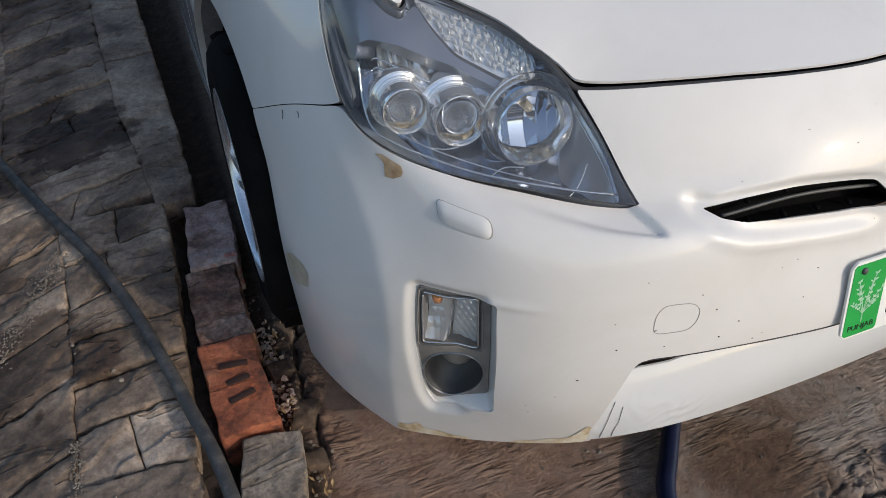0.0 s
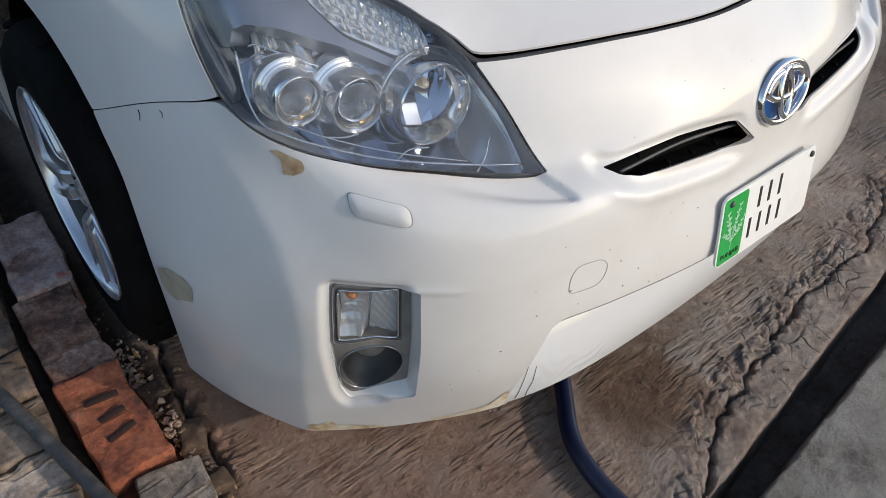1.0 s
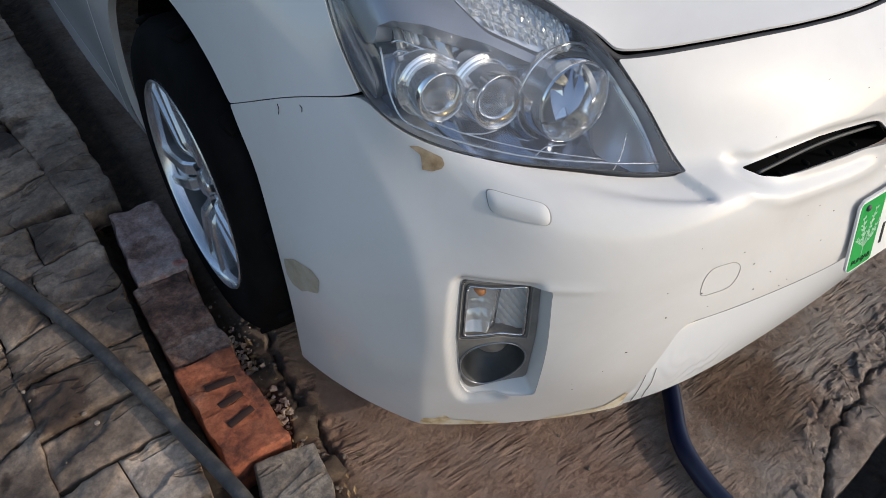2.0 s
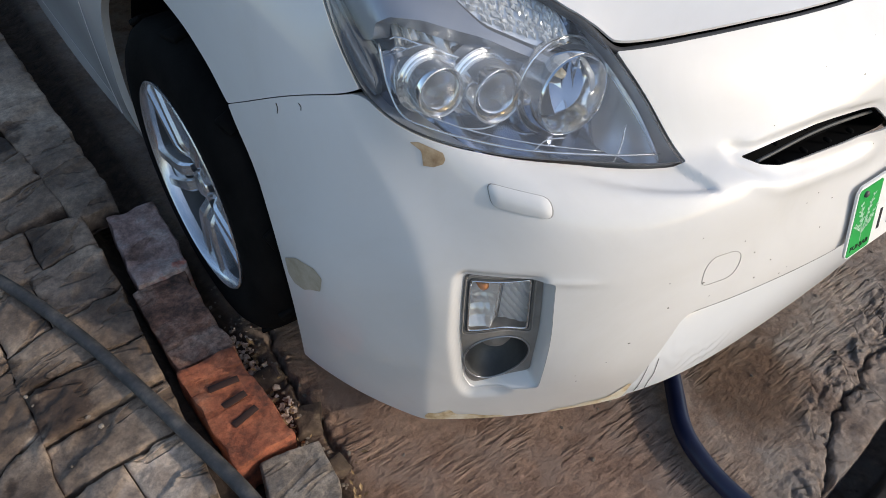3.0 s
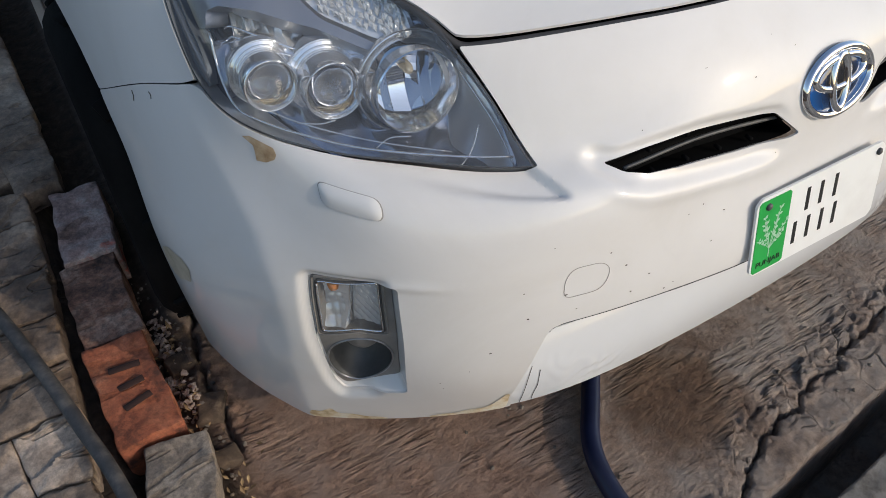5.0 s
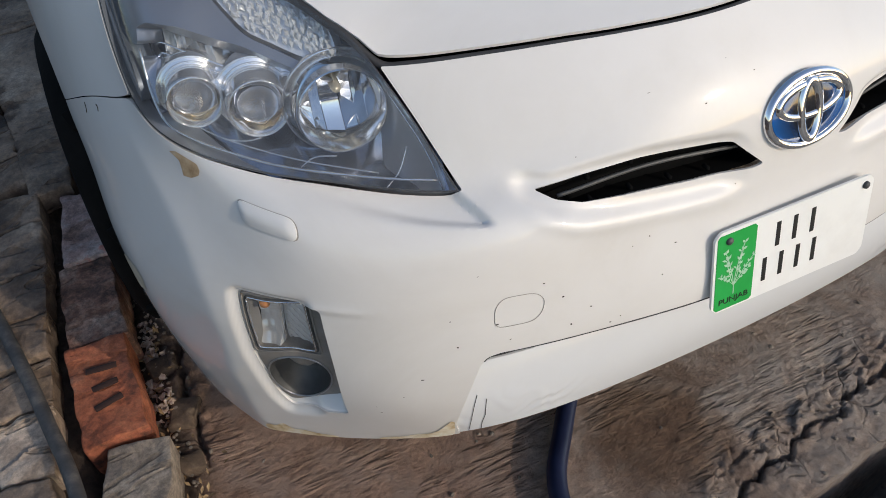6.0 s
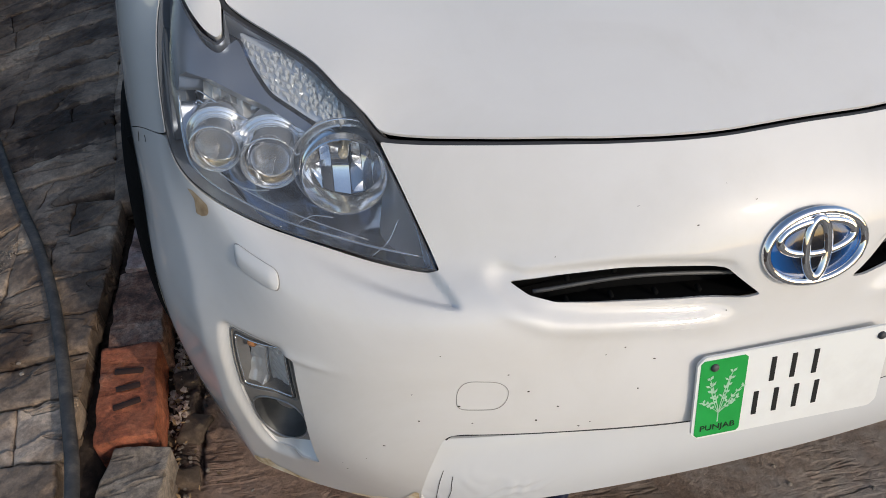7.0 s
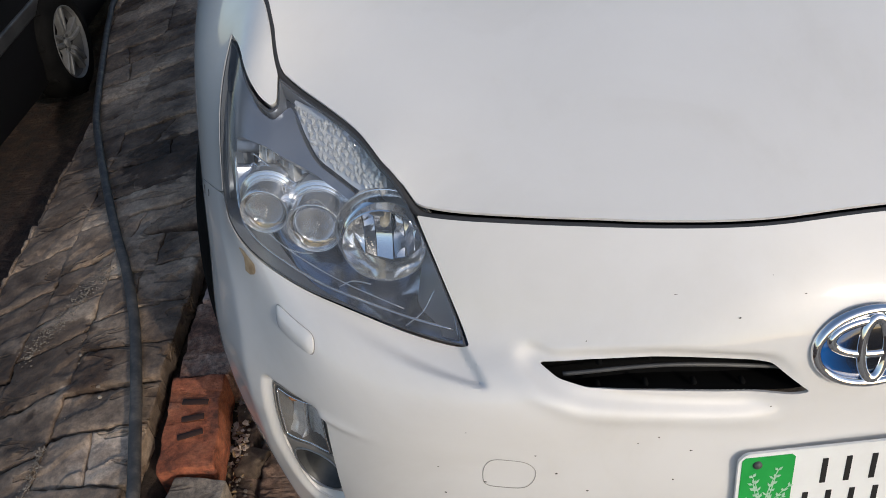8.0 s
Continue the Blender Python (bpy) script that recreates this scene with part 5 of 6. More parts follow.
# a pale sprig of stalks and leaves
twig = np.random.default_rng(3)
for a, ln, bend in ((-38, 0.030, -9), (-24, 0.046, 6), (-9, 0.058, -7), (4, 0.064, 8), (17, 0.054, -5), (31, 0.046, 7), (44, 0.030, 4)):
    x0, y0 = -W / 2 + 0.034, -0.026
    spine = [Vector((x0, y0)) + Vector((math.sin(radians(a + bend * s)), math.cos(radians(a + bend * s)))) * ln * s for s in np.linspace(0, 1, 6)]
    side_a = [tuple(p + Vector((0.0005, 0))) for p in spine]
    side_b = [tuple(p - Vector((0.0005, 0))) for p in spine[::-1]]
    flat_shape("stalk", side_b + side_a, 0.0026, 0.0030, PALE, band)
    for p in spine[2:]:
        for s in (-1, 1):
            r = radians(a + s * twig.uniform(18, 55))
            d, n = Vector((math.sin(r), math.cos(r))), Vector((math.cos(r), -math.sin(r)))
            long, wide = twig.uniform(0.0045, 0.0085), twig.uniform(0.0012, 0.0022)
            flat_shape("leaf", [tuple(p), tuple(p + d * long * 0.5 + n * wide), tuple(p + d * long), tuple(p + d * long * 0.5 - n * wide)], 0.0026, 0.0031, PALE, band)
flat_shape("stem", [(-W / 2 + 0.0335, -0.040), (-W / 2 + 0.0350, -0.040), (-W / 2 + 0.0346, -0.026), (-W / 2 + 0.0334, -0.026)], 0.0026, 0.0030, PALE, band)
cu = bpy.data.curves.new("lettering", "FONT")
cu.body, cu.size, cu.extrude, cu.align_x, cu.align_y = "PUNJAB", 0.0125, 0.0003, "CENTER", "CENTER"
word = new("lettering", cu)
word.parent = plate
word.matrix_world = PM @ Matrix.Translation((-W / 2 + 0.035, -Hh / 2 + 0.016, 0.0030)) @ Matrix.Scale(1.12, 4, (1, 0, 0))
cu.materials.append(INK)
# plain bars in place of the characters
for y0, y1, xs in ((0.010, 0.047, (-0.032, -0.004, 0.026)), (-0.040, -0.003, (-0.050, -0.022, 0.006, 0.034))):
    for x in xs:
        flat_shape("bar", rect(x, y0, x + 0.0065, y1), 0.002, 0.0027, INK, plate)
for x, y in ((-W / 2 + 0.022, Hh / 2 - 0.016), (W / 2 - 0.014, Hh / 2 - 0.014)):
    bm = lathe(bmesh.new(), [(0.0, 0.0045), (0.003, 0.0042), (0.0052, 0.0026), (0.0055, 0.0)], PM @ Matrix.Translation((x, y, 0.002)), 20)
    part("screw", bm, DARK_TRIM, plate, "rusty dark screw")

# ---- wear on the paint ----
for line in ([(1.049, 0.405), (1.045, 0.401), (1.044, 0.396)], [(1.014, 0.416), (1.0095, 0.4145), (1.008, 0.411)]):
    tube("scratch", [at_skin(u, v, -0.0002) for u, v in line], 0.0007, CHIP, car, "short dark scratch", sides=5, samples=4)
rng = np.random.default_rng(11)
patch_on("filler_patch", [(0.802, 0.431), (0.783, 0.4345), (0.765, 0.432), (0.748, 0.429), (0.750, 0.421), (0.758, 0.414), (0.776, 0.407), (0.793, 0.4055), (0.786, 0.424)], BARE, car, "bare yellowed patch where paint flaked off", rounding=0.002)
patch_on("filler_patch", [(1.012, 0.175), (0.985, 0.192), (0.945, 0.196), (0.928, 0.186), (0.932, 0.160), (0.958, 0.150), (0.970, 0.142), (0.995, 0.140), (1.008, 0.150)], FILLER, car, "bare tan patch by the wheel arch", rounding=0.003)
patch_on("scuffed_edge", [(0.745, 0.001), (0.738, 0.014), (0.720, 0.012), (0.705, 0.022), (0.695, 0.010), (0.675, 0.012), (0.650, 0.006), (0.630, 0.007), (0.62, 0.001)], WORN_EDGE, car, "yellowed scuffed lower edge")
patch_on("scuffed_edge", [(0.570, 0.001), (0.555, 0.009), (0.530, 0.008), (0.515, 0.016), (0.492, 0.014), (0.478, 0.026), (0.468, 0.024), (0.464, 0.034), (0.458, 0.032), (0.459, 0.006), (0.462, 0.001)], WORN_EDGE, car, "yellowed scuffed lower edge")
patch_on("scuffed_edge", [(0.520, 0.001), (0.505, 0.013), (0.487, 0.015), (0.474, 0.034), (0.464, 0.050), (0.4585, 0.048), (0.460, 0.006), (0.463, 0.001)], WORN_EDGE, car, "yellowed broken corner", lift=0.0012, rounding=0.003)
for u, v in ((0.245, 0.311), (0.222, 0.318), (0.262, 0.212), (0.275, 0.206), (0.415, 0.254), (0.398, 0.222), (0.325, 0.222), (0.557, 0.100), (0.552, 0.086), (0.522, 0.127), (0.217, 0.515), (0.36, 0.300), (0.335, 0.270),
             (0.30, 0.242), (0.185, 0.295), (0.205, 0.255), (0.10, 0.355), (0.30, 0.46), (0.15, 0.475), (0.12, 0.53), (0.44, 0.335), (0.47, 0.275), (0.50, 0.165), (0.46, 0.225), (0.08, 0.500)):
    patch_on("stone_chip", spot(u, v, rng.uniform(0.0006, 0.0020), rng.uniform(0.0005, 0.0012), rng), CHIP, car, step=0.002, rounding=0.001)

# ---- ground ----
def rough_noise(x, y, scale, octaves=4, seed=0.0):
    """Fractal noise over arrays, from sums of turned sine products with jittered phases."""
    r = np.random.default_rng(int(seed * 1000) + 7)
    out = np.zeros_like(x)
    amp, f = 1.0, scale
    for _ in range(octaves):
        for _ in range(3):
            a, p, q = r.uniform(0, math.pi), r.uniform(0, 6.3), r.uniform(0, 6.3)
            s, c = math.sin(a), math.cos(a)
            u, w = x * c + y * s, -x * s + y * c
            out = out + amp / 3 * np.sin(f * u + p + 1.7 * np.sin(0.6 * f * w + q)) * np.cos(0.8 * f * w + q)
        amp, f = amp * 0.55, f * 2.1
    return out


def pave_height(x, y=0.0):
    """The paving falls away from the car and breaks off at a bank, which leans outwards further on."""
    return np.interp(x + np.clip(0.22 * (np.asarray(y, float) - 1.8), 0, 0.22), [-2.3, -1.70, -1.63, -1.585, -1.57, -1.20, -1.0, -0.9], [-0.19, -0.165, -0.12, -0.02, 0.03, 0.10, 0.118, 0.118])


def drain_edges(x):
    return -0.274 + 0.120 * (x + 0.262), -0.330 + 0.075 * (x + 0.208)


CRACK = np.array([(-0.60, -0.33), (-0.17, -0.25), (-0.123, -0.211), (-0.012, -0.168), (0.123, -0.147), (0.293, -0.118), (0.469, -0.096), (0.670, -0.095), (0.826, -0.053), (1.1, 0.06), (1.4, 0.16)])


crust_rng = np.random.default_rng(31)
PLATE_X = crust_rng.uniform(-0.35, 0.95, 190)
PLATES = np.stack([PLATE_X, np.interp(PLATE_X, CRACK[:, 0], CRACK[:, 1]) + crust_rng.uniform(-0.04, 0.09, 190)], 1)
PLATE_LIFT, PLATE_TILT = crust_rng.uniform(-0.0035, 0.0045, 190), crust_rng.uniform(-0.07, 0.07, (190, 2))


def ground_height(x, y):
    near = np.exp(-((np.maximum(np.abs(x) - 1.2, 0)) ** 2 + (np.maximum(np.abs(y) - 0.9, 0)) ** 2) / 0.5)
    z = 0.004 * rough_noise(x, y, 5.0, 4, 0.1) * near
    # broom marks in the slab
    mask = np.clip(0.75 + 0.9 * rough_noise(x, y, 6, 2, 0.4), 0, 1) / (1 + np.exp(np.minimum((np.abs(x + 0.20) - 0.42) * 14, 60)))
    z = z + 0.0018 * rough_noise(x * 0.25 + y * 0.04, y - 0.17 * x, 110, 2, 0.35) * mask * np.clip(0.4 + 1.6 * rough_noise(x, y, 14, 3, 0.37), 0, 1) * near
    # crumbled band and crack beside the drain
    yc = np.interp(x, CRACK[:, 0], CRACK[:, 1]) + 0.013 * rough_noise(x, y * 0.2, 24, 3, 0.5) + 0.010 * rough_noise(x, y * 0.4, 105, 3, 0.55)
    d = y - yc
    z = z + 0.004 * np.abs(rough_noise(x, y, 64, 4, 0.6)) * np.exp(-((d - 0.045) / 0.055) ** 2) * near + 0.005 * rough_noise(x, y, 60, 3, 0.65) * np.exp(-((d + 0.03) / 0.03) ** 2) * near
    z = z - 0.030 * np.exp(-(d / (0.0022 + 0.0040 * np.abs(rough_noise(x, y, 30, 2, 0.7)))) ** 2) * (np.abs(x) < 1.5)
    # crust that broke up into plates along the crack
    band = np.exp(-((d - 0.022) / 0.042) ** 4) * np.clip(0.75 + 1.3 * rough_noise(x, y, 11, 2, 1.5), 0, 1) * near
    spot_ = np.nonzero(band > 0.02)
    if len(spot_[0]):
        px = x[spot_] + 0.014 * rough_noise(x[spot_], y[spot_], 38, 4, 1.6)
        py = y[spot_] + 0.014 * rough_noise(x[spot_], y[spot_], 38, 4, 1.7)
        first, second, own = np.full(len(px), 9.0), np.full(len(px), 9.0), np.zeros(len(px))
        for (sx, sy), h, (ta, tb) in zip(PLATES, PLATE_LIFT, PLATE_TILT):
            far = np.hypot(px - sx, py - sy)
            nearer = far < first
            second = np.where(nearer, first, np.minimum(second, far))
            own = np.where(nearer, h + ta * (px - sx) + tb * (py - sy), own)
            first = np.where(nearer, far, first)
        z = z.copy()
        z[spot_] += band[spot_] * (own - 0.007 * np.exp(-((second - first) / 0.0025) ** 2))
    d2 = d - 0.035 - 0.020 * rough_noise(x, y * 0.3, 18, 3, 0.75)
    z = z - 0.010 * np.exp(-(d2 / 0.0028) ** 2) * np.clip(3 * rough_noise(x, y, 9, 2, 0.77), 0, 1) * (np.abs(x) < 1.2)
    # drain channel
    yn, yf = drain_edges(x)
    wob = 0.004 * rough_noise(x, y * 0, 30, 3, 0.8)
    inn = np.clip((yn - y + wob) / 0.010, 0, 1) * np.clip((y - yf + wob) / 0.010, 0, 1)
    z = z - 0.36 * inn * (x < 3.0) * (x > -0.95)
    # earth strip and falling bank under the paving
    left = np.clip((-0.875 - x) / 0.05, 0, 1)
    bank = pave_height(x, y) - 0.030 + 0.006 * rough_noise(x, y, 45, 3, 0.95)
    strip = np.where(x > -1.08, -0.012 + 0.062 * step_up(-x, 0.995, 1.03) + 0.008 * rough_noise(x, y, 40, 3, 0.9), bank)
    z = np.where(x < -0.875, z * (1 - left) + strip * left, z)
    # broken edge of the slab beside the bricks, with a crack that runs along it
    edge = np.exp(-((x + 0.862) / 0.042) ** 2 - ((y - 0.45) / 0.22) ** 2)
    z = z + (0.012 + 0.016 * step_up(rough_noise(x, y, 44, 3, 1.1), 0.0, 0.10)) * edge
    xc = np.interp(y, [0.20, 0.30, 0.38, 0.47, 0.60, 0.75], [-0.835, -0.852, -0.846, -0.850, -0.825, -0.83]) + 0.010 * rough_noise(x * 0.2, y, 40, 3, 1.2)
    z = z - 0.030 * np.exp(-((x - xc) / 0.0045) ** 2) * step_up(y, 0.22, 0.30) * (1 - step_up(y, 0.62, 0.72))
    return z


def spaced(lo, hi, step, far, grow=1.35):
    mid = list(np.arange(lo, hi + 1e-6, step))
    a, s, before = lo, step, []
    while a > -far:
        s = min(s * grow, 60)
        a -= s
        before.append(a)
    a, s, after = hi, step, []
    while a < far:
        s = min(s * grow, 60)
        a += s
        after.append(a)
    return np.array(before[::-1] + mid + after)


gx, gy = spaced(-1.10, 0.95, 0.0038, 400), spaced(-0.52, 0.60, 0.0038, 400)
outer = spaced(-2.0, 0.0, 0.015, 400)
gx = np.concatenate([outer[outer < -2.001], np.arange(-2.0, -1.103, 0.015), gx[gx >= -1.1]])
X, Y = np.meshgrid(gx, gy, indexing="ij")
Z = ground_height(X, Y)
nx, ny = X.shape
gv = np.stack([X.ravel(), Y.ravel(), Z.ravel()], 1)
idx = np.arange(nx * ny).reshape(nx, ny)
gf = np.stack([idx[:-1, :-1].ravel(), idx[1:, :-1].ravel(), idx[1:, 1:].ravel(), idx[:-1, 1:].ravel()], 1)
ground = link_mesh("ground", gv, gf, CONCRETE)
tagged(ground, "rough stained concrete with broom marks, crack and drain channel", "ground", kind="structure")

CONCRETE.use_nodes = True
t = CONCRETE.node_tree
N, L = t.nodes, t.links
bsdf = N["Principled BSDF"]
bsdf.inputs["Roughness"].default_value = 0.88
co = N.new("ShaderNodeNewGeometry")


def noise_node(scale, detail=6.0, rough=0.65, stretch=None):
    n = N.new("ShaderNodeTexNoise")
    n.inputs["Scale"].default_value, n.inputs["Detail"].default_value, n.inputs["Roughness"].default_value = scale, detail, rough
    if stretch:
        m = N.new("ShaderNodeMapping")
        m.inputs["Scale"].default_value, m.inputs["Rotation"].default_value = stretch, (0, 0, radians(25))
        L.new(co.outputs["Position"], m.inputs["Vector"])
        L.new(m.outputs[0], n.inputs["Vector"])
    else:
        L.new(co.outputs["Position"], n.inputs["Vector"])
    return n


def ramp_node(source, stops):
    r = N.new("ShaderNodeValToRGB")
    while len(r.color_ramp.elements) < len(stops):
        r.color_ramp.elements.new(0.5)
    for e, (p, c) in zip(r.color_ramp.elements, stops):
        e.position, e.color = p, (*c, 1)
    L.new(source, r.inputs["Fac"])
    return r


def mix_node(fac, a, b, kind="MIX"):
    m = N.new("ShaderNodeMix")
    m.data_type, m.blend_type = "RGBA", kind
    if hasattr(fac, "links"):
        L.new(fac, m.inputs["Factor"])
    else:
        m.inputs["Factor"].default_value = fac
    L.new(a, m.inputs["A"])
    L.new(b, m.inputs["B"])
    return m.outputs["Result"]


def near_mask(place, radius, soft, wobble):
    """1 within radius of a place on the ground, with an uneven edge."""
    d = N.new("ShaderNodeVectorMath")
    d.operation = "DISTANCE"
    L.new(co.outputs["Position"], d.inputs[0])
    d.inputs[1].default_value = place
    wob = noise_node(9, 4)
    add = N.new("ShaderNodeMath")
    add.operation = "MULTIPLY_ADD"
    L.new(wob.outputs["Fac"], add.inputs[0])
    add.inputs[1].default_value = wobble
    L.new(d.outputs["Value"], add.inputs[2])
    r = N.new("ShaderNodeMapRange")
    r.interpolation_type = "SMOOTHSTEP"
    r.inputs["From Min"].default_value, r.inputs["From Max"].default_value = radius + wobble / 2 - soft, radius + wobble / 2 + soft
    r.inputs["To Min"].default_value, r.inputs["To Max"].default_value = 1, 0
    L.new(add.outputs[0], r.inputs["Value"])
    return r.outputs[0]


def flat_color(c):
    n = N.new("ShaderNodeRGB")
    n.outputs[0].default_value = (*c, 1)
    return n.outputs[0]


base = ramp_node(noise_node(7, 8).outputs["Fac"], [(0.30, (0.24, 0.168, 0.128)), (0.50, (0.39, 0.297, 0.236)), (0.70, (0.54, 0.44, 0.36))]).outputs["Color"]
fine = ramp_node(noise_node(55, 9, 0.8).outputs["Fac"], [(0.36, (0.62, 0.61, 0.60)), (0.64, (1.30, 1.28, 1.25))]).outputs["Color"]
col = mix_node(1.0, base, fine, "MULTIPLY")
greyer = ramp_node(noise_node(11, 6, 0.65).outputs["Fac"], [(0.44, (0, 0, 0)), (0.62, (0.75, 0.75, 0.75))])
col = mix_node(greyer.outputs["Color"], col, flat_color((0.40, 0.345, 0.30)))
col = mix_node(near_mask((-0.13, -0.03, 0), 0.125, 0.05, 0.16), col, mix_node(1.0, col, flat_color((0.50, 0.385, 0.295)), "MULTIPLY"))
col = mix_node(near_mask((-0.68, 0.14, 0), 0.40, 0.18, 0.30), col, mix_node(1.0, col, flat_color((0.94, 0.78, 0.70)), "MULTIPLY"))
sep = N.new("ShaderNodeSeparateXYZ")
L.new(co.outputs["Position"], sep.inputs[0])
side_mask = N.new("ShaderNodeMapRange")
side_mask.inputs["From Min"].default_value, side_mask.inputs["From Max"].default_value = -0.825, -0.885
L.new(sep.outputs["X"], side_mask.inputs["Value"])
soil = ramp_node(noise_node(35, 8, 0.7).outputs["Fac"], [(0.3, (0.030, 0.020, 0.014)), (0.55, (0.085, 0.055, 0.036)), (0.75, (0.17, 0.12, 0.085))]).outputs["Color"]
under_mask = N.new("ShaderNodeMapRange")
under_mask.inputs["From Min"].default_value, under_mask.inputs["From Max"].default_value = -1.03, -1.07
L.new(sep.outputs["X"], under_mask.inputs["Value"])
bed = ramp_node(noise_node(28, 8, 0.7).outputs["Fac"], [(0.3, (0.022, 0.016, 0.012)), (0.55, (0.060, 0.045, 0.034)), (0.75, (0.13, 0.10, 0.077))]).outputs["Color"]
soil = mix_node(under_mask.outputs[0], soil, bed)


def slanted(slope, a, b):
    """0 to 1 as y - slope * x goes from a to b."""
    m, r = N.new("ShaderNodeMath"), N.new("ShaderNodeMapRange")
    m.operation, m.inputs[1].default_value = "MULTIPLY_ADD", -slope
    L.new(sep.outputs["X"], m.inputs[0])
    L.new(sep.outputs["Y"], m.inputs[2])
    r.interpolation_type = "SMOOTHSTEP"
    r.inputs["From Min"].default_value, r.inputs["From Max"].default_value = a, b
    L.new(m.outputs[0], r.inputs["Value"])
    return r.outputs[0]


def times(a, b):
    m = N.new("ShaderNodeMath")
    m.operation = "MULTIPLY"
    L.new(a, m.inputs[0])
    L.new(b, m.inputs[1])
    return m.outputs[0]


# smooth grey slab before the drain
plain = ramp_node(noise_node(8, 10, 0.72).outputs["Fac"], [(0.36, (0.13, 0.110, 0.092)), (0.48, (0.29, 0.265, 0.232)), (0.68, (0.42, 0.395, 0.355))]).outputs["Color"]
front_slab = slanted(0.075, -0.305, -0.325)
col = mix_node(front_slab, col, plain)
# crazed crust along the crack
bent = N.new("ShaderNodeMix")
bent.data_type = "VECTOR"
bent.inputs["Factor"].default_value = 0.05
L.new(co.outputs["Position"], bent.inputs["A"])
L.new(noise_node(16, 1.5).outputs["Color"], bent.inputs["B"])
cells = N.new("ShaderNodeTexVoronoi")
cells.feature, cells.inputs["Scale"].default_value, cells.inputs["Randomness"].default_value = "DISTANCE_TO_EDGE", 15.0, 1.0
L.new(bent.outputs["Result"], cells.inputs["Vector"])
craze = N.new("ShaderNodeMapRange")
craze.inputs["From Min"].default_value, craze.inputs["From Max"].default_value = 0.0, 0.05
L.new(cells.outputs["Distance"], craze.inputs["Value"])
crust = times(slanted(0.17, -0.075, -0.135), slanted(0.14, -0.285, -0.245))
patchy = N.new("ShaderNodeMapRange")
patchy.inputs["From Min"].default_value, patchy.inputs["From Max"].default_value = 0.48, 0.60
L.new(noise_node(5.5, 3).outputs["Fac"], patchy.inputs["Value"])
crust = times(crust, patchy.outputs[0])
dirt = mix_node(craze.outputs[0], flat_color((0.48, 0.45, 0.42)), flat_color((1, 1, 1)))
col = mix_node(crust, col, mix_node(1.0, col, dirt, "MULTIPLY"))
# concrete grows darker towards the right
right_tone = N.new("ShaderNodeMapRange")
right_tone.interpolation_type = "SMOOTHSTEP"
right_tone.inputs["From Min"].default_value, right_tone.inputs["From Max"].default_value = 0.75, 1.25
L.new(sep.outputs["X"], right_tone.inputs["Value"])
col = mix_node(right_tone.outputs[0], col, mix_node(1.0, col, flat_color((0.50, 0.48, 0.47)), "MULTIPLY"))
earth_mask = N.new("ShaderNodeMapRange")
earth_mask.inputs["From Min"].default_value, earth_mask.inputs["From Max"].default_value = -1.60, -1.66
L.new(sep.outputs["X"], earth_mask.inputs["Value"])
earth = ramp_node(noise_node(18, 8, 0.7).outputs["Fac"], [(0.35, (0.014, 0.008, 0.006)), (0.55, (0.050, 0.023, 0.014)), (0.75, (0.13, 0.085, 0.06))]).outputs["Color"]
soil = mix_node(earth_mask.outputs[0], soil, earth)
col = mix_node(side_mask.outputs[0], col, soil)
bp = N.new("ShaderNodeBump")
bp.inputs["Strength"].default_value, bp.inputs["Distance"].default_value = 1.0, 0.019
hn = noise_node(42, 10, 0.76)
lines = N.new("ShaderNodeTexNoise")
lines.inputs["Scale"].default_value, lines.inputs["Detail"].default_value, lines.inputs["Roughness"].default_value = 1.0, 2.0, 0.5
lines.inputs["Distortion"].default_value = 0.2
crisp = N.new("ShaderNodeMapRange")
crisp.interpolation_type = "SMOOTHSTEP"
crisp.inputs["From Min"].default_value, crisp.inputs["From Max"].default_value = 0.36, 0.56
turned = N.new("ShaderNodeMapping")
turned.inputs["Rotation"].default_value, turned.inputs["Scale"].default_value = (0, 0, radians(9.7)), (13, 84, 20)
L.new(co.outputs["Position"], turned.inputs["Vector"])
L.new(turned.outputs[0], lines.inputs["Vector"])
swept = N.new("ShaderNodeMapRange")
swept.inputs["From Min"].default_value, swept.inputs["From Max"].default_value = 0.47, 0.58
L.new(noise_node(6.0, 4).outputs["Fac"], swept.inputs["Value"])
deep = N.new("ShaderNodeMath")
deep.operation = "MULTIPLY"
L.new(lines.outputs["Fac"], crisp.inputs["Value"])
L.new(crisp.outputs[0], deep.inputs[0])
broom = times(swept.outputs[0], slanted(0.16, -0.20, -0.13))
L.new(broom, deep.inputs[1])
groove = mix_node(crisp.outputs[0], flat_color((0.80, 0.78, 0.76)), flat_color((1.05, 1.05, 1.05)))
col = mix_node(times(broom, slanted(0.0, 0.9, 0.5)), col, mix_node(1.0, col, groove, "MULTIPLY"))
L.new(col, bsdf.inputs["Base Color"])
both_h = N.new("ShaderNodeMath")
both_h.operation = "MULTIPLY_ADD"
L.new(deep.outputs[0], both_h.inputs[0])
both_h.inputs[1].default_value = 0.42
L.new(hn.outputs["Fac"], both_h.inputs[2])
crust_h = N.new("ShaderNodeMath")
crust_h.operation = "MULTIPLY_ADD"
L.new(times(craze.outputs[0], crust), crust_h.inputs[0])
crust_h.inputs[1].default_value = 0.5
L.new(both_h.outputs[0], crust_h.inputs[2])
L.new(crust_h.outputs[0], bp.inputs["Height"])
L.new(bp.outputs[0], bsdf.inputs["Normal"])


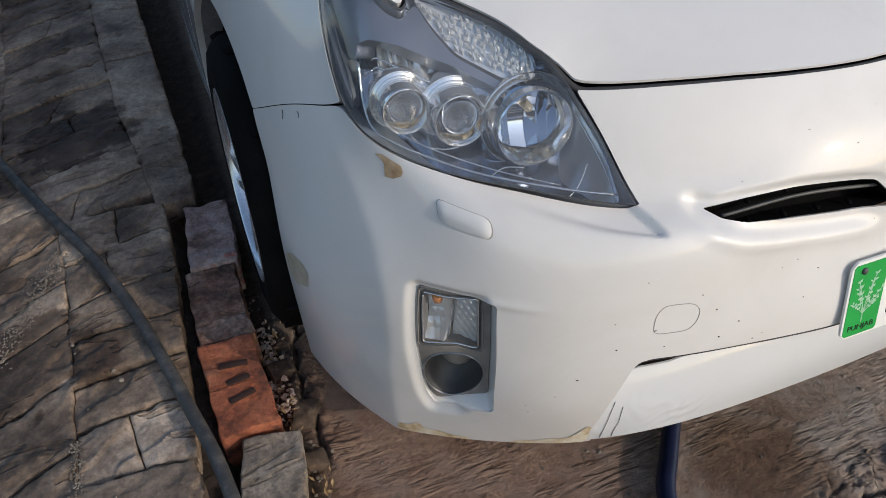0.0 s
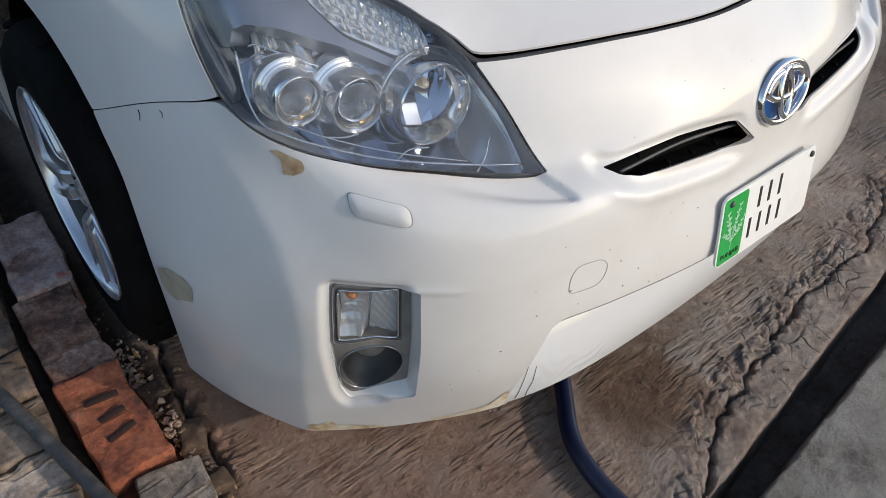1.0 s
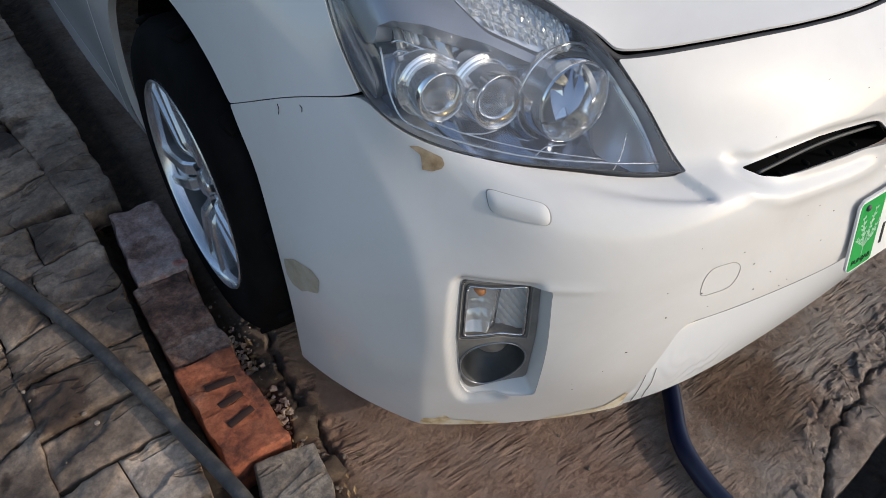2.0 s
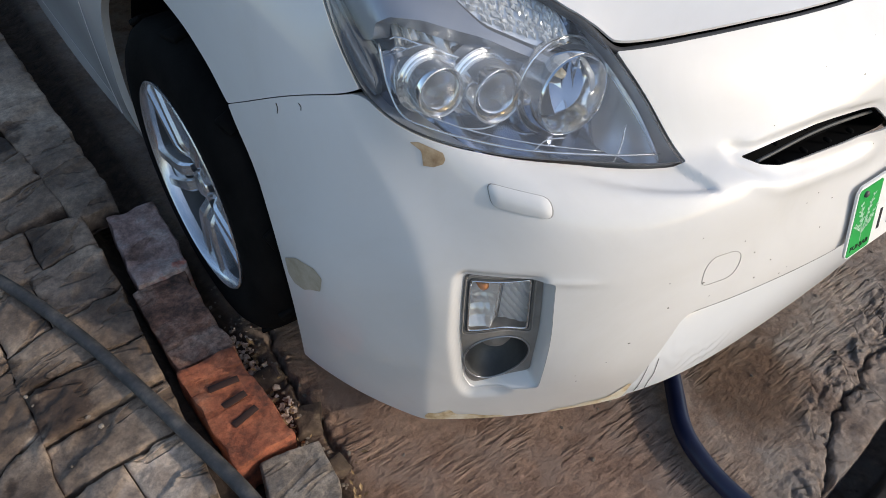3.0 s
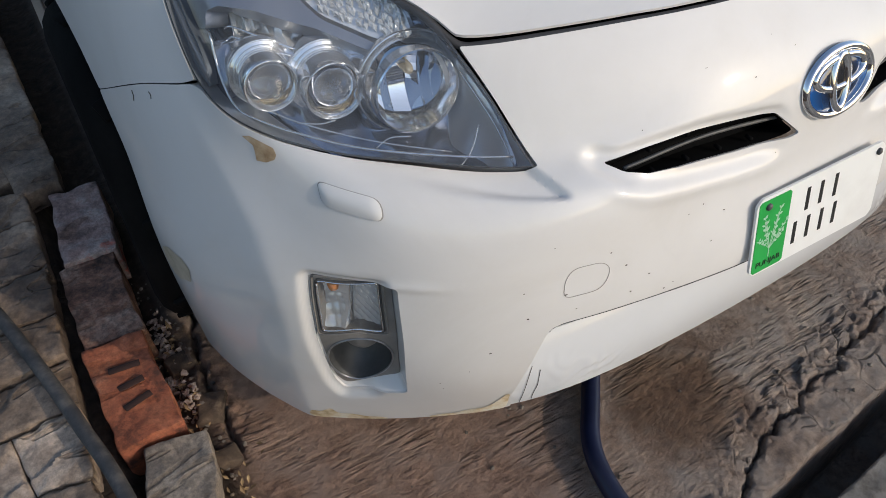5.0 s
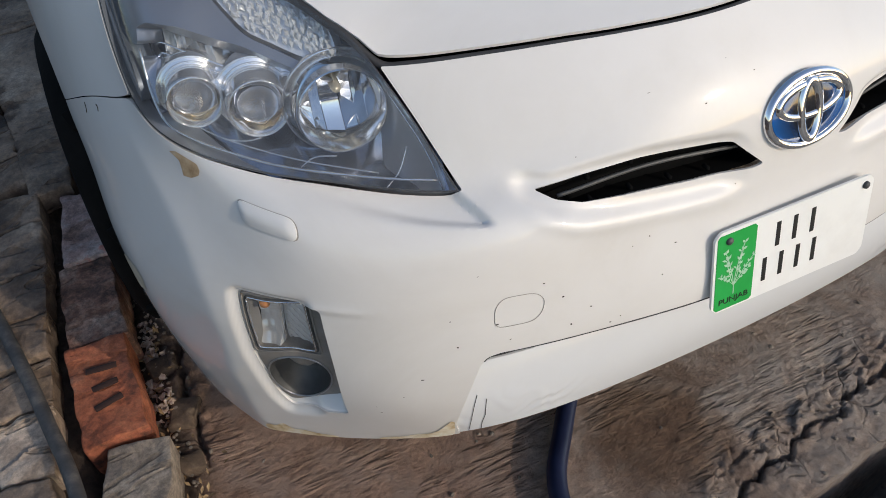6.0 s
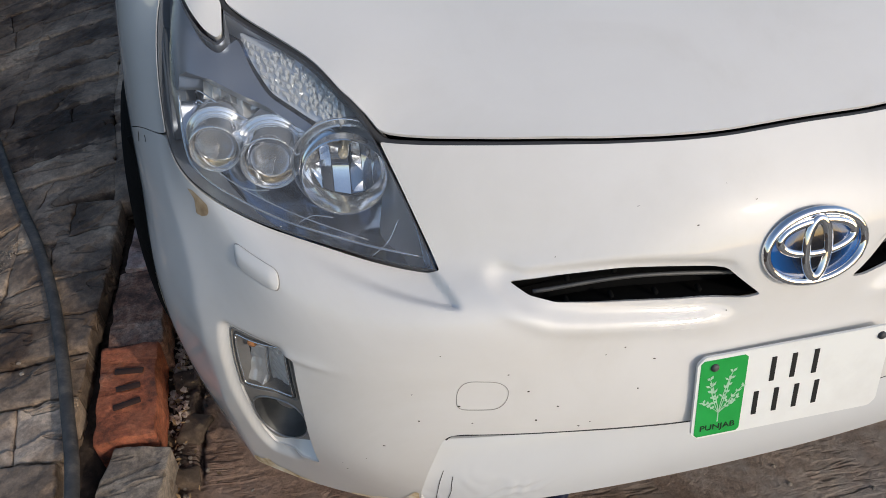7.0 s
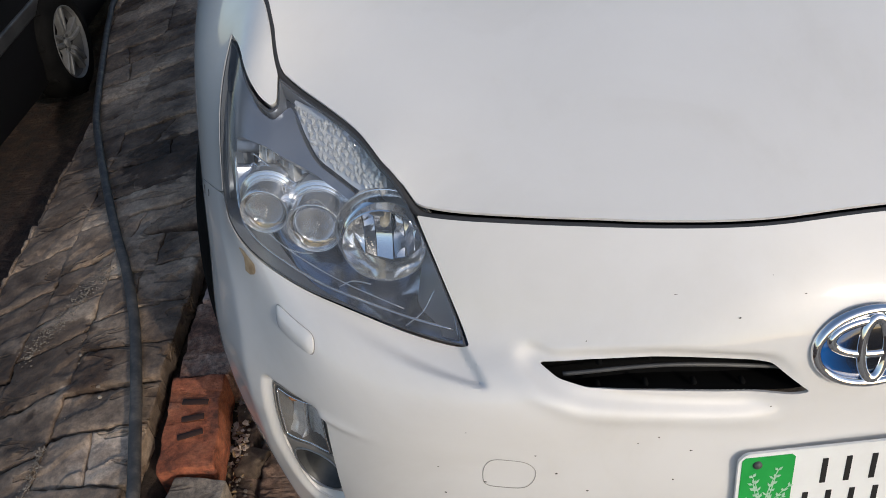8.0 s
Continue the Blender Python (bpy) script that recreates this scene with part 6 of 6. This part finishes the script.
# ---- bricks ----
def worn_brick(bm, sx, sy, sz, rng, cuts=5, rough=0.006, m=Matrix()):
    """A brick with its top at z = 0, its corners rounded off and its faces pitted."""
    nx, ny, nz = cuts, max(2, round(cuts * sy / sx)), 3
    made = {}
    off = rng.uniform(0, 50, 3)
    skew = rng.uniform(-1, 1, (2, 2, 2)) * 0.0085 if sz < 0.09 else np.zeros((2, 2, 2))

    def even(n, size):
        e = min(0.007 / size, 0.3 / n)
        return np.concatenate([[0], np.linspace(e, 1 - e, n - 1), [1]]) - 0.5

    ex, ey, ez = even(nx, sx), even(ny, sy), even(nz, sz)

    def vert(i, j, k):
        if (i, j, k) not in made:
            p = np.array([ex[i], ey[j], ez[k]])
            h = np.array([sx, sy, sz]) / 2
            q = p * 2 * h
            r = 0.0040
            core = np.clip(q, -(h - r), h - r)
            d = q - core
            l = np.linalg.norm(d)
            q = core + d / l * r if l > 1e-9 else q
            w = noise.noise_vector(Vector((q * 22 + off).tolist()))
            w2 = noise.noise_vector(Vector((q * 60 + off).tolist()))
            s, r2 = p[0] + 0.5, p[1] + 0.5
            push = (1 - s) * ((1 - r2) * skew[0, 0] + r2 * skew[0, 1]) + s * ((1 - r2) * skew[1, 0] + r2 * skew[1, 1])
            q = q + (push[0], push[1], 0) + rough * np.array(w) + rough * 0.4 * np.array(w2) - (0, 0, sz / 2)
            if k == nz and (i in (0, nx) or j in (0, ny)):
                q = q - (0, 0, 0.010 * max(0.0, noise.noise(Vector((q * 42 + off).tolist())) + 0.05))
            made[i, j, k] = bm.verts.new(m @ Vector(q.tolist()))
        return made[i, j, k]

    def sheet(f, na, nb):
        for a in range(na):
            for b in range(nb):
                bm.faces.new([f(a, b), f(a + 1, b), f(a + 1, b + 1), f(a, b + 1)])

    sheet(lambda a, b: vert(a, b, nz), nx, ny)
    sheet(lambda a, b: vert(a, ny - b, 0), nx, ny)
    sheet(lambda a, b: vert(a, 0, b), nx, nz)
    sheet(lambda a, b: vert(nx - a, ny, b), nx, nz)
    sheet(lambda a, b: vert(0, ny - a, b), ny, nz)
    sheet(lambda a, b: vert(nx, a, b), ny, nz)
    return bm


KERB = [("grey dusty brick lying in the row along the car", -0.950, 0.178, 0.088, 0.102, 0.212, -9, BRICK_GREY),
        ("red clay brick with stamped marks on top, beside the wheel", -0.966, 0.408, 0.096, 0.104, 0.220, 2, BRICK_RED),
        ("dark mossy brick in the row beside the wheel", -0.966, 0.634, 0.090, 0.104, 0.222, 0, BRICK_DARK),
        ("chipped reddish grey brick beside the wheel", -0.946, 0.850, 0.100, 0.102, 0.218, -4, BRICK_DUSTY)]
rng = np.random.default_rng(21)
for label, x, y, z, sx, sy, turn, mat in KERB:
    ob = part("brick", worn_brick(bmesh.new(), sx, sy, 0.092, rng, 22, 0.0058), mat)
    sharpen(ob, 42)
    ob.matrix_world = pose(x, y, z, rng.uniform(-2, 2), rng.uniform(-3, 3), turn)
    tagged(ob, label, "brick", "bricks along the car")
    if mat is BRICK_RED:
        stamp = material("dark_stamped_mark", (0.035, 0.016, 0.012), 0.95)
        for yy, w in ((0.042, 0.052), (0.004, 0.044), (-0.034, 0.048)):
            bm = rounded_box(bmesh.new(), w, 0.013, 0.003, Matrix.Translation((0.002, yy, 0.002)) @ pose(0, 0, 0, 0, 0, rng.uniform(-12, 12)), 0.001, 1)
            part("stamped_bar", bm, stamp, ob, "dark stamped bar")

# ---- paving ----
pavement = tagged(new("pavement"), "uneven paving of worn bricks beside the car", "pavement", kind="structure")


def even_steps(length, step):
    n = max(3, round(length / step))
    return np.concatenate([[0, 0.0022, 0.006], np.linspace(0.012, length - 0.012, n), [length - 0.006, length - 0.0022, length]]) / length


def lay(corners, lift=0.0, step=0.0075, depth=0.05, crumble=1.0):
    """A worn paving brick between four corners on the plan, its top cleft in layers and its rim chipped."""
    c = np.array(corners, float)
    es, et = even_steps(np.linalg.norm(c[1] - c[0]), step), even_steps(np.linalg.norm(c[3] - c[0]), step)
    s, t = np.meshgrid(es, et, indexing="ij")
    p = (c[0] * ((1 - s) * (1 - t))[..., None] + c[1] * (s * (1 - t))[..., None] + c[2] * (s * t)[..., None] + c[3] * ((1 - s) * t)[..., None])
    mid = c.mean(0)
    d = np.minimum(np.minimum(s, 1 - s) * np.linalg.norm(c[1] - c[0]), np.minimum(t, 1 - t) * np.linalg.norm(c[3] - c[0]))
    x, y = p[..., 0], p[..., 1]
    p = p + np.stack([0.0055 * rough_noise(x, y, 21, 3, 2.1), 0.0065 * rough_noise(x, y, 26, 3, 2.2)], -1)
    chip = np.clip(rough_noise(x, y, 55, 3, 2.3) - 0.10, 0, 1) * np.exp(-d / 0.010) * crumble
    p = p + (mid - p) * (chip * 0.07)[..., None]
    x, y = p[..., 0], p[..., 1]
    u, w = 0.91 * x + 0.41 * y, -0.41 * x + 0.91 * y
    z = pave_height(x, y) + 0.004 + lift + rng.uniform(-0.020, 0.020) * (x - mid[0]) + rng.uniform(-0.03, 0.03) * (y - mid[1])
    z = z + 0.0030 * rough_noise(x, y, 17, 3, 2.4) - 0.0050 * step_up(rough_noise(u * 0.5, w, 22, 3, 2.5), 0.16, 0.22) - 0.0018 * step_up(rough_noise(u * 0.6, w, 48, 2, 2.6), 0.20, 0.27)
    z = z - (0.0040 + 0.0035 * rough_noise(x, y, 70, 2, 2.7)) * np.exp(-d / 0.0030) - 0.010 * chip
    na, nb = x.shape
    verts = np.stack([x - mid[0], y - mid[1], z], -1).reshape(-1, 3)
    k = np.arange(na * nb).reshape(na, nb)
    faces = np.stack([k[:-1, :-1], k[1:, :-1], k[1:, 1:], k[:-1, 1:]], -1).reshape(-1, 4).tolist()
    ring = np.concatenate([k[:-1, 0], k[-1, :-1], k[:0:-1, -1], k[0, :0:-1]])
    low = verts[ring] - (0, 0, depth)
    first, m = len(verts), len(ring)
    faces += [(int(ring[i]), first + i, first + (i + 1) % m, int(ring[(i + 1) % m])) for i in range(m)]
    me = bpy.data.meshes.new("brick")
    me.from_pydata(np.concatenate([verts, low]).tolist(), [], faces)
    me.shade_smooth()
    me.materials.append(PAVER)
    me.set_sharp_from_angle(angle=radians(38))
    ob = new("brick", me)
    ob.parent = pavement
    ob.location = (mid[0], mid[1], 0)
    return ob


def lay_row(left, right, ya, yb, slope=0.0, gap=0.0045, split=0.35, **more):
    """One brick across a column whose edges are functions of y, now and then broken in two."""
    g = gap / 2 + rng.uniform(0, 0.0015)
    (al, ar), (bl, br) = ya, yb
    q = [(left(al), al + g), (right(ar), ar + g), (right(br), br - g), (left(bl), bl - g)]
    q = [(x, y + slope * (x - right(ar))) for x, y in q]
    lift = rng.uniform(-0.003, 0.004)
    if rng.uniform() < split and abs(q[1][0] - q[0][0]) > 0.17:
        a, b = rng.uniform(0.35, 0.65, 2)
        lo = (q[0][0] + (q[1][0] - q[0][0]) * a, q[0][1] + (q[1][1] - q[0][1]) * a)
        hi = (q[3][0] + (q[2][0] - q[3][0]) * b, q[3][1] + (q[2][1] - q[3][1]) * b)
        lay([q[0], (lo[0] - 0.001, lo[1]), (hi[0] - 0.001, hi[1]), q[3]], lift, **more)
        lay([(lo[0] + 0.001, lo[1]), q[1], q[2], (hi[0] + 0.001, hi[1])], lift + rng.uniform(-0.003, 0.002), **more)
    else:
        lay(q, lift, **more)


def line(ys, xs):
    return lambda y: float(np.interp(y, ys, xs))


EDGE = line([-0.5, 0.3, 0.62, 0.75, 1.0], [-1.056, -1.052, -1.038, -1.030, -1.026])
NEAR_LEFT = line([-0.5, 0.3, 0.7, 1.05], [-1.240, -1.246, -1.246, -1.262])
SPINE = line([0.9, 1.13, 1.45, 2.0, 4.2], [-1.040, -1.054, -1.098, -1.128, -1.20])
CAR_EDGE = line([0.9, 1.45, 2.2, 4.2], [-0.957, -0.963, -0.988, -1.06])
MID_LEFT = line([-0.6, 0.5, 1.0, 2.0, 4.2], [-1.395, -1.405, -1.400, -1.41, -1.50])
OUTER = line([-0.6, 1.8, 2.5, 4.2], [-1.560, -1.560, -1.71, -1.77])
BANK = line([-0.6, 1.8, 2.5, 4.2], [-1.625, -1.625, -1.775, -1.835])
near_l = (-0.53, -0.40, -0.29, -0.18, -0.06, 0.05, 0.155, 0.285, 0.407, 0.503, 0.620, 0.712, 0.856, 1.02)
near_r = (-0.52, -0.40, -0.29, -0.18, -0.06, 0.05, 0.160, 0.268, 0.398, 0.509, 0.614, 0.752, 0.888, 0.985)
for ya, yb in itertools.pairwise(zip(near_l, near_r)):
    lay_row(NEAR_LEFT, EDGE, ya, yb, split=0.45, step=0.006)
for left, right, y0, y1, long, slope in ((SPINE, CAR_EDGE, 0.965, 4.1, 0.235, 0.05), (MID_LEFT, SPINE, 1.03, 4.1, 0.128, 0.16), (MID_LEFT, NEAR_LEFT, -0.50, 1.02, 0.135, 0.34), (OUTER, MID_LEFT, -0.50, 4.1, 0.150, 0.30), (BANK, OUTER, 0.30, 3.6, 0.105, 0.1)):
    y = y0
    while y < y1:
        d = long * rng.uniform(0.75, 1.35)
        lay_row(left, right, (y, y), (y + d, y + d), slope, gap=0.004 if left is not BANK else 0.014, split=0.30, step=0.010 if left is not MID_LEFT else 0.008, crumble=1.0 if left is not BANK else 2.5)
        y += d

# ---- litter beside the bricks ----
bm = bmesh.new()
for _ in range(150):
    x, y = rng.normal(-0.893, 0.016), rng.uniform(0.26, 0.58)
    if rng.uniform() < 0.25:
        x, y = rng.normal(-0.875, 0.03), rng.uniform(0.08, 0.26)
    z = float(ground_height(np.array([x]), np.array([y]))[0]) + rng.uniform(0.003, 0.014)
    s = rng.uniform(0.0025, 0.0085)
    m = pose(x, y, z, rng.uniform(-40, 40), rng.uniform(-40, 40), rng.uniform(0, 360))
    q = [bm.verts.new(m @ Vector(p)) for p in ((-s, 0, 0), (0, -s * 0.45, s * 0.2), (s * 1.2, 0, 0), (0, s * 0.45, s * 0.2))]
    bm.faces.new((q[0], q[1], q[2]))
    bm.faces.new((q[0], q[2], q[3]))
tagged(part("leaf_litter", bm, DRY_LEAF, smooth=False), "dry leaf litter and crumbs between bricks and slab", "litter", kind="stuff")
bm = bmesh.new()
for _ in range(150):
    x, y, s = rng.normal(-0.896, 0.012), rng.uniform(0.36, 0.62), rng.uniform(0.002, 0.0075)
    z = float(ground_height(np.array([x]), np.array([y]))[0]) + s * 0.4 + rng.uniform(0, 0.008)
    made = bmesh.ops.create_cube(bm, size=s * 1.5, matrix=pose(x, y, z, rng.uniform(0, 90), rng.uniform(0, 90), rng.uniform(0, 360)) @ Matrix.Diagonal((1, rng.uniform(0.5, 1), rng.uniform(0.3, 0.7), 1)))
    for v in made["verts"]:
        v.co += Vector(rng.uniform(-0.3, 0.3, 3) * s)
PALE_CRUMB = vary(material("pale_broken_crumbs", (0.5, 0.42, 0.36), 0.9), [(0.3, (0.20, 0.13, 0.09)), (0.5, (0.42, 0.33, 0.27)), (0.7, (0.62, 0.54, 0.47))], 45)
tagged(part("crumbs", bm, PALE_CRUMB, smooth=False), "pale broken crumbs of brick and mortar in the gap", "rubble", kind="stuff")
bm = bmesh.new()
for _ in range(420):
    x, y = (rng.normal(-0.885, 0.025), rng.uniform(0.05, 0.75)) if rng.uniform() < 0.45 else (rng.uniform(-1.3, -1.15) if rng.uniform() < 0.4 else rng.uniform(-0.8, 0.9), rng.uniform(-0.3, 0.9) if rng.uniform() < 0.5 else rng.uniform(-0.3, 0.1))
    z = float(pave_height(x, y)) + 0.004 if x < -1.06 else float(ground_height(np.array([x]), np.array([y]))[0])
    s = rng.uniform(0.0015, 0.0055)
    bmesh.ops.create_icosphere(bm, subdivisions=1, radius=s, matrix=pose(x, y, z + s * 0.2, 0, 0, rng.uniform(0, 360)) @ Matrix.Diagonal((1, rng.uniform(0.6, 1), rng.uniform(0.4, 0.8), 1)))
tagged(part("grit", bm, BRICK_GREY, smooth=False), "loose grit and small crumbs on the ground", "grit", kind="stuff")
bm = bmesh.new()
for _ in range(700):
    s = rng.uniform(0, 1)
    if rng.uniform() < 0.8:
        x, y = -1.255 - 0.13 * s + rng.normal(0, 0.014), 0.90 - 0.26 * s + rng.normal(0, 0.020)
    else:
        x, y = -1.243 + rng.normal(0, 0.006), rng.uniform(0.27, 0.38)
    r = rng.uniform(0.0008, 0.0027)
    bmesh.ops.create_icosphere(bm, subdivisions=1, radius=r, matrix=pose(x, y, float(pave_height(x, y)) + 0.006 + r * 0.3, 0, 0, rng.uniform(0, 360)) @ Matrix.Diagonal((1, rng.uniform(0.6, 1), rng.uniform(0.5, 0.9), 1)))
PALE_STONE = vary(material("pale_gravel", (0.45, 0.42, 0.37), 0.8), [(0.3, (0.10, 0.082, 0.064)), (0.6, (0.26, 0.22, 0.175)), (0.75, (0.42, 0.37, 0.30))], 60)
tagged(part("gravel", bm, PALE_STONE, smooth=False), "pale fine gravel washed into the paving joints", "gravel", kind="stuff")
for x, y, s, turn in ((-0.872, 0.250, 0.050, 20), (-0.862, 0.350, 0.062, 75), (-0.878, 0.470, 0.058, 15)):
    ob = part("rubble", worn_brick(bmesh.new(), s, s * 0.8, 0.030, rng, 7, 0.008), SOIL)
    ob.matrix_world = pose(x, y, 0.022, rng.uniform(-6, 6), rng.uniform(-6, 6), turn)
    tagged(ob, "broken lump of brick beside the brick row", "rubble", "lumps by the bricks")

# ---- hoses ----
R = 0.0116


def over_paving(x, y):
    return float(pave_height(x, y)) + 0.006 + R


left_line = [(x, y, over_paving(x, y)) for x, y in ((-1.80, 4.2), (-1.760, 2.93), (-1.720, 2.576), (-1.665, 2.296), (-1.590, 1.947), (-1.527, 1.70), (-1.398, 1.348), (-1.278, 1.045), (-1.192, 0.843), (-1.128, 0.660), (-1.082, 0.488), (-1.050, 0.349), (-1.019, 0.198), (-0.995, -0.05), (-0.97, -0.5))]
tagged(tube("garden_hose", left_line, R, HOSE_GREY, sides=18), "grey rubber hose lying along the paving", "hose")
right_line = [(x, y, z + 0.018) for x, y, z in ((0.10, 0.70, 0.0), (-0.02, 0.40, 0.002), (-0.14, 0.20, 0.003), (-0.270, 0.036, 0.003), (-0.329, -0.040, 0.003), (-0.352, -0.108, 0.003), (-0.355, -0.185, 0.002), (-0.340, -0.255, 0.002), (-0.28, -0.40, 0.004), (-0.14, -0.64, 0.0))]
tagged(tube("water_hose", right_line, 0.0168, HOSE_BLUE, sides=20), "dark blue hose curving out from under the car", "hose")

# ---- the dark car behind ----
dark = tagged(new("dark_car"), "dark car with silver wheels parked beyond the paving", "car")


def dark_hoop(y, wide, low, belt, top):
    x0 = -1.80
    y, low, belt, top = y - 0.15, low - 0.17, belt - 0.17, top - 0.17
    return [(x0 - 0.10, y, low), (x0 - 0.02, y, low + 0.02), (x0, y, low + 0.10), (x0, y, 0.28), (x0 - 0.01, y, belt - 0.12), (x0 - 0.06, y, belt), (x0 - 0.28, y, top), (x0 - wide + 0.28, y, top), (x0 - wide + 0.06, y, belt), (x0 - wide, y, 0.28), (x0 - wide + 0.10, y, low)]


hoops = [dark_hoop(1.62, 1.5, 0.32, 0.62, 0.64), dark_hoop(1.70, 1.62, 0.20, 0.70, 0.73), dark_hoop(2.1, 1.68, 0.18, 0.82, 0.86), dark_hoop(2.9, 1.70, 0.18, 0.92, 0.98), dark_hoop(3.6, 1.70, 0.18, 0.95, 1.40), dark_hoop(5.0, 1.70, 0.18, 0.97, 1.42), dark_hoop(5.9, 1.66, 0.20, 0.95, 1.05), dark_hoop(6.1, 1.5, 0.3, 0.9, 0.92)]
vs = [p for h in hoops for p in h]
n = len(hoops[0])
fs = [(i * n + k, i * n + (k + 1) % n, (i + 1) * n + (k + 1) % n, (i + 1) * n + k) for i in range(len(hoops) - 1) for k in range(n)]
fs += [tuple(range(n)), tuple(range((len(hoops) - 1) * n, len(hoops) * n))[::-1]]
shell = link_mesh("body", vs, fs, CAR_DARK, dark, "black painted body")
bm = bmesh.new()
bm.from_mesh(shell.data)
bmesh.ops.recalc_face_normals(bm, faces=bm.faces)
bm.to_mesh(shell.data)
bm.free()
sharpen(shell, 40)
for y in (2.27, 4.70):
    make_wheel(-1.765, y, 0.10, 1, 0.5, owner=dark, size=0.66, label="dull silver wheel of the dark car", metal=DULL_ALLOY)
bm = rounded_box(bmesh.new(), 0.022, 0.92, 0.050, Matrix.Translation((-1.802, 1.80, 0.284)), 0.008, 3)
part("side_moulding", bm, MOULDING, dark, "dull grey moulding along the side")
